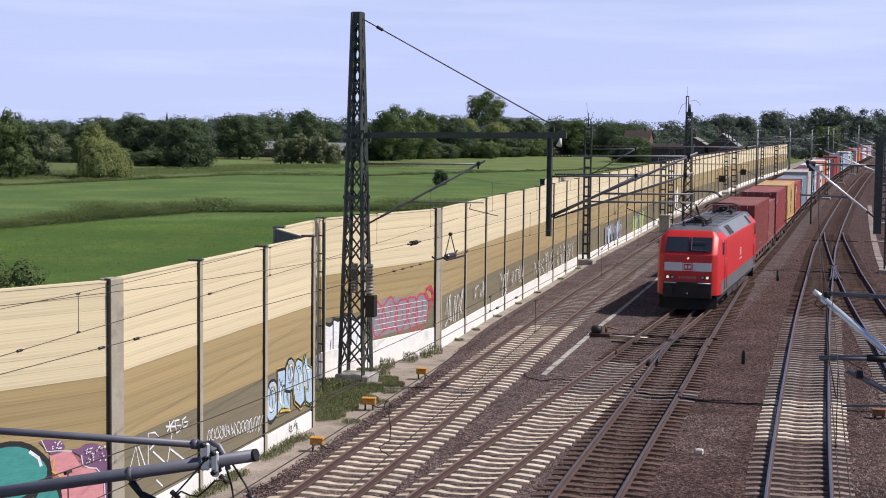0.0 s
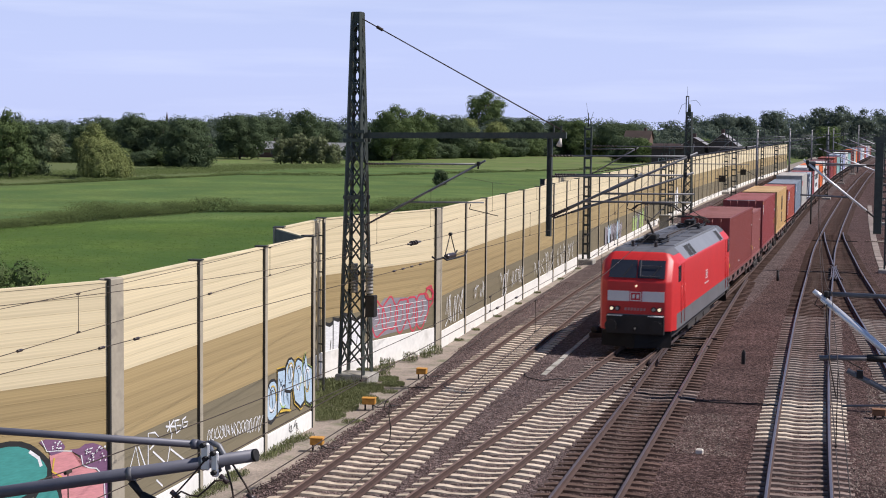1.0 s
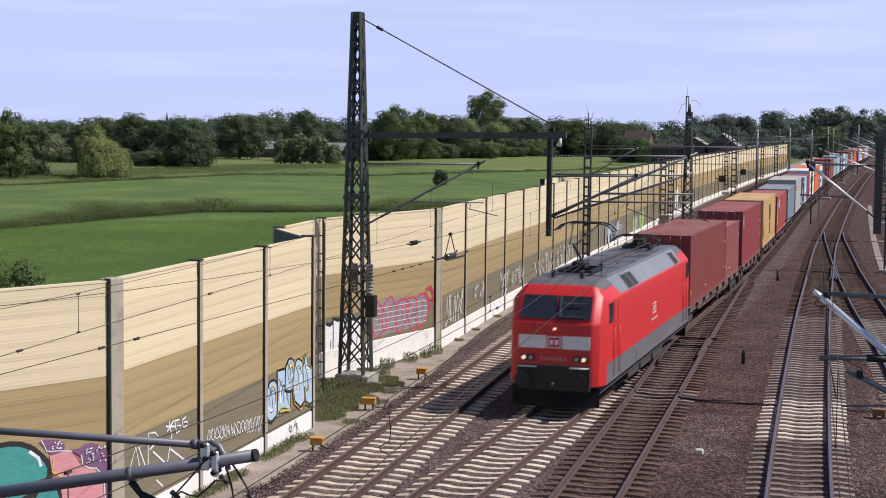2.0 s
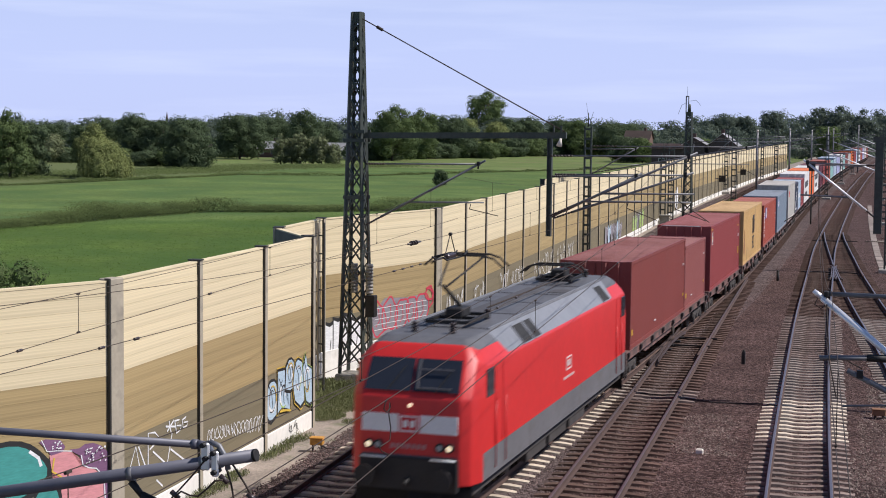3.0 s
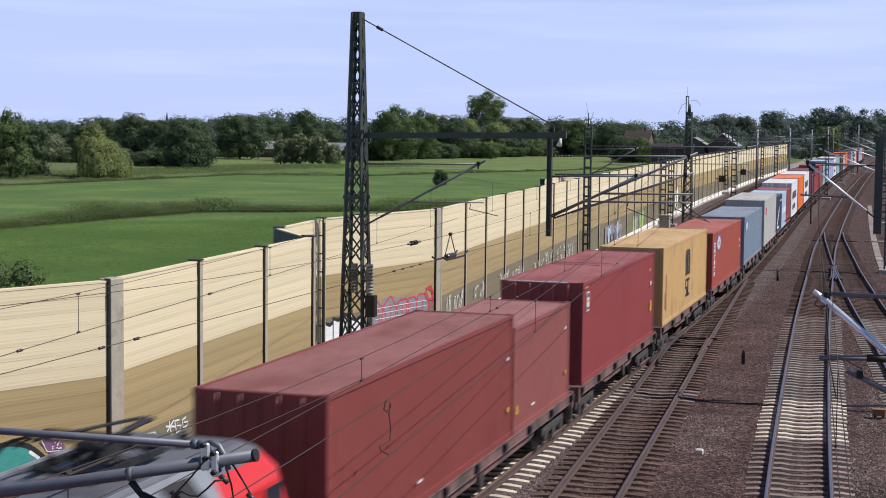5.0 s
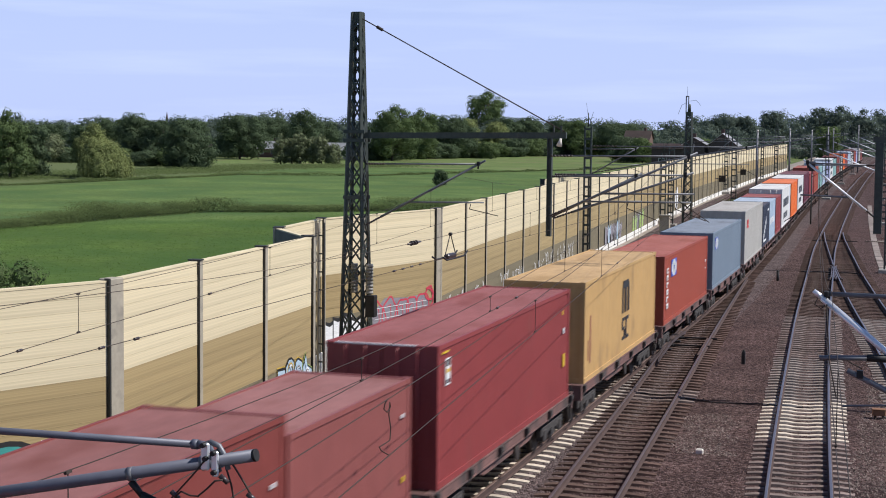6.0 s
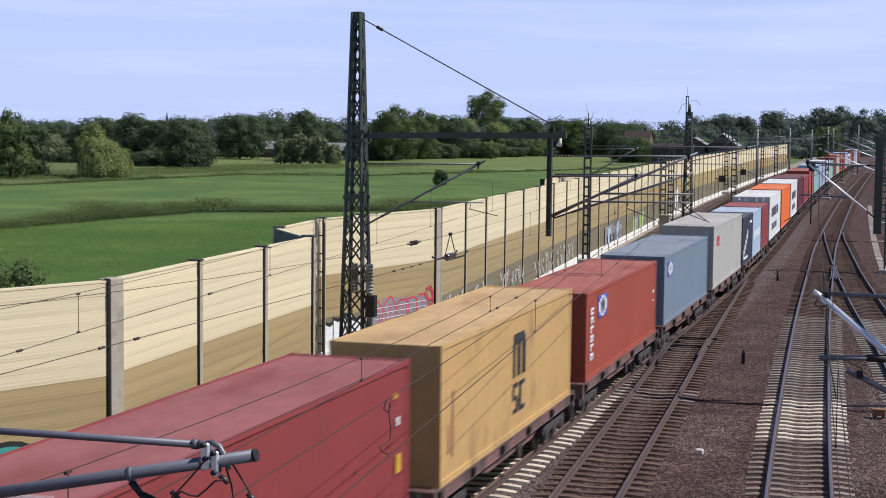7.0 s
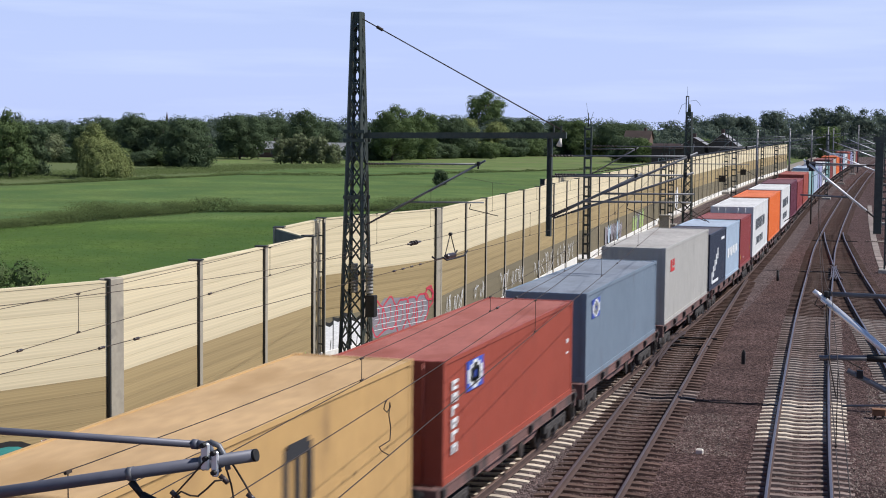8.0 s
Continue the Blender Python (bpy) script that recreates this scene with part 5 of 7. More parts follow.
chain(bm, [(-20.8, 143, 11.0), (-20.3, 143, 11.05), (-19.9, 143, 10.6)], 0.02, 4)
chain(bm, [(-21.1, 143, 10.9), (-21.6, 143, 10.6), (-21.9, 143, 9.8)], 0.02, 4)
tagged(part("mast_head", bm, M["mast_green"]), "forked spiked head piece on the lattice mast", "mast fitting")

# hanging posts of the beams that reach over the tracks from beyond the corridor
BEAM = tagged(empty("portal_beam"), "steel beam with a hanging post over the main track", "catenary beam")
part("beam", bx(-1.75, 9.0, 51.87, 52.05, 8.2, 8.38), M["mast_green"], BEAM)
part("hanging_post", bx(-1.67, -1.42, 51.85, 52.1, 5.3, 8.199), M["mast_green"], BEAM)
part("far_mast", bx(8.7, 9.1, 51.8, 52.15, -0.5, 9.5), M["mast_green"], BEAM)
cantilever(-1.6, 52.4, -3.8, 5.75, 7.5, True)
for yy, xa in ((101.0, -2.3), (152.0, -4.0), (205.0, -5.9), (262.0, -7.2)):
    ladder_mast(xa, yy, 8.8, 0.42, "slim two-legged steel mast on the far side of the tracks", False)
    cantilever(xa, yy, right_x(yy) - 0.1, 5.7, 7.3, True)
for yy, xa in ((100.6, -21.0), (143.0, -20.6), (190.0, -24.6), (240.0, -21.8)):
    cantilever(xa, yy, left_x(yy), 5.5, 7.2)
    cantilever(xa, yy + 0.3, train_x(yy), 5.6, 7.4)
def slim_pole(x, y, top):
    t = tagged(empty("catenary_pole", Matrix.Translation((x, y, -0.3))), "slim pale steel pole beside the tracks", "catenary mast", group="slim poles down the line")
    part("shaft", tube(bmesh.new(), (0, 0, 0), (0, 0, top + 0.1), 0.15, 0.11, 10), M["galvanised"], t)
    part("cap", tube(bmesh.new(), (0, 0, top + 0.1), (0, 0, top + 0.32), 0.15, 0.10, 10), M["white_plate"], t)
    part("bracket", tube(bmesh.new(), (0, -0.02, 7.0), (3.2, -0.02, 7.9), 0.045, 0.04, 8), M["galvanised"], t)
    part("tie", tube(bmesh.new(), (0, -0.02, 8.0), (3.2, -0.02, 7.95), 0.03, 0.03, 8), M["galvanised"], t)


for x, y, top in ((-19.65, 190, 8.4), (-19.9, 238, 8.6), (-20.4, 290, 8.4), (-19.5, 322, 9.0), (-20.2, 352, 8.7), (-14.2, 334, 9.4)):
    slim_pole(x, y, top)
for yy in (205.0, 262.0, 320.0):
    ladder_mast((train_x(yy) + right_x(yy)) / 2 - 0.3, yy, 8.2, 0.35, "slim steel mast between the tracks", False)


def catenary(name, fx, supports, z_top=(), off=0.0, droppers=True):
    """Contact wire with its sagging messenger wire and droppers."""
    t = tagged(empty(name), "thin overhead contact wire with messenger wire", "overhead wire", group="overhead wires")
    bm_d, all_c, all_m = bmesh.new(), [], []
    for i, (a, b) in enumerate(zip(supports, supports[1:])):
        n, pc, pm = 10, [], []
        za, zb = z_top[i], z_top[i + 1]
        for k in range(n + 1):
            f = k / n
            y = a + (b - a) * f
            x = fx(y) + off
            sag = 4 * f * (1 - f)
            zm = za + (zb - za) * f - sag * max(0.1, (za + zb) / 2 - 5.98) * (0.6 if min(za, zb) < 6 else 1)
            pc.append((x, y, 5.46))
            pm.append((x, y, zm))
            if 0 < k < n and droppers and k % 2:
                tube(bm_d, (x, y, 5.46), (x, y, zm), 0.006, 0.006, 4)
                tube(bm_d, (x, y - 0.05, 5.48), (x, y + 0.05, 5.48), 0.016, 0.016, 4)
        all_c += pc[1 if i else 0:]
        all_m += pm[1 if i else 0:]
    part("contact_wire", chain(bmesh.new(), all_c, 0.0055, 5), M["wire"], t)
    part("messenger_wire", chain(bmesh.new(), all_m, 0.0048, 5), M["wire"], t)
    part("droppers", bm_d, M["wire"], t)
    return t


def near_span(fx, y0, y1, z_wire, y_low, z_low, bow, hangers, sleeves=()):
    """Span of contact wire by the bridge; its messenger wire hangs in a shallow bow, lowest at y_low."""
    t = tagged(empty("overhead_wire"), "thin overhead contact wire with messenger wire", "overhead wire", group="overhead wires")

    def high(y):
        return z_low + bow * (y - y_low) ** 2
    ys = [y0 + (y1 - y0) * k / 24 for k in range(25)]
    part("contact_wire", chain(bmesh.new(), [(fx(y), y, z_wire) for y in ys], 0.0058, 5), M["wire"], t)
    part("messenger_wire", chain(bmesh.new(), [(fx(y), y, high(y)) for y in ys], 0.0048, 5), M["wire"], t)
    for y in hangers:
        bm = bmesh.new()
        tube(bm, (fx(y), y, z_wire), (fx(y), y, high(y)), 0.005, 0.005, 4)
        for z in (z_wire + 0.012, high(y) - 0.012):
            tube(bm, (fx(y), y - 0.04, z), (fx(y), y + 0.04, z), 0.015, 0.015, 5)
        part("dropper", bm, M["wire"], t)
    for y in sleeves:
        part("sleeve", tube(bmesh.new(), (fx(y - 0.07), y - 0.07, z_wire), (fx(y + 0.07), y + 0.07, z_wire), 0.02, 0.02, 6), M["insulator"], t)
    return t


near_span(lambda y: left_x(y) + 0.5 - 0.031 * (y - 18), -6, 51.1, 5.46, 25.5, 6.03, 0.0012, (11.5, 20.7, 30.0, 39.3, 46.5), (18.8, 26.4))
near_span(lambda y: train_x(y) - 0.2, -6, 51.1, 5.5, 33.0, 6.01, 0.00125, (9.0, 43.5), (19.2, 20.2, 31.6, 32.2, 32.8, 33.4))
near_span(lambda y: branch_x(y) - 0.1, -6, 50.8, 5.5, 22.5, 5.75, 0.0018, (10.2, 17.8, 25.3, 33.0, 41.0), (25.9, 27.6))
LOOP = near_span(lambda y: -4.67 - 0.0916 * (y - 12.26), 2, 58, 5.46, 22.0, 5.96, 0.0008, (23.3, 32.6, 41.5), (36.0,))
part("jumper_wire", chain(bmesh.new(), [(-4.84, 14.0, 6.01), (-4.855, 13.97, 5.97), (-4.86, 13.95, 5.92), (-4.845, 14.0, 5.88), (-4.83, 14.05, 5.92), (-4.835, 14.05, 5.97), (-4.84, 14.04, 5.85), (-4.83, 14.07, 5.72), (-4.835, 14.06, 5.6), (-4.86, 13.95, 5.58), (-4.875, 13.87, 5.57), (-4.865, 13.9, 5.53), (-4.84, 14.05, 5.46)], 0.006, 5), M["wire"], LOOP)
tagged(part("steady_wire", chain(bmesh.new(), [(-6.6, 6.0, 5.43), (-6.57, 12.9, 5.46), (-6.53, 18.0, 5.5)], 0.005, 5), M["wire"]), "thin steady wire running beside the contact wire", "overhead wire", group="overhead wires")
catenary("overhead_wire", left_x, [51.1, 100.6, 143, 190, 240, 300, 360], [6.85, 7.2, 7.2, 7.2, 7.2, 7.2, 7.2], off=-0.3)
catenary("overhead_wire", train_x, [51.1, 100.9, 143.3, 190.3, 240.3, 300, 360], [6.5, 7.4, 7.4, 7.4, 7.4, 7.4, 7.4], off=-0.2)
catenary("overhead_wire", branch_x, [50.8, 95], [7.1, 7.4])
catenary("overhead_wire", lambda y: right_x(max(y, 0)) - 0.05 + 0.40 * min(1.0, max(0.0, (100 - y) / 60)), [-30, 21, 52.4, 101, 152, 205, 262, 330], [7.2, 6.5, 7.5, 7.3, 7.3, 7.3, 7.3, 7.3])

# section insulators hanging in the wire over the near tracks
bm = bmesh.new()
insulator_bar(bm, (-10.8, 32.72, 6.01), (-10.8, 33.22, 6.01), 0.055, 3)
tube(bm, (-10.8, 32.5, 6.01), (-10.8, 33.4, 6.01), 0.02, 0.02, 6)
tagged(part("wire_insulator", bm, M["insulator"]), "dark ribbed insulator in the overhead wire", "insulator")
SI = tagged(empty("section_insulator"), "dark section insulator hung by a wire triangle", "insulator")
bm = bmesh.new()
box(bm, -10.87, -10.73, 35.38, 36.02, 5.46, 5.57, bevel=0.03)
part("body", bm, M["insulator"], SI)
for x in (-10.93, -10.67):
    part("runner", chain(bmesh.new(), [(x, 34.7, 5.56), (x, 35.0, 5.47), (x, 36.4, 5.47), (x, 36.7, 5.56)], 0.022, 6), M["black_iron"], SI)
for y in (35.3, 36.1):
    part("hanger", tube(bmesh.new(), (-10.8, y, 5.57), (-10.8, 35.7, 6.05), 0.013, 0.013, 5), M["wire"], SI)
part("clamp", tube(bmesh.new(), (-10.8, 35.64, 6.03), (-10.8, 35.76, 6.03), 0.04, 0.04, 6), M["black_iron"], SI)


# near arms by the bridge
def near_arm():
    t = tagged(empty("near_cantilever"), "grey tubular catenary arm with clamps close to the bridge", "catenary arm")
    bm = bmesh.new()
    tube(bm, (-6.6, 8.5, 6.05), (-3.775, 8.5, 6.638), 0.038, 0.038, 16)
    part("arm_tube", bm, M["pipe"], t)
    bm = bmesh.new()
    tube(bm, (-3.77, 8.5, 6.639), (-3.755, 8.5, 6.642), 0.0385, 0.0385, 16)
    part("end_cap", bm, M["black_iron"], t)
    bm = bmesh.new()
    tube(bm, (-7.2, 9.0, 6.545), (-4.36, 9.0, 6.565), 0.024, 0.024, 12)
    part("top_tube", bm, M["pipe"], t)
    bm = bmesh.new()
    tube(bm, (-4.42, 9.0, 6.565), (-4.38, 9.0, 6.565), 0.032, 0.032, 12)
    tube(bm, (-4.38, 9.0, 6.565), (-4.30, 9.0, 6.562), 0.028, 0.024, 10)
    part("socket", bm, M["pipe"], t)
    part("eye_rod", tube(bmesh.new(), (-4.30, 9.0, 6.562), (-4.05, 8.55, 6.60), 0.016, 0.016, 8), M["galvanised"], t)
    # two-part clamp with straps, bolts and a tongue
    part("clamp_plate", bx(-4.10, -4.045, 8.45, 8.475, 6.535, 6.70, bevel=0.008), M["alu"], t)
    part("clamp_plate", bx(-4.03, -3.985, 8.45, 8.475, 6.50, 6.655, bevel=0.008), M["alu"], t)
    for x, z in ((-4.075, 6.69), (-4.06, 6.61), (-4.01, 6.645), (-4.005, 6.53)):
        part("bolt", tube(bmesh.new(), (x, 8.42, z), (x, 8.52, z), 0.016, 0.016, 6), M["black_iron"], t)
    for x in (-4.095, -4.0):
        z = 6.05 + 0.588 / 2.825 * (x + 6.6)
        part("strap", tube(bmesh.new(), (x - 0.016, 8.5, z - 0.004), (x + 0.016, 8.5, z + 0.004), 0.047, 0.047, 14), M["galvanised"], t)
    part("tongue", chain(bmesh.new(), [(-4.06, 8.5, 6.70), (-4.0, 8.5, 6.68), (-3.955, 8.5, 6.61), (-3.94, 8.5, 6.54)], 0.018, 8), M["galvanised"], t)
    bm = bmesh.new()
    tube(bm, (-4.585, 8.5, 6.42), (-4.505, 8.5, 6.33), 0.024, 0.018, 8)
    part("lower_clamp", bm, M["black_iron"], t)
    part("strap", tube(bmesh.new(), (-4.60, 8.5, 6.462), (-4.565, 8.5, 6.47), 0.045, 0.045, 14), M["galvanised"], t)
    part("stay", tube(bmesh.new(), (-4.51, 8.5, 6.34), (-4.05, 8.5, 6.17), 0.026, 0.026, 8), M["black_iron"], t)
    for pts in ([(-4.05, 8.45, 6.62), (-4.15, 8.45, 6.50), (-4.27, 8.45, 6.37), (-4.36, 8.45, 6.28)],
                [(-4.24, 8.4, 6.375), (-4.20, 8.4, 6.41), (-4.14, 8.4, 6.39), (-4.09, 8.4, 6.39), (-4.03, 8.4, 6.44), (-3.98, 8.4, 6.49), (-3.93, 8.4, 6.50)],
                [(-3.98, 8.5, 6.66), (-3.90, 8.5, 6.56), (-3.83, 8.5, 6.46), (-3.78, 8.5, 6.38)], [(-3.95, 8.5, 6.54), (-3.92, 8.5, 6.45), (-3.89, 8.5, 6.3), (-3.86, 8.5, 6.1)]):
        part("jumper_wire", chain(bmesh.new(), pts, 0.006, 6), M["wire"], t)
    for x, y, z in ((-4.25, 8.42, 6.38), (-3.79, 8.5, 6.385), (-3.93, 8.42, 6.50)):
        part("wire_clip", tube(bmesh.new(), (x - 0.025, y, z + 0.02), (x + 0.025, y, z - 0.02), 0.016, 0.016, 6), M["insulator"], t)
    part("support_mast", bx(-7.4, -7.1, 8.3, 9.2, -0.5, 7.6, bevel=0.02), M["mast_green"], t)


near_arm()


def right_arm():
    t = tagged(empty("near_cantilever"), "bright aluminium catenary arm over the main track", "catenary arm")
    bm = bmesh.new()
    tube(bm, (-1.4, 21, 6.5), (-1.27, 21, 6.40), 0.03, 0.04, 10)
    tube(bm, (-1.29, 21, 6.41), (0.6, 21, 4.88), 0.043, 0.043, 12)
    part("raked_tube", bm, M["alu"], t)
    for a, b, r in (((-1.22, 21.05, 6.46), (1.5, 21.05, 6.44), 0.030), ((-1.30, 20.95, 5.63), (-0.66, 20.95, 5.66), 0.034), ((-0.94, 20.9, 5.49), (0.3, 20.9, 4.9), 0.036), ((-1.0, 20.9, 5.02), (0.3, 20.9, 5.12), 0.014)):
        bm = bmesh.new()
        tube(bm, a, b, r, r, 10)
        part("side_tube", bm, M["galvanised"], t)
    bm = bmesh.new()
    box(bm, -1.27, -1.21, 20.97, 21.07, 6.42, 6.50, bevel=0.01)
    tube(bm, (-0.7, 20.95, 5.66), (-0.45, 20.95, 5.66), 0.045, 0.05, 8)
    box(bm, -0.82, -0.74, 20.86, 20.94, 5.40, 5.50)
    part("clamp", bm, M["black_iron"], t)
    for pts in ([(-1.34, 21, 6.42), (-1.38, 21, 6.32), (-1.30, 21, 6.27), (-1.24, 21, 6.33)], [(-1.24, 21, 6.5), (-1.20, 20.9, 6.0), (-1.16, 20.8, 5.6), (-1.05, 20.5, 5.2)],
                [(-0.95, 20.9, 5.62), (-0.75, 20.9, 5.52)]):
        part("jumper_wire", chain(bmesh.new(), pts, 0.008, 5), M["wire"], t)
    part("support_mast", bx(1.45, 1.75, 20.8, 21.2, -0.5, 7.6, bevel=0.02), M["mast_green"], t)
    bm = bmesh.new()
    tube(bm, (0.55, 21, 4.92), (1.5, 21, 4.15), 0.043, 0.043, 12)
    part("raked_tube", bm, M["alu"], t)


right_arm()


# ---- paint on the wall ----
def colour(name, c):
    M[name] = material(name, c, 0.7, vary=0.18, grain=6, patch=1.5, stretch=(1, 1, 6))


for k, c in (("g_teal", (0.05, 0.27, 0.24)), ("g_pink", (0.62, 0.26, 0.27)), ("g_purple", (0.19, 0.09, 0.17)), ("g_black", (0.018, 0.018, 0.018)), ("g_white", (0.74, 0.74, 0.74)),
             ("g_blue", (0.40, 0.52, 0.62)), ("g_red", (0.52, 0.05, 0.08)), ("g_grey", (0.24, 0.22, 0.24)), ("g_green", (0.38, 0.52, 0.14)), ("g_yellow", (0.62, 0.42, 0.06))):
    colour(k, c)


class Face:
    """A painted area on the wall: local frame of a panel from a to b."""

    def __init__(self, a, b, name, label, out=0.0):
        a, b = Vector((*a, 0)), Vector((*b, 0))
        d = b - a
        self.t = tagged(empty(name, Matrix.Translation(a) @ Matrix.Rotation(-math.atan2(d.x, d.y), 4, "Z")), label, "graffiti")
        self.level = 0.006 + out

    def poly(self, pts, mat, name="shape"):
        bm = bmesh.new()
        vs = [bm.verts.new((self.level, y, z)) for y, z in pts]
        bm.faces.new(vs)
        bmesh.ops.triangulate(bm, faces=bm.faces[:])
        self.level += 0.0012
        o = part(name, bm, M[mat], self.t)
        return o

    def blob(self, y, z, a, b, mat, seed=1, wob=0.12, n=28, zmin=-9):
        rnd = random.Random(seed)
        ph = [rnd.uniform(0, 6.28) for _ in range(3)]
        pts = []
        for i in range(n):
            f = 2 * math.pi * i / n
            r = 1 + wob * (math.sin(2 * f + ph[0]) + 0.6 * math.sin(3 * f + ph[1]) + 0.4 * math.sin(5 * f + ph[2]))
            pts.append((y + a * r * math.cos(f), max(zmin, z + b * r * math.sin(f))))
        return self.poly(pts, mat)

    def stroke(self, pts, w, mat):
        """One painted ribbon that follows the points."""
        p = [Vector(q) for q in pts]
        p[0], p[-1] = p[0] + (p[0] - p[1]).normalized() * w * 0.4, p[-1] + (p[-1] - p[-2]).normalized() * w * 0.4
        bm, prev = bmesh.new(), None
        for k, c in enumerate(p):
            d = p[min(k + 1, len(p) - 1)] - p[max(k - 1, 0)]
            if d.length < 1e-4:
                continue
            n = Vector((-d.y, d.x)).normalized() * w / 2
            pair = [bm.verts.new((self.level, c.x + n.x, c.y + n.y)), bm.verts.new((self.level, c.x - n.x, c.y - n.y))]
            if prev:
                bm.faces.new([prev[0], prev[1], pair[1], pair[0]])
            prev = pair
        self.level += 0.0008
        return part("stroke", bm, M[mat], self.t)

    def outline(self, y, z, a, b, w, mat, seed=1, wob=0.12, n=28):
        rnd = random.Random(seed)
        ph = [rnd.uniform(0, 6.28) for _ in range(3)]
        pts = []
        for i in range(n + 1):
            f = 2 * math.pi * i / n
            r = 1 + wob * (math.sin(2 * f + ph[0]) + 0.6 * math.sin(3 * f + ph[1]) + 0.4 * math.sin(5 * f + ph[2]))
            pts.append((y + a * r * math.cos(f), z + b * r * math.sin(f)))
        return self.stroke(pts, w, mat)

    def scrawl(self, y0, y1, z0, z1, seed, w=0.05, mat="g_white", loops=6):
        rnd = random.Random(seed)
        for k in range(loops):
            c = y0 + (y1 - y0) * (k + 0.5) / loops
            hw = (y1 - y0) / loops * 0.55
            pts = []
            for j in range(rnd.randint(4, 7)):
                pts.append((c + rnd.uniform(-hw, hw), rnd.uniform(z0, z1) if j % 2 else (z0 if rnd.random() < 0.5 else z1) + rnd.uniform(-0.1, 0.1)))
            self.stroke(pts, w, mat)


f = Face((-18.6, 24.1), (-16.36, 29.34), "mural", "large mural in teal, pink and purple with black outlines")
f.blob(3.0, 1.55, 1.22, 0.72, "g_black", 3, 0.06)
f.blob(3.0, 1.56, 1.08, 0.60, "g_teal", 3, 0.06)
f.stroke([(3.75, 1.95), (3.95, 1.80), (4.0, 1.65)], 0.07, "g_white")
f.poly([(4.21, 1.81), (4.39, 1.87), (4.76, 1.8), (4.97, 1.63), (5.02, 1.44), (5.33, 1.35), (5.55, 1.16), (5.58, 0.2), (4.4, 0.2), (4.52, 1.25), (4.27, 1.45)], "g_pink")
f.poly([(3.96, 2.12), (4.11, 2.16), (4.48, 2.09), (4.6, 1.94), (4.55, 1.84), (4.25, 1.80), (4.16, 1.93)], "g_purple")
f.poly([(4.7, 1.86), (4.95, 1.85), (5.09, 1.92), (5.3, 1.91), (5.5, 1.83), (5.68, 1.66), (5.68, 0.2), (5.58, 0.2), (5.55, 1.16), (5.33, 1.39), (5.02, 1.46), (4.97, 1.69), (4.8, 1.79)], "g_purple")
f.stroke([(5.0, 1.69), (5.04, 1.48), (5.2, 1.40), (5.38, 1.36), (5.57, 1.16), (5.6, 0.7)], 0.025, "g_white")
f.stroke([(4.02, 2.15), (4.15, 1.9), (4.4, 1.88), (4.76, 1.82)], 0.02, "g_white")
f.blob(4.15, 0.75, 0.40, 0.52, "g_black", 6, 0.05)
f.blob(4.13, 0.72, 0.34, 0.44, "g_teal", 6, 0.05)
f.stroke([(4.02, 1.12), (4.15, 1.17), (4.3, 1.12)], 0.05, "g_white")
f.stroke([(4.32, 1.73), (4.27, 1.47), (4.47, 1.34), (4.59, 1.18)], 0.04, "g_yellow")
rnd = random.Random(5)
for k in range(44):
    y, z = (rnd.uniform(4.27, 4.5), rnd.uniform(1.9, 2.07)) if k < 13 else (rnd.uniform(5.1, 5.6), rnd.uniform(1.5, 1.82))
    f.stroke([(y, z), (y + 0.014, z + 0.008)], 0.026, "g_white")
f = Face((-16.36, 29.34), (-16.7, 34.36), "graffiti_tag", "white brushed scrawl on the olive planks")
for pts in ([(1.02, 1.02), (1.37, 1.5), (1.61, 0.9)], [(1.52, 1.46), (1.92, 0.89)], [(2.02, 0.87), (2.03, 1.67), (2.4, 1.62), (2.7, 1.43), (2.12, 1.29)], [(2.3, 1.2), (2.93, 0.83)],
            [(3.07, 0.73), (3.37, 1.41)], [(3.29, 1.06), (4.3, 0.54)], [(2.48, 0.51), (2.8, 0.31)], [(3.02, 1.64), (3.57, 1.54)], [(3.1, 1.52), (3.45, 1.7)], [(3.2, 1.72), (3.3, 1.45)],
            [(3.52, 1.68), (3.63, 1.37), (3.85, 1.42), (3.91, 1.5), (3.63, 1.55), (3.8, 1.66), (3.52, 1.68)], [(3.97, 1.62), (4.02, 1.43), (4.25, 1.44), (4.31, 1.52), (4.05, 1.55), (4.2, 1.66), (3.97, 1.62)]):
    f.stroke(pts, 0.045, "g_white")
f = Face((-16.7, 34.36), (-17.0, 38.95), "graffiti_tag", "white looping scrawl along the olive planks")
rnd = random.Random(12)
for k in range(15):
    c, z = 0.55 + k * 0.26, 0.93 - k * 0.026
    h = 0.15 + 0.004 * k
    loop = [(c + 0.15 * math.cos(a * 0.7 + k) * rnd.uniform(0.7, 1.2) + 0.03 * a, z + h * math.sin(a * 0.9 + 0.6 * k) * rnd.uniform(0.8, 1.1)) for a in range(9)]
    f.stroke(loop, 0.028, "g_white")
f = Face((-17.0, 38.95), (-17.25, 43.04), "graffiti_piece", "pale blue letter graffiti with black outlines and yellow touches")
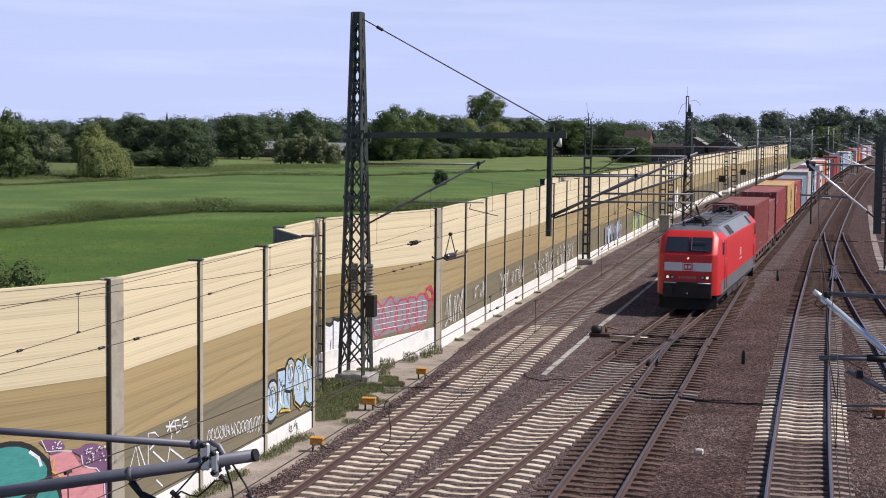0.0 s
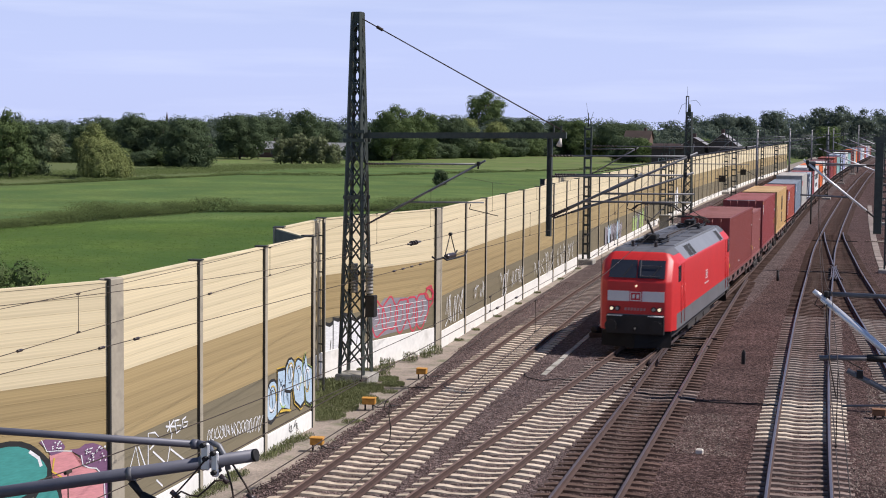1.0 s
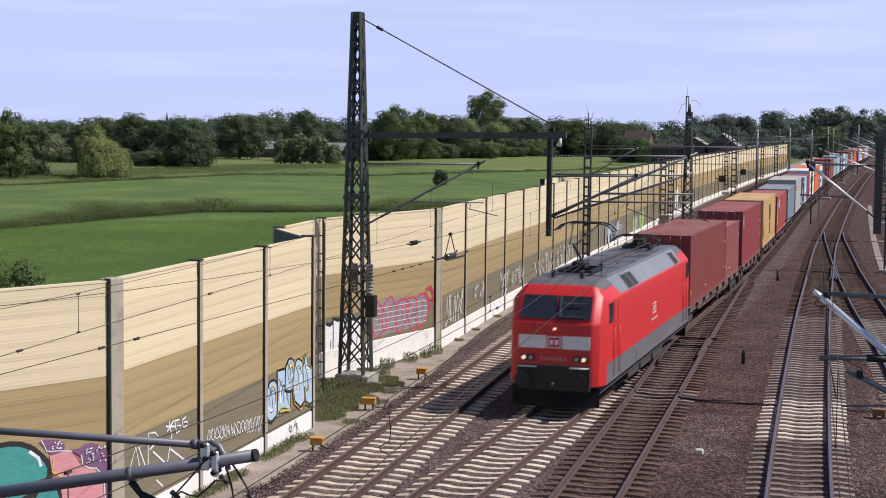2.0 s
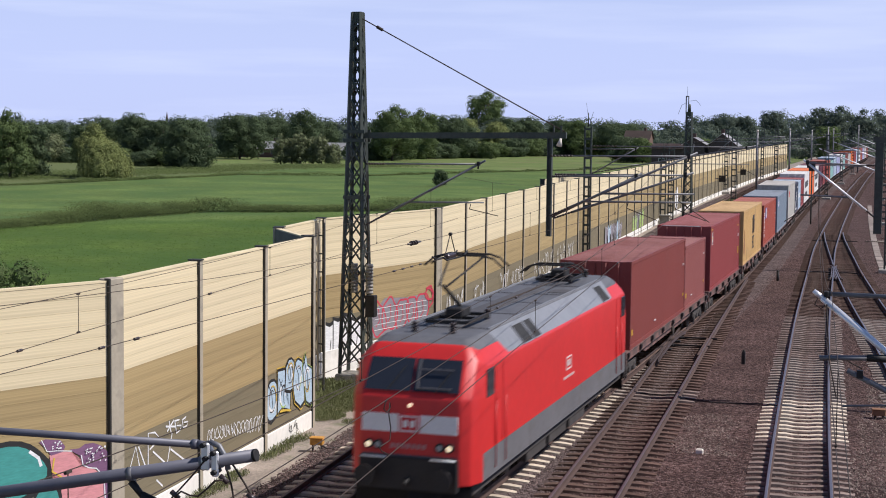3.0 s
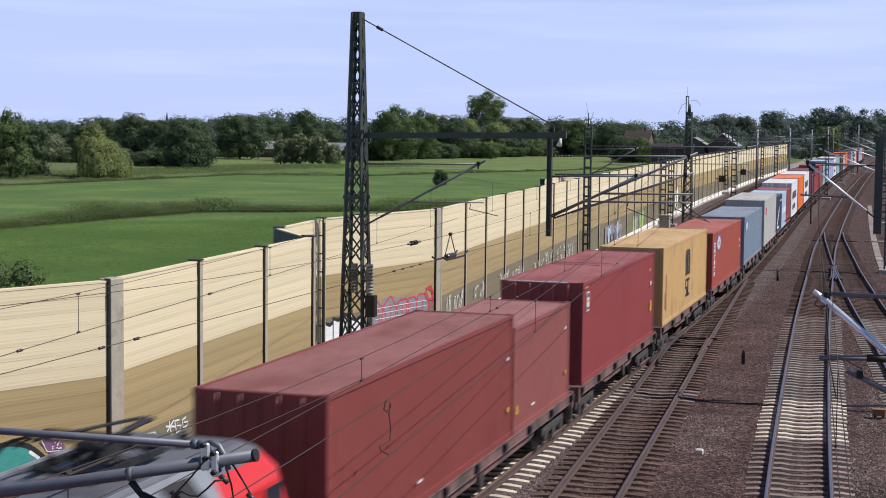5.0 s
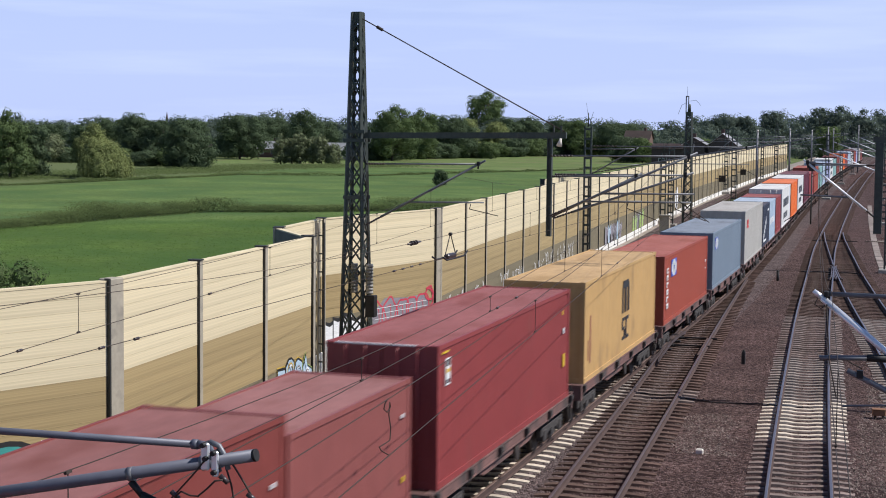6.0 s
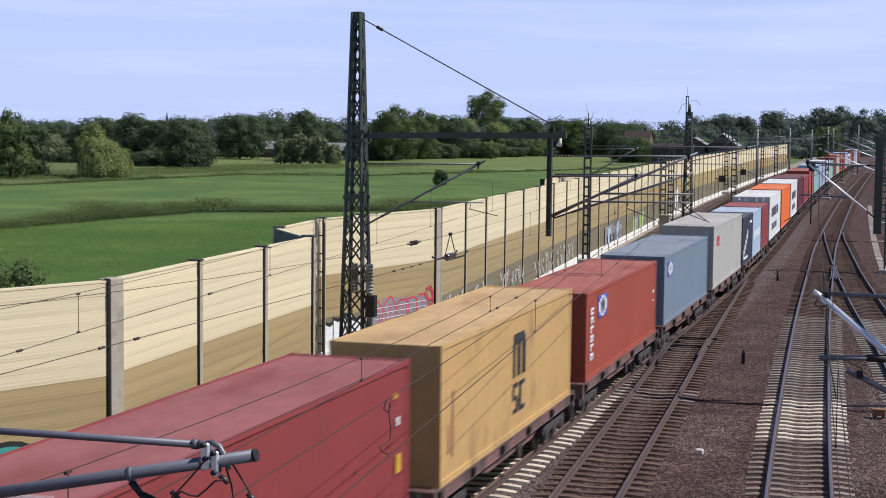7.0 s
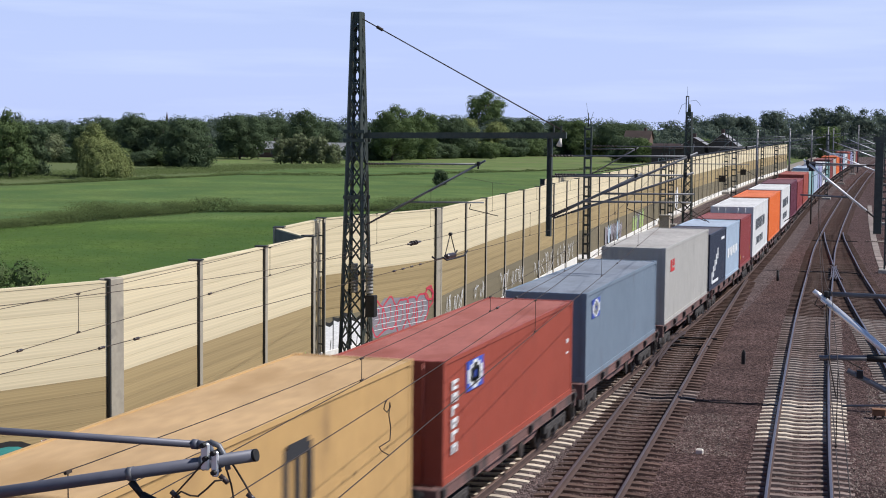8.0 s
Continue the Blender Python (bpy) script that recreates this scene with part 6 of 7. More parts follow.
LETTERS = ([(0.23, 0.66), (0.28, 1.38), (0.42, 1.52), (0.57, 1.56), (0.8, 1.54), (0.96, 1.45), (1.11, 1.14), (1.04, 0.57), (0.58, 0.44), (0.36, 0.51)],
           [(1.06, 1.77), (1.66, 1.74), (1.63, 1.11), (2.14, 1.08), (2.11, 0.51), (1.43, 0.69), (1.04, 0.57), (1.14, 1.13)],
           [(1.66, 1.15), (1.73, 1.78), (1.97, 1.96), (2.2, 1.95), (2.38, 1.85), (2.46, 1.62), (2.39, 1.09), (2.06, 1.06)],
           [(2.46, 1.73), (2.58, 1.84), (2.75, 1.87), (3.09, 1.75), (3.22, 1.29), (3.31, 0.56), (2.97, 0.45), (2.47, 0.7), (2.3, 1.21)],
           [(3.13, 1.58), (3.41, 1.9), (3.55, 1.57), (3.95, 1.42), (3.98, 0.42), (3.83, 0.36), (3.45, 0.53), (3.22, 1.23)])
for k, lt in enumerate(LETTERS):
    my, mz = sum(p[0] for p in lt) / len(lt), sum(p[1] for p in lt) / len(lt)
    for grow, mat in ((1.13, "g_yellow" if k in (1, 3) else "g_green" if k == 4 else "g_black"), (1.08, "g_black"), (0.96, "g_blue")):
        f.poly([(min(4.02, my + (p[0] - my) * grow), max(0.3 if grow > 1 else 0.34, mz + (p[1] - mz) * grow)) for p in lt], mat)
    pen = random.Random(300 + k)
    half_y, half_z = (max(p[0] for p in lt) - min(p[0] for p in lt)) / 2, (max(p[1] for p in lt) - min(p[1] for p in lt)) / 2
    for n, (mat, w) in enumerate((("g_white", 0.10), ("g_white", 0.07), ("g_black", 0.035), ("g_black", 0.03), ("g_black", 0.03), ("g_green" if k % 2 else "g_yellow", 0.04))):
        a0, turn = pen.uniform(0, 6.28), pen.choice((-1, 1))
        r0 = pen.uniform(0.25, 0.62)
        f.stroke([(my + half_y * (r0 + 0.03 * q) * math.cos(a0 + turn * 0.42 * q), mz + half_z * (r0 + 0.02 * q) * math.sin(a0 + turn * 0.42 * q)) for q in range(pen.randint(4, 8))], w, mat)
    f.stroke([(my - half_y * 0.7, mz + half_z * 0.75), (my - half_y * 0.1, mz + half_z * 0.25), (my + half_y * 0.1, mz - half_z * 0.45)], 0.03, "g_black")
f.stroke([(1.19, 0.62), (1.66, 0.58), (2.07, 0.5)], 0.06, "g_yellow")
f = Face((-17.0, 38.95), (-17.25, 43.04), "graffiti_tag", "small black scrawl on the white plinth", 0.034)
f.scrawl(1.9, 2.8, -0.12, 0.06, 41, 0.03, "g_black", 4)
f = Face((-20.29, 51.62), (-19.75, 54.2), "graffiti_piece", "white block graffiti with black edges behind the mast")
for k, y in enumerate((0.45, 1.0, 1.6, 2.2)):
    h = 1.5 + 0.12 * (k % 3)
    f.poly([(y - 0.36, 0.17), (y + 0.34, 0.17), (y + 0.36, h + 0.16), (y, h + 0.05), (y - 0.36, h + 0.13)], "g_black")
    f.poly([(y - 0.3, 0.17), (y + 0.28, 0.17), (y + 0.29, h), (y, h - 0.1), (y - 0.3, h)], "g_white")
    f.stroke([(y, 0.4), (y + 0.08, h * 0.6)], 0.05, "g_black")
f = Face((-19.75, 54.2), (-18.64, 59.49), "graffiti_piece", "grey bubble graffiti with red outlines")
f.poly([(0.75, 0.66), (0.7, 1.6), (1.6, 2.1), (3.2, 1.98), (4.5, 2.0), (5.0, 1.6), (4.75, 0.85), (3.2, 0.74), (2.0, 0.72)], "g_grey")
for k, (y, z, a, b) in enumerate([(1.1, 1.36, 0.55, 0.66), (1.95, 1.45, 0.5, 0.68), (2.85, 1.36, 0.5, 0.60), (3.65, 1.36, 0.45, 0.60), (4.4, 1.40, 0.55, 0.62)]):
    f.outline(y, z, a, b, 0.075, "g_red", 50 + k, 0.14)
    f.stroke([(y - 0.2, z + 0.3), (y + 0.05, z + 0.38), (y + 0.1, z - 0.1), (y - 0.12, z - 0.28)], 0.05, "g_red")
for z in (0.95, 1.15, 1.35, 1.55, 1.75):
    f.stroke([(0.85, z), (4.75, z - 0.02)], 0.022, "g_white")
f.outline(4.95, 1.95, 0.28, 0.22, 0.08, "g_red", 61, 0.1)
f.stroke([(4.75, 2.2), (5.1, 2.28), (5.3, 2.0), (5.25, 1.6), (5.0, 1.45)], 0.08, "g_red")
CA, CB = (wall_x(59.95), 59.95), (wall_x(98.3), 98.3)
f = Face(CA, CB, "graffiti_tag", "row of white scrawls on the olive planks", 0.03)
for k, (y0, y1, z0, z1, n) in enumerate(((0.7, 4.2, 0.55, 1.6, 5), (6.6, 8.8, 1.0, 1.5, 4), (12.5, 14.8, 0.5, 1.5, 4), (15.5, 19.0, 0.7, 1.4, 5), (22.0, 25.5, 0.4, 1.3, 3), (25.5, 28.5, 0.4, 1.5, 3), (30.0, 36.5, 0.4, 1.5, 6))):
    f.scrawl(y0, y1, z0, z1, 70 + k, 0.06, "g_white", n)
DA, DB = (wall_x(103.0), 103.0), (wall_x(124.0), 124.0)
f = Face(DA, DB, "graffiti_piece", "violet grey and white graffiti far along the wall", 0.03)
def crowded(f, y0, step, count, fills, seed):
    """Tall jagged letters that lean on each other, with pale edges."""
    pen = random.Random(seed)
    for k in range(count):
        y, top = y0 + k * step, pen.uniform(1.35, 1.7)
        f.poly([(y - 0.1, 0.2), (y + step * 0.55, 0.2), (y + step * 0.5, 0.7), (y + step * 0.95, 0.85), (y + step * 0.85, top), (y + step * 0.35, top - 0.25), (y + 0.05, top + 0.05), (y - 0.15, 0.9)], fills[k % len(fills)])
    for k in range(count):
        y = y0 + k * step
        f.stroke([(y + pen.uniform(0, 0.2), 0.3), (y + pen.uniform(0.1, 0.3), pen.uniform(1.2, 1.6)), (y + step * 0.7, pen.uniform(0.9, 1.3)), (y + step * 0.5, 0.35)], 0.07, "g_white")
        f.stroke([(y + step * 0.3, pen.uniform(0.4, 0.6)), (y + step * 0.8, pen.uniform(1.2, 1.5))], 0.06, "g_purple")


crowded(f, 7.8, 1.5, 6, ("g_grey", "g_blue", "g_grey"), 81)
f = Face((wall_x(126.0), 126.0), (wall_x(137.0), 137.0), "graffiti_piece", "bright green graffiti far along the wall", 0.03)
crowded(f, 0.3, 1.6, 5, ("g_green", "g_green", "g_grey"), 91)
f = Face((wall_x(160.0), 160.0), (wall_x(175.0), 175.0), "graffiti_piece", "white and orange graffiti far along the wall", 0.03)
f.blob(1.5, 1.3, 1.2, 1.3, "g_white", 97, 0.12, zmin=0.18)
f.blob(8.5, 1.2, 1.2, 1.1, "g_yellow", 98, 0.12, zmin=0.18)


# ---- line-side things ----
def trough(name, pts, label, w=0.18):
    t = tagged(empty(name), label, "cable trough", kind="structure")
    rnd = random.Random(len(pts) + int(abs(pts[0][1])))
    for a, b in zip(pts, pts[1:]):
        a, b = Vector((*a, 0)), Vector((*b, 0))
        n = max(1, int((b - a).length / 1.0))
        for k in range(n):
            p, q = a.lerp(b, k / n), a.lerp(b, (k + 0.97) / n)
            dz = rnd.uniform(-0.01, 0.015)
            bm = bmesh.new()
            bar(bm, p + Vector((0, 0, -0.28 + dz)), q + Vector((0, 0, -0.28 + dz)), w, 0.16)
            part("trough_lid", bm, M["concrete"] if w < 0.4 else M["sleeper_mid"], t)


trough("trim_1", [(-12.9, 54.2), (-13.76, 68.3), (-14.1, 76.0), (-15.0, 92.0), (-16.2, 115.0)], "pale concrete cable trough with loose lids")
trough("trim_2", [(-2.6, 102.5), (-3.4, 116.4), (-4.3, 134.7), (-5.2, 155.0), (-6.6, 190.0)], "pale concrete cable trough with loose lids", 0.45)


def yellow_box(x, y, turn, w=0.36, paint_="yellow_box"):
    t = tagged(empty("signal_box", pose(x, y, -0.3, 0, 0, turn)), "small weathered yellow track connection box on short legs", "junction box", group="yellow track boxes")
    part("housing", bx(-w / 2, w / 2, -0.13, 0.13, 0.17, 0.35, bevel=0.02), M[paint_], t)
    part("lid", bx(-w / 2 - 0.015, w / 2 + 0.015, -0.145, 0.145, 0.351, 0.375, bevel=0.01), M[paint_], t)
    for s in (-0.12, 0.12):
        bm = bmesh.new()
        tube(bm, (s, 0, -0.15), (s, 0, 0.2), 0.03, 0.03, 6)
        part("leg", bm, M["black_iron"], t)
    bm = bmesh.new()
    pts = [(0.1, 0, 0.15), (0.25, 0.1, 0.05), (0.6, 0.3, 0.06), (1.2, 0.7, 0.05), (1.9, 0.9, 0.08)]
    chain(bm, pts, 0.022, 6)
    part("cable", bm, M["black_iron"], t)


yellow_box(-15.75, 39.7, 8)
yellow_box(-16.55, 46.1, 12, 0.42)
yellow_box(-16.85, 52.4, 5)
yellow_box(-1.25, 49.7, 0, 0.4, "brown_box")


def point_machine(x, y, turn, label):
    t = tagged(empty("point_machine", pose(x, y, -0.27, 0, 0, turn)), label, "point machine")
    part("housing", bx(-0.75, 0.15, -0.26, 0.26, 0.04, 0.22, bevel=0.03), M["rust"], t)
    bm = bmesh.new()
    tube(bm, (-0.62, -0.1, 0.34), (-0.25, -0.1, 0.34), 0.17, 0.17, 14)
    tube(bm, (-0.67, -0.1, 0.34), (-0.62, -0.1, 0.34), 0.12, 0.17, 14)
    part("motor", bm, M["black_iron"], t)
    bm = bmesh.new()
    tube(bm, (-0.1, 0.12, 0.2), (-0.1, 0.12, 0.48), 0.05, 0.05, 8)
    tube(bm, (-0.1, 0.12, 0.46), (0.42, 0.12, 0.36), 0.035, 0.035, 8)
    part("crank", bm, M["brown_box"], t)
    for o in (-0.22, 0.06, 0.3):
        bm = bmesh.new()
        tube(bm, (0.1, o, 0.14), (1.7, o * 0.6, 0.10), 0.035, 0.03, 8)
        part("rod", bm, M["white_plate"] if o < 0 else M["rust"], t)
    part("base", bx(-1.0, 1.0, -0.45, 0.45, -0.06, 0.05), M["sleeper_dark"], t)


point_machine(-12.75, 65.2, 0, "rusty point machine with rods beside the rails")
point_machine(-3.0, 128.0, 180, "dark point machine beside the far points")
bm = bmesh.new()
box(bm, -6.54, -6.40, 59.5, 59.64, -0.3, 0.24, bevel=0.02)
tube(bm, (-6.47, 59.57, 0.24), (-6.47, 59.57, 0.31), 0.05, 0.03, 8)
tagged(part("marker_post", bm, M["black_iron"]), "short dark iron post in the ballast", "post")
bm = bx(-5.84, -5.64, 42.5, 42.66, -0.3, -0.11, bevel=0.02)
box(bm, -5.81, -5.67, 42.54, 42.62, -0.109, -0.098)
tagged(part("marker_block", bm, M["white_plate"]), "small white painted block in the ballast", "marker")
bm = bmesh.new()
tube(bm, (-10.6 + 2.35, 93.0, -0.3), (-10.6 + 2.35, 93.0, 0.35), 0.08, 0.08, 8)
tube(bm, (-10.6 + 2.35, 93.0, 0.35), (-10.6 + 2.35, 93.0, 0.40), 0.10, 0.05, 8)
tagged(part("marker_post", bm, M["black_iron"]), "short dark iron post in the ballast", "post")
# signal on a slim post between the far tracks
SG = tagged(empty("signal", Matrix.Translation((-10.45, 150.0, -0.3))), "dark railway signal on a slim post", "railway signal")
bm = bmesh.new()
tube(bm, (0, 0, 0), (0, 0, 5.6), 0.07, 0.06, 8)
part("post", bm, M["mast_green"], SG)
part("screen", bx(-0.3, 0.3, -0.12, 0.12, 5.0, 5.9, bevel=0.05), M["black_iron"], SG)
# grey cabinet by the wall far along
CBN = tagged(empty("cabinet", Matrix.Translation((-21.3, 133.0, -0.3))), "grey line-side equipment cabinet", "cabinet")
part("body", bx(-0.42, 0.42, -0.3, 0.3, 0, 1.45, bevel=0.03), M["post_concrete"], CBN)
part("door", bx(-0.36, 0.36, -0.325, -0.301, 0.15, 1.36), M["concrete"], CBN)
part("roof", bx(-0.47, 0.47, -0.36, 0.36, 1.451, 1.52), M["concrete"], CBN)
for x, y in ((wall_x(205.0) + 0.6, 205.0), (wall_x(238.0) + 0.6, 238.0)):
    CB2 = tagged(empty("sign_board", Matrix.Translation((x, y, 0))), "small dark board mounted on the wall", "sign")
    part("plate", bx(-0.15, 0.70, -0.06, 0.06, 1.65, 2.5, bevel=0.02), M["black_iron"], CB2)
    part("bracket", bx(-0.6, -0.151, -0.05, 0.05, 2.0, 2.15), M["galvanised"], CB2)
# dark slim frame where the wall steps back
DF = tagged(empty("gate_post", Matrix.Translation((-19.15, 48.5, 0))), "dark scribbled steel frame at the gap in the wall", "post")
part("frame_leg", bx(-0.10, -0.05, -0.05, 0.05, -0.5, 5.35), M["post_concrete"], DF)
part("frame_leg", bx(0.10, 0.15, -0.05, 0.05, -0.5, 5.35), M["post_steel_shade"], DF)
for k in range(9):
    part("frame_rung", bx(-0.05, 0.10, -0.02, 0.02, 0.1 + k * 0.6, 0.14 + k * 0.6), M["post_steel_shade"], DF)
# loose cables on the ballast
for pts in ([(-13.6, 54.2, -0.2), (-13.2, 53.2, -0.18), (-12.6, 52.9, -0.2), (-12.2, 53.6, -0.22), (-11.6, 53.3, -0.2)], [(-9.2, 51.6, -0.2), (-7.9, 51.2, -0.18), (-6.3, 50.6, -0.2), (-4.8, 50.9, -0.2), (-4.0, 50.5, -0.2)],
            [(-16.9, 50.2, -0.25), (-16.1, 50.0, -0.2), (-15.6, 50.4, -0.2)]):
    bm = chain(bmesh.new(), pts, 0.02, 6)
    tagged(part("cable", bm, M["black_iron"]), "loose black cable lying on the ballast", "cable")


# ---- greenery ----
M["leaf"] = material("leaf", (0.128, 0.172, 0.070), 0.8, vary=0.25, grain=0.8, patch=0.12, spec=0.06, island=0.12)
M["leaf_dark"] = material("leaf_dark", (0.098, 0.132, 0.070), 0.8, vary=0.25, grain=0.8, patch=0.12, spec=0.06, island=0.12)
M["leaf_willow"] = material("leaf_willow", (0.235, 0.265, 0.100), 0.8, vary=0.25, grain=0.8, patch=0.15, spec=0.12, island=0.25)
M["leaf_grey"] = material("leaf_grey", (0.20, 0.225, 0.12), 0.8, vary=0.3, grain=0.8, patch=0.15, spec=0.12, island=0.25)
# far leaves: distance haze is mixed into this lighter, bluer green
M["leaf_far_haze"] = material("leaf_far_haze", (0.122, 0.152, 0.116), 0.85, vary=0.35, grain=0.3, patch=0.03, spec=0.12, island=0.2)
M["weed"] = material("weed", (0.148, 0.162, 0.074), 0.9, vary=0.3, grain=1.5, patch=0.3, spec=0.12, island=0.45)
M["reed"] = material("reed", (0.090, 0.118, 0.041), 0.9, vary=0.3, grain=0.5, patch=0.06, spec=0.12, island=0.18)
rng = np.random.default_rng(7)


def translucent(m, share):
    """Lets part of the light through a leaf."""
    t = m.node_tree
    b, o = t.nodes["Principled BSDF"], t.nodes["Material Output"]
    tr, mx = t.nodes.new("ShaderNodeBsdfTranslucent"), t.nodes.new("ShaderNodeMixShader")
    t.links.new(b.inputs["Base Color"].links[0].from_socket, tr.inputs["Color"])
    mx.inputs["Fac"].default_value = share
    t.links.new(b.outputs["BSDF"], mx.inputs[1])
    t.links.new(tr.outputs["BSDF"], mx.inputs[2])
    t.links.new(mx.outputs["Shader"], o.inputs["Surface"])


for key in ("leaf", "leaf_dark", "leaf_willow", "leaf_grey", "leaf_far_haze", "reed"):
    translucent(M[key], 0.4)


def leaf_quads(centres, size, normals=None, jitter=0.6):
    """Small leaf clumps as quads; each faces roughly outwards from its bough, with jitter."""
    c = np.asarray(centres)
    n = len(c)
    k = rng.normal(size=(n, 3)) * (jitter if normals is not None else 1.0)
    if normals is not None:
        k += normals
    k /= np.linalg.norm(k, axis=1)[:, None]
    u = np.cross(k, rng.normal(size=(n, 3)))
    u /= np.linalg.norm(u, axis=1)[:, None]
    w = np.cross(k, u)
    s = size * rng.uniform(0.7, 1.3, n)[:, None]
    if normals is not None and len(normals) == n:
        s = s * np.where(np.linalg.norm(normals, axis=1) > 2.0, 2.4, 1.0)[:, None]
    v = np.stack([c - u * s, c + w * s * 0.6, c + u * s, c - w * s * 0.6], 1).reshape(-1, 3)
    return v, np.arange(4 * n).reshape(-1, 4)


def lobes_to_points(lobes, per):
    """Points near the skin of uneven boughs, with the outward direction of each."""
    pts, nor = [], []
    for x, y, z, r, k in lobes:
        m = int(per * r * r)
        d = rng.normal(size=(m, 3))
        d /= np.linalg.norm(d, axis=1)[:, None]
        ph = rng.uniform(0, 6.28, 3)
        bumpy = 1 + 0.16 * np.sin(5 * d[:, 0] + ph[0]) * np.sin(4 * d[:, 1] + ph[1]) + 0.14 * np.sin(7 * d[:, 2] + ph[2])
        rad = (r * bumpy * rng.uniform(0.94, 1.02, m))[:, None]
        q = d * rad
        q[:, 2] *= k
        pts.append(q + (x, y, z))
        nor.append(d)
        core = d[: m // 7]
        pts.append(core * np.array((0.62, 0.62, 0.62 * k)) * r + (x, y, z))
        nor.append(core * 4.0)
    return np.concatenate(pts), np.concatenate(nor)


def array_mesh(name, v, f, mat):
    me = bpy.data.meshes.new(name)
    me.vertices.add(len(v))
    me.vertices.foreach_set("co", v.astype(np.float32).ravel())
    me.loops.add(f.size)
    me.loops.foreach_set("vertex_index", f.ravel().astype(np.int32))
    me.polygons.add(len(f))
    me.polygons.foreach_set("loop_start", np.arange(0, f.size, f.shape[1], dtype=np.int32))
    me.materials.append(mat)
    me.update(calc_edges=True)
    me.validate()
    return me


def weeping(height, R, seed):
    """Hanging strands of leaves in bunches from several domes of boughs, with dark gaps between."""
    g = np.random.default_rng(seed)
    pts, nor = [], []
    for k in range(30):
        a = k * 2.4 + g.uniform(-0.3, 0.3)
        d = R * 0.80 * math.sqrt((k + 0.5) / 30)
        top = height * (0.42 + 0.58 * math.sqrt(max(0.0, 1 - (d / R) ** 2))) * g.uniform(0.88, 1.0)
        cx, cy, r = d * math.cos(a), d * math.sin(a), R * g.uniform(0.22, 0.34)
        low = max(0.3, top - height * g.uniform(0.32, 0.72))
        for s in range(70):
            b, e = g.uniform(0, 6.28), math.sqrt(g.uniform(0, 1))
            n = 26
            f = np.linspace(0, 1, n)
            drop = top - r * 0.9 * e * e - f * (top - low) * g.uniform(0.55, 1.0)
            out = r * e * (0.55 + 0.45 * np.sqrt(f))
            x, y = cx + out * math.cos(b) + g.normal(0, 0.05, n), cy + out * math.sin(b) + g.normal(0, 0.05, n)
            pts.append(np.stack([x, y, np.maximum(drop, 0.2)], 1))
            q = np.stack([0.8 * math.cos(b) + 0.5 * x / R, 0.8 * math.sin(b) + 0.5 * y / R, 0.95 - 0.7 * f], 1)
            nor.append(q / np.linalg.norm(q, axis=1)[:, None])
    return np.concatenate(pts), np.concatenate(nor)


def tree(label, height, spread, mat, seed, kind="round", at=(0, 0), base=-1.3, leaf=0.185, dense=105):
    """Tapered trunk with limbs and a crown of many small leaf clumps with gaps and an uneven outline."""
    r = random.Random(seed)
    t = tagged(empty("tree", Matrix.Translation((*at, base))), label, "tree")
    bm = bmesh.new()
    lobes = []
    R = spread / 2
    th = height * (0.22 if kind == "round" else 0.12)
    tube(bm, (0, 0, -0.3), (0, 0, th), 0.028 * height, 0.02 * height, 9)
    tube(bm, (0, 0, th), (0.1, 0, height * 0.75), 0.02 * height, 0.006 * height, 8)
    n = 26
    lean = (r.uniform(-0.12, 0.12) * R, r.uniform(-0.12, 0.12) * R)
    for i in range(n):
        a = i * 2.4 + r.uniform(-0.4, 0.4)
        f = (i + 0.5) / n
        if kind == "mound":
            z, d, q = height * (0.16 + 0.66 * f), R * 0.78 * math.sqrt(1.0 - 0.85 * f) * r.uniform(0.7, 1.0), R * r.uniform(0.26, 0.40)
        else:
            z, d, q = height * (0.10 + 0.74 * f), R * (0.80 * math.sin(math.pi * (0.30 + 0.50 * f))) * r.uniform(0.5, 1.1), R * r.uniform(0.28, 0.48)
        p = (d * math.cos(a) + lean[0] * f, d * math.sin(a) + lean[1] * f, min(z * r.uniform(0.92, 1.08), height - q * 0.8))
        lobes.append((*p, q, 0.85 if kind != "mound" else 1.35))
        tube(bm, (0, 0, min(th + 0.4 * (p[2] - th), p[2])), p, 0.007 * height, 0.003 * height, 5)
    lobes.append((lean[0], lean[1], height - R * 0.3, R * 0.32, 0.9))
    lobes.append((0, 0, height * 0.5, R * 0.6, 1.1))
    part("trunk", bm, M["bark"], t)
    if kind == "mound":
        pts, nor = weeping(height * 0.88, R * 1.02, seed)
        keep = rng.uniform(0, 1, len(pts)) < 0.45
        v, fc = leaf_quads(pts[keep], 0.14, nor[keep], 0.3)
        child("foliage_skirt", array_mesh("foliage_skirt", v, fc, mat), t)
    pts, nor = lobes_to_points(lobes, dense * 0.36 / (leaf * leaf) * 0.10)
    keep = pts[:, 2] > 0.15
    v, fc = leaf_quads(pts[keep], leaf, nor[keep], 0.18)
    child("crown", array_mesh("crown", v, fc, mat), t)
    return t


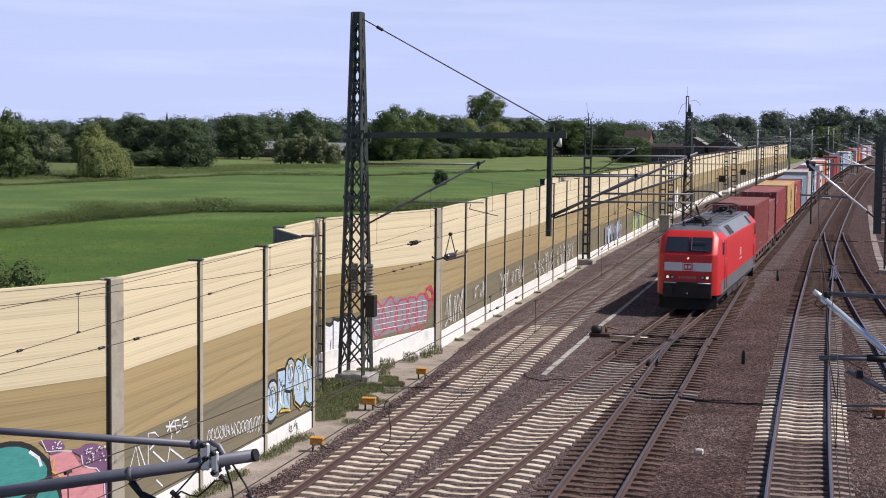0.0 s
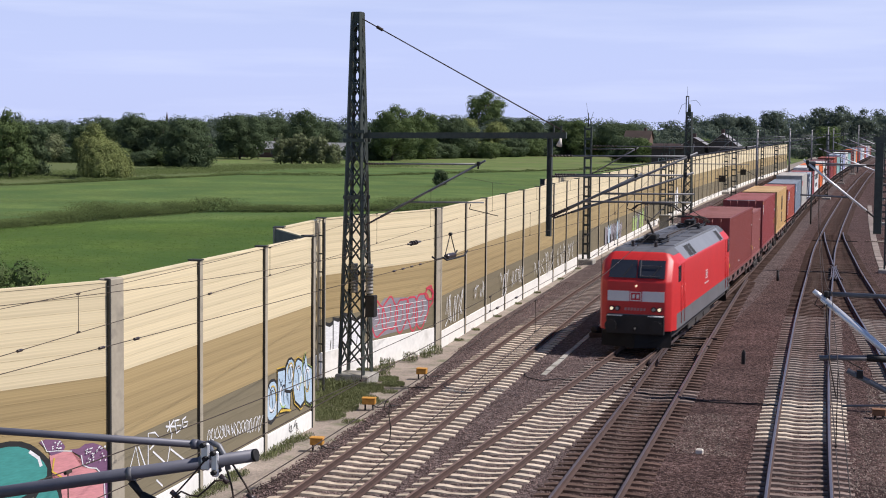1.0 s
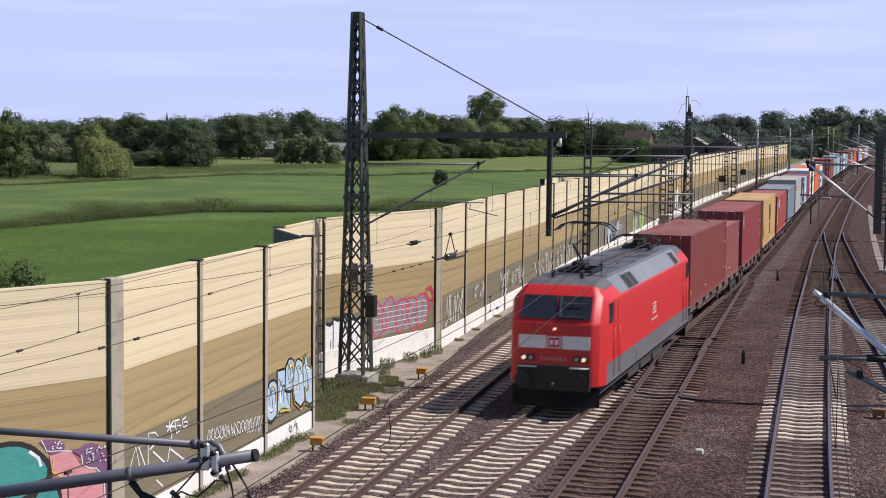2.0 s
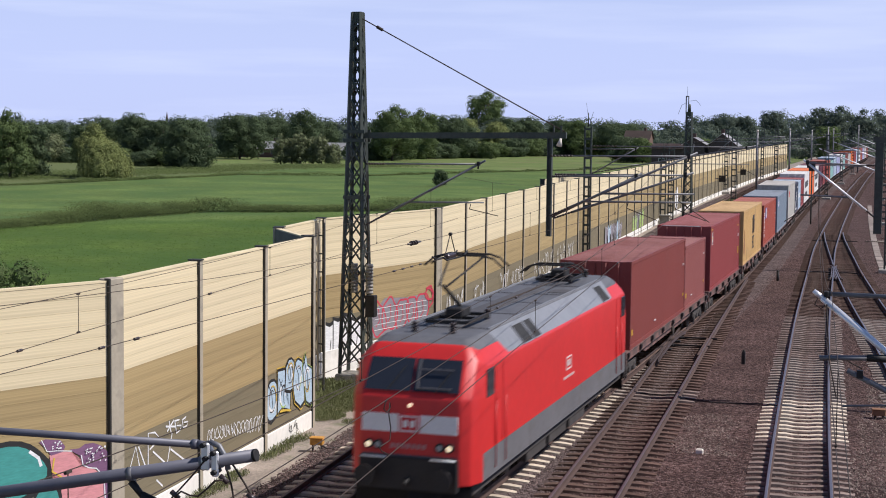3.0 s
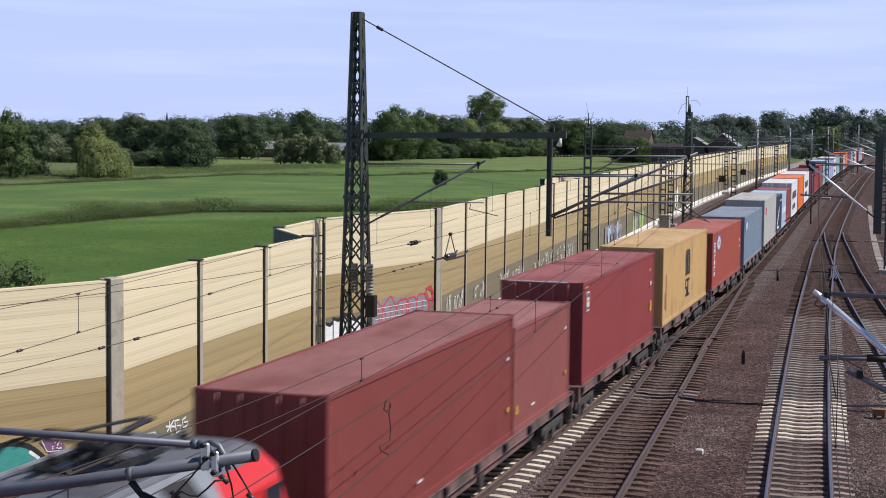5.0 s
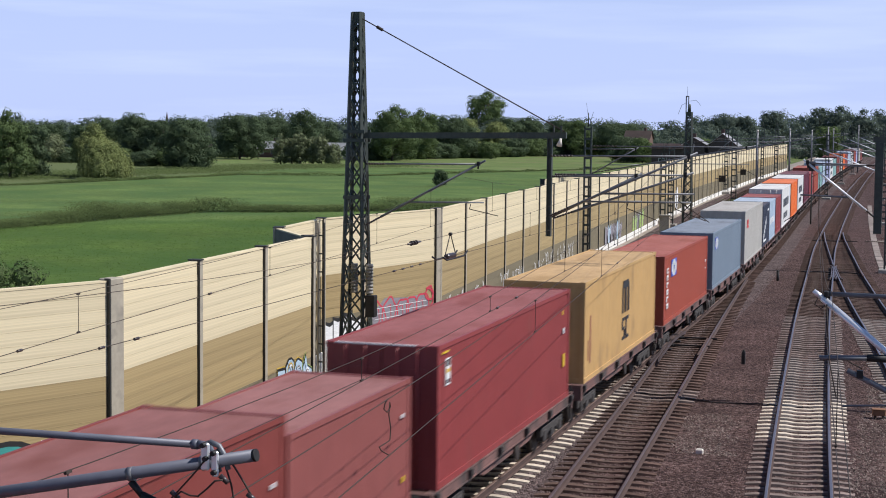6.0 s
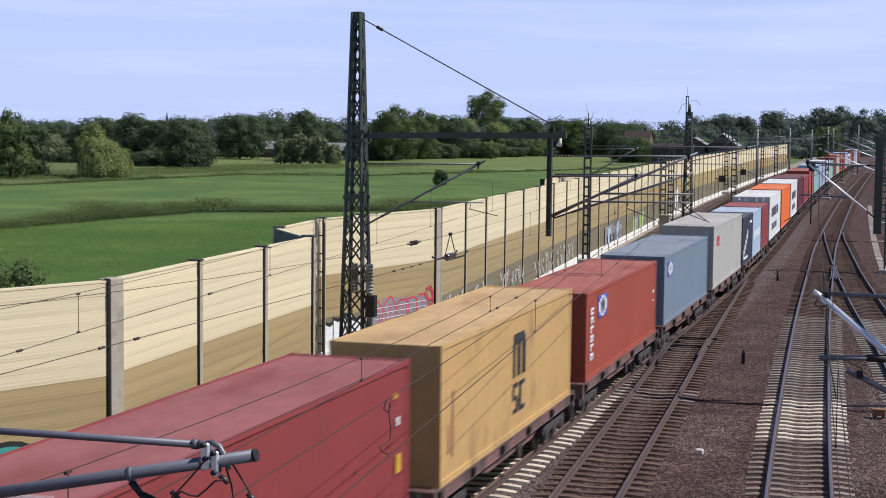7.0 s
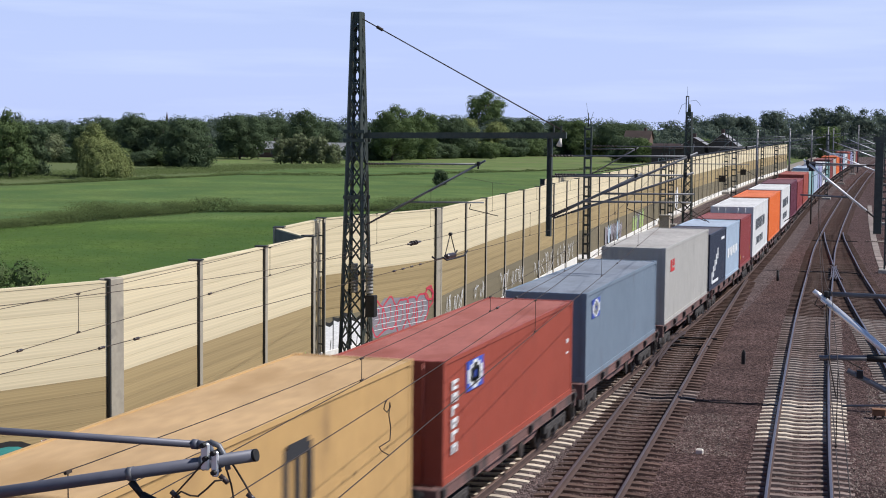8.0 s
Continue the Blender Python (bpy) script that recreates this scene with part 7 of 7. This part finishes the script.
tree("old willow with a pale mounded crown in the meadow", 9.9, 7.0, M["leaf_willow"], 2, "mound", (-140.6, 247), leaf=0.14)
tree("low spreading willow with hanging outer twigs", 5.9, 10.0, M["leaf_willow"], 51, "mound", (-136.4, 244), leaf=0.14)
tree("round dark broadleaf tree at the meadow edge", 11.0, 10.5, M["leaf_dark"], 3, "round", (-150, 304))
tree("broad broadleaf tree at the meadow edge", 12.0, 8.0, M["leaf"], 4, "round", (-150, 236))
tree("dark broadleaf tree at the meadow edge", 10.0, 7.0, M["leaf_dark"], 5, "round", (-150.5, 243))
tree("grey-green bushy tree behind the willow", 7.0, 8.5, M["leaf_grey"], 6, "round", (-202, 334))
tree("spreading dark tree before the houses", 12.0, 13.0, M["leaf_dark"], 7, "round", (-180, 339))
tree("spreading dark tree before the houses", 11.0, 9.0, M["leaf_dark"], 8, "round", (-172, 335))
tree("wide dark oak before the low houses", 12.8, 14.0, M["leaf_dark"], 9, "round", (-181, 398))
for k, x in enumerate((-150.6, -148.2, -145.4, -142.8, -140.0, -137.6)):
    tree("pale green young tree in a thick hedge", (7.6, 6.4, 7.9, 7.0, 7.6, 5.2)[k], 4.6, M["leaf_grey"], 10 + k, "round", (x, 355 + 1.2 * (k % 2)))
tree("tall broadleaf tree behind the meadow", 15.6, 13.5, M["leaf"], 20, "round", (-141, 410))
tree("tall broadleaf tree behind the meadow", 14.8, 11.0, M["leaf"], 21, "round", (-141, 436))
tree("dark broadleaf tree behind the meadow", 14.0, 9.5, M["leaf_dark"], 22, "round", (-160, 393))
tree("yellow-green broadleaf tree behind the meadow", 12.5, 12.0, M["leaf_willow"], 23, "round", (-146, 496))
tree("yellow-green broadleaf tree behind the meadow", 11.5, 10.0, M["leaf_willow"], 24, "round", (-136, 500))
tree("very tall tree standing above the wood", 24.8, 18.5, M["leaf"], 25, "round", (-175.0, 630), leaf=0.26)
tree("dark broadleaf tree behind the meadow", 13.0, 13.5, M["leaf_dark"], 26, "round", (-138, 458))
tree("dark broadleaf tree behind the meadow", 13.4, 13.5, M["leaf_dark"], 27, "round", (-131, 522))
tree("dark broadleaf tree behind the meadow", 12.4, 15.5, M["leaf_dark"], 28, "round", (-120, 533))
tree("small lone hawthorn bush in the meadow", 2.7, 2.6, M["leaf_dark"], 29, "round", (-76, 245), leaf=0.11)
tree("grey-green willow shrub behind the wall", 5.5, 4.6, M["leaf"], 30, "round", (-29.7, 45.5), leaf=0.045, dense=100)
tree("bushy tree hiding a brick house", 7.5, 9.0, M["leaf_dark"], 41, "round", (-82.5, 440))
tree("bushy tree hiding a brick house", 7.0, 8.0, M["leaf"], 42, "round", (-76.5, 436))
tree("bushy tree beside the low houses", 6.0, 8.0, M["leaf_dark"], 43, "round", (-193.5, 415))
# these far trees take the green with haze in its colour
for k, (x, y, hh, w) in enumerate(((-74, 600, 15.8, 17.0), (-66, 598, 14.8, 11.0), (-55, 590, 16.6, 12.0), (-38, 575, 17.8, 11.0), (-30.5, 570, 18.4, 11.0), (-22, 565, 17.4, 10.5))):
    tree("dark tree beyond the far tracks", hh, w, M["leaf_far_haze"], 31 + 7 * k, "round", (x, y), leaf=0.26)
tree("pale green tree beyond the far tracks", 10.8, 9.0, M["leaf"], 33, "round", (-28.8, 480), leaf=0.24)


# a loose row of further trees behind the meadow, grown from a few of the above in other sizes
STOCK = [o for o in scene.objects if o.name.startswith("tree") and o.parent is None and o.get("label", "").startswith(("dark broadleaf", "tall broadleaf", "bushy", "spreading"))]
row = random.Random(77)
for k in range(26):
    f = k / 25
    y = 455 + 75 * row.random()
    x = (-0.60 + 0.47 * f) * y + row.uniform(-4, 4)
    q = row.uniform(0.72, 1.0)
    src = STOCK[row.randrange(len(STOCK))]
    o = copy_thing(src, Matrix.LocRotScale((x, y, -1.3), Euler((0, 0, row.uniform(0, 6.28))), (q * row.uniform(0.95, 1.3), q * row.uniform(0.95, 1.3), q)))
    o["label"] = "broadleaf tree in the loose row behind the meadow"


for k in range(18):
    f = k / 17
    x, y = -150 + 32 * f + row.uniform(-2, 2), 404 + 128 * f + row.uniform(-4, 4)
    src = [o for o in STOCK if o["label"].startswith("bushy")][k % 3]
    o = copy_thing(src, Matrix.LocRotScale((x, y, -1.4), Euler((0, 0, row.uniform(0, 6.28))), (row.uniform(0.8, 1.2), row.uniform(0.8, 1.2), row.uniform(0.55, 0.85))))
    o["label"] = "low bush along the foot of the trees"


for k in range(14):
    f = k / 13
    x, y = -214 + 66 * f + row.uniform(-3, 3), 352 - 42 * f + row.uniform(-5, 5)
    src = [o for o in STOCK if o["label"].startswith("bushy")][k % 3]
    o = copy_thing(src, Matrix.LocRotScale((x, y, -1.4), Euler((0, 0, row.uniform(0, 6.28))), (row.uniform(0.7, 1.1), row.uniform(0.7, 1.1), row.uniform(0.4, 0.7))))
    o["label"] = "low bush along the foot of the trees"


def wood():
    """The belt of far trees that closes the view, uneven in height."""
    sky_x = [-430, -399, -382, -356, -329, -304, -280, -255, -237, -190, -164, -140, -111, -99, -86, -75, -67, -64, -59, -53, -51, -43, -31, -20, 30, 120]
    sky_h = [14.0, 14.0, 9.8, 11.6, 10.2, 12.0, 13.4, 15.6, 12.8, 12.8, 14.0, 13.0, 12.3, 12.5, 14.8, 15.4, 15.0, 13.2, 16.0, 16.6, 14.4, 17.6, 18.4, 17.4, 17.0, 16.0]
    lobes = []
    x = -440.0
    while x < 130:
        for y, k in ((650, 0.98), (620, 0.90), (570, 0.66), (530, 0.42)):
            h = float(np.interp(x, sky_x, sky_h)) * k * rng.uniform(0.86, 1.05)
            w = rng.uniform(2.6, 4.6)
            for j in range(6):
                z = h - w * 0.7 - j * w * 0.95
                if z > -1:
                    lobes.append((x * (y / 620.0) + rng.uniform(-2.5, 2.5), y + rng.uniform(-8, 8), z - 1.3, w * rng.uniform(0.8, 1.15), 0.9))
        x += rng.uniform(2.6, 4.6)
    pts, nor = lobes_to_points(lobes, 16.0)
    v, fc = leaf_quads(pts, 0.36, nor, 0.18)
    tagged(new("far_wood", array_mesh("far_wood", v, fc, M["leaf_far_haze"])), "long belt of dark green trees on the horizon", "wood", kind="stuff")


wood()


def reeds(name, label, pts, width, height, count, mat, size):
    """Strip of tall tufts along a ditch."""
    p = np.array(pts, float)
    seg = np.linalg.norm(np.diff(p, axis=0), axis=1)
    s = rng.uniform(0, seg.sum(), count)
    cum = np.concatenate([[0], np.cumsum(seg)])
    x, y = np.interp(s, cum, p[:, 0]), np.interp(s, cum, p[:, 1])
    clump = 0.55 + 0.45 * np.sin(s * 0.21) * np.sin(s * 0.083 + 1.0) + 0.2 * np.sin(s * 0.9)
    z = rng.uniform(0, 1, count) ** 0.8 * height * np.clip(clump, 0.35, 1.3) - 1.3
    c = np.stack([x + rng.normal(0, width * 0.4, count), y + rng.normal(0, width * 0.4, count), z], 1)
    v, fc = leaf_quads(c, size, np.array([(0.45, -0.15, 0.85)]), 0.22)
    tagged(new(name, array_mesh(name, v, fc, mat)), label, "vegetation", kind="stuff")


reeds("ditch_reeds", "tall rough grass and reeds along a meadow ditch", [(-100, 96), (-84, 120), (-81, 136), (-80, 146), (-78, 160), (-70, 164), (-60, 172), (-45, 180), (-20, 195)], 3.0, 1.75, 90000, M["reed"], 0.09)
reeds("ditch_grass", "thin line of rough grass along a far ditch", [(-160, 190), (-134, 212), (-130, 243), (-126, 276), (-103, 286), (-88, 325), (-70, 366), (-40, 380)], 1.2, 0.7, 24000, M["reed"], 0.13)
reeds("bank_grass", "rough tall grass on the bank before the trees", [(-170, 215), (-150, 240), (-145, 290), (-140, 330), (-120, 360)], 14.0, 0.9, 40000, M["reed"], 0.15)


M["meadow_tuft"] = material("meadow_tuft", (0.058, 0.096, 0.021), 0.9, vary=0.25, grain=0.5, patch=0.08, spec=0.05, island=0.2)
reeds("meadow_tufts", "scattered grass tufts over the meadow", [(-95, 75), (-62, 110), (-50, 150), (-45, 185)], 40.0, 0.08, 40000, M["meadow_tuft"], 0.06)


def tufts(name, label, spots, count, height, mat, size):
    cs = []
    for x, y, r in spots:
        m = int(count * r)
        a = rng.uniform(0, 6.28, m)
        d = r * np.sqrt(rng.uniform(0, 1, m))
        cs.append(np.stack([x + d * np.cos(a), y + d * np.sin(a), -0.34 + height * rng.uniform(0, 1, m) ** 1.5], 1))
    c = np.concatenate(cs)
    m = len(c)
    a = rng.uniform(0, 6.28, m)
    side = np.stack([np.cos(a), np.sin(a), 0 * a], 1) * size * 0.16
    tip = np.stack([rng.normal(0, 0.35, m), rng.normal(0, 0.35, m), rng.uniform(0.7, 1.5, m)], 1) * size
    v = np.stack([c - side, c + side, c + tip + side * 0.2, c + tip - side * 0.2], 1).reshape(-1, 3)
    tagged(new(name, array_mesh(name, v, np.arange(4 * m).reshape(-1, 4), mat)), label, "weeds", kind="stuff")


FOOT = [(wall_x(y) + 0.22 + 0.08 * math.sin(y * 3.1), y, 0.22 + 0.16 * math.sin(y * 1.7) ** 2) for y in np.arange(31.5, 43.2, 0.38) if math.sin(y * 1.3) > -0.55]
tufts("wall_weeds", "weeds and grass growing at the foot of the wall", FOOT, 900, 0.10, M["weed"], 0.055)
tufts("mast_weeds", "weeds and grass round the mast foundation", [(-17.6, 44.6, 0.8), (-17.9, 46.0, 1.0), (-17.7, 47.6, 0.9), (-18.4, 48.6, 0.9), (-17.9, 49.6, 0.6), (-19.6, 50.6, 0.6), (-17.4, 50.9, 0.4), (-19.3, 53.4, 0.35), (-18.2, 50.1, 0.7), (-19.0, 49.5, 0.9), (-19.6, 49.9, 0.7), (-17.95, 51.9, 0.4)], 7000, 0.09, M["weed"], 0.045)
tufts("mast_grass", "dry grass stalks round the mast foundation", [(-18.5, 52.9, 0.3), (-18.6, 56.4, 0.3), (-18.5, 47.0, 0.5), (-18.3, 58.6, 0.3), (-18.9, 54.6, 0.3), (-18.7, 49.6, 0.6), (-19.3, 48.9, 0.6), (-18.35, 57.5, 0.25)], 1300, 0.30, M["weed"], 0.075)
tufts("path_weeds", "small weeds at the edge of the path", [(wall_x(y) + 0.28, y, 0.2) for y in (62.5, 66.0, 71.0, 76.5, 82.0, 90.0, 97.0)] + [(-16.3, 44.0, 0.35), (-16.75, 47.4, 0.4), (-17.0, 49.4, 0.3)], 1200, 0.07, M["weed"], 0.055)


# ---- houses and sheds in the distance ----
M["roof_tile"] = material("roof_tile", (0.10, 0.072, 0.062), 0.85, vary=0.25, grain=3, patch=0.4)
M["roof_pale"] = material("roof_pale", (0.45, 0.45, 0.46), 0.6, vary=0.15, grain=1, patch=0.2)
M["brick_wall"] = material("brick_wall", (0.13, 0.075, 0.06), 0.9, vary=0.25, grain=4, patch=0.4)
M["render_wall"] = material("render_wall", (0.62, 0.60, 0.56), 0.85, vary=0.1, grain=2, patch=0.3)
M["dark_wall"] = material("dark_wall", (0.085, 0.058, 0.055), 0.85, vary=0.25, grain=2, patch=0.3)
M["window_glass"] = material("window_glass", (0.03, 0.035, 0.04), 0.1)


def house(x, y, w, d, eave, ridge, wall, roof, label, turn=0, windows=3):
    t = tagged(empty("house", pose(x, y, -1.3, 0, 0, turn)), label, "house")
    bm = bmesh.new()
    v = [bm.verts.new(p) for p in ((-w / 2, -d / 2, -0.5), (w / 2, -d / 2, -0.5), (w / 2, d / 2, -0.5), (-w / 2, d / 2, -0.5), (-w / 2, -d / 2, eave), (w / 2, -d / 2, eave), (w / 2, d / 2, eave), (-w / 2, d / 2, eave), (-w / 2, 0, ridge - 0.1), (w / 2, 0, ridge - 0.1))]
    for f in ((0, 1, 5, 4), (2, 3, 7, 6), (1, 2, 6, 9, 5), (3, 0, 4, 8, 7)):
        bm.faces.new([v[i] for i in f])
    part("wall", bm, wall, t)
    for s in (-1, 1):
        bm = bmesh.new()
        q = [bm.verts.new(p) for p in ((-w / 2 - 0.4, s * (d / 2 + 0.5), eave - 0.25), (w / 2 + 0.4, s * (d / 2 + 0.5), eave - 0.25), (w / 2 + 0.4, 0, ridge), (-w / 2 - 0.4, 0, ridge))]
        bm.faces.new(q if s < 0 else q[::-1])
        bmesh.ops.solidify(bm, geom=bm.faces[:], thickness=0.2)
        part("roof", bm, roof, t)
    for k in range(windows):
        xx = -w / 2 + w * (k + 0.5) / windows
        wn_ = part("window", bx(xx - 0.65, xx + 0.65, -d / 2 - 0.06, -d / 2 + 0.02, eave * 0.35, eave * 0.35 + 1.3), M["render_wall"], t)
        part("pane", bx(xx - 0.55, xx + 0.55, -d / 2 - 0.075, -d / 2 - 0.061, eave * 0.35 + 0.1, eave * 0.35 + 1.2), M["window_glass"], wn_)
    part("chimney", bx(w * 0.2, w * 0.2 + 0.7, 0.2, 0.9, ridge - 0.8, ridge + 0.8), M["brick_wall"], t)
    return t


house(-47.0, 332, 6.0, 4.4, 6.6, 7.9, M["dark_wall"], M["roof_pale"], "dark shed with a pale sheet roof", 90, 0)
house(-41.2, 333, 7.0, 5.6, 6.4, 8.8, M["dark_wall"], M["roof_pale"], "dark gabled shed with a pale sheet roof", 90, 0)
house(-51.5, 346, 13, 8, 5.6, 6.4, M["dark_wall"], M["dark_wall"], "low dark brick shed beside the line", 0, 3)
house(-80.4, 452, 7, 7, 6.6, 8.9, M["brick_wall"], M["roof_tile"], "brick house with a tiled roof among trees", 0, 3)
house(-186.0, 428, 11, 8, 2.7, 4.7, M["brick_wall"], M["roof_pale"], "low house with a grey roof behind the meadow", 0, 3)
house(-199.0, 432, 12, 8, 2.4, 4.2, M["brick_wall"], M["roof_tile"], "low house with a tiled roof behind the meadow", 0, 4)
house(-160.0, 420, 8, 6, 2.8, 4.6, M["render_wall"], M["roof_pale"], "pale low house between the trees", 0, 2)
house(-205.0, 402, 3.0, 5, 3.6, 4.3, M["render_wall"], M["roof_pale"], "small white gable between the trees", 0, 0)
bm = bmesh.new()
box(bm, -462, -457, 898, 903, -1.3, 9.0)
tube(bm, (-459.4, 900.5, 9.0), (-459.4, 900.5, 15.0), 1.1, 0.12, 8)
tagged(part("church_tower", bm, M["dark_wall"]), "distant church tower with a pointed spire", "church")
for k, (x, y, w, c) in enumerate(((-84, 455, 1.9, "render_wall"), (-77, 456, 1.9, "mark_red"))):
    VN = tagged(empty("parked_van", pose(x, y, -1.3, 0, 0, 80)), "small parked van far behind the meadow", "van")
    bm = bx(-w / 2, w / 2, -2.2, 2.2, 0.35, 1.25, bevel=0.12)
    box(bm, -w / 2 + 0.08, w / 2 - 0.08, -1.2, 2.1, 1.2, 2.0, bevel=0.15)
    part("body", bm, M[c], VN)
    for sx in (-w / 2, w / 2 - 0.2):
        for yy in (-1.4, 1.4):
            bm = bmesh.new()
            tube(bm, (sx, yy, 0.33), (sx + 0.2, yy, 0.33), 0.33, 0.33, 12)
            part("wheel", bm, M["black_iron"], VN)


# ---- loose ballast stones, nearest stretch ----
def stones(name, label, x0, x1, y0, y1, count, mat):
    """Angular stones strewn over the bed; x0 and x1 are functions of y."""
    y = y0 + (y1 - y0) * rng.uniform(0, 1, count) ** 1.3
    a = np.array([x0(q) for q in y])
    b = np.array([x1(q) for q in y])
    x = a + (b - a) * rng.uniform(0, 1, count)
    r = rng.uniform(0.016, 0.037, count)[:, None]
    c = np.stack([x, y, -0.25 + rng.uniform(0, 0.022, count)], 1)
    dirs = np.array([(1, 0, 0), (0, 1, 0), (-1, 0, 0), (0, -1, 0), (0, 0, 0.8), (0, 0, -0.8)], float)
    j = rng.uniform(0.6, 1.4, (count, 6, 1)) * dirs[None] + rng.normal(0, 0.25, (count, 6, 3))
    v = (c[:, None, :] + r[:, None, :] * j).reshape(-1, 3)
    tri = np.array([(0, 1, 4), (1, 2, 4), (2, 3, 4), (3, 0, 4), (1, 0, 5), (2, 1, 5), (3, 2, 5), (0, 3, 5)])
    f = (np.arange(count)[:, None, None] * 6 + tri[None]).reshape(-1, 3)
    tagged(new(name, array_mesh(name, v, f, mat)), label, "ballast", kind="stuff")


M["stone_brown"] = material("stone_brown", (0.118, 0.080, 0.070), 0.9, spec=0.12, vary=0.3, grain=60, patch=0.6, island=0.5)
stones("ballast_stones", "loose broken ballast stones, purple grey", lambda y: wall_x(y) + 1.3 - 0.4 * (y > 58), lambda y: train_x(y) + 2.3, 29, 88, 60000, M["stone"])
stones("ballast_stones", "loose broken ballast stones, brown grey", lambda y: train_x(y) + 2.0, lambda y: 3.0, 29, 110, 45000, M["stone_brown"])
M["stone_pale"] = material("stone_pale", (0.19, 0.145, 0.122), 0.9, vary=0.3, grain=60, patch=0.6, island=0.6)
stones("pale_stones", "patch of paler freshly tipped ballast stones", lambda y: -7.0 + 0.05 * (49 - y) + 0.3 * math.sin(y * 2.1), lambda y: -5.35 + 0.06 * (49 - y) + 0.25 * math.sin(y * 2.7), 42.5, 48.6, 1500, M["stone_pale"])
stones("pale_stones", "patch of paler freshly tipped ballast stones", lambda y: -1.75 + 0.1 * math.sin(y), lambda y: 0.6, 36.0, 60.0, 8000, M["stone_pale"])


# ---- what moves ----
def motions():
    for thing, d, half in MOVERS:
        walk(thing, along(d, half))
    for wheelset, y, r in ROLLERS[:28]:
        rows = []
        for i in range(241):
            t = i / 30
            turn = (13.63 * t + 0.03 * t * t) / r
            rows.append((t, Matrix.Translation((0, y, r)) @ Matrix.Rotation(turn, 4, "X")))
        walk(wheelset, rows)


motions()
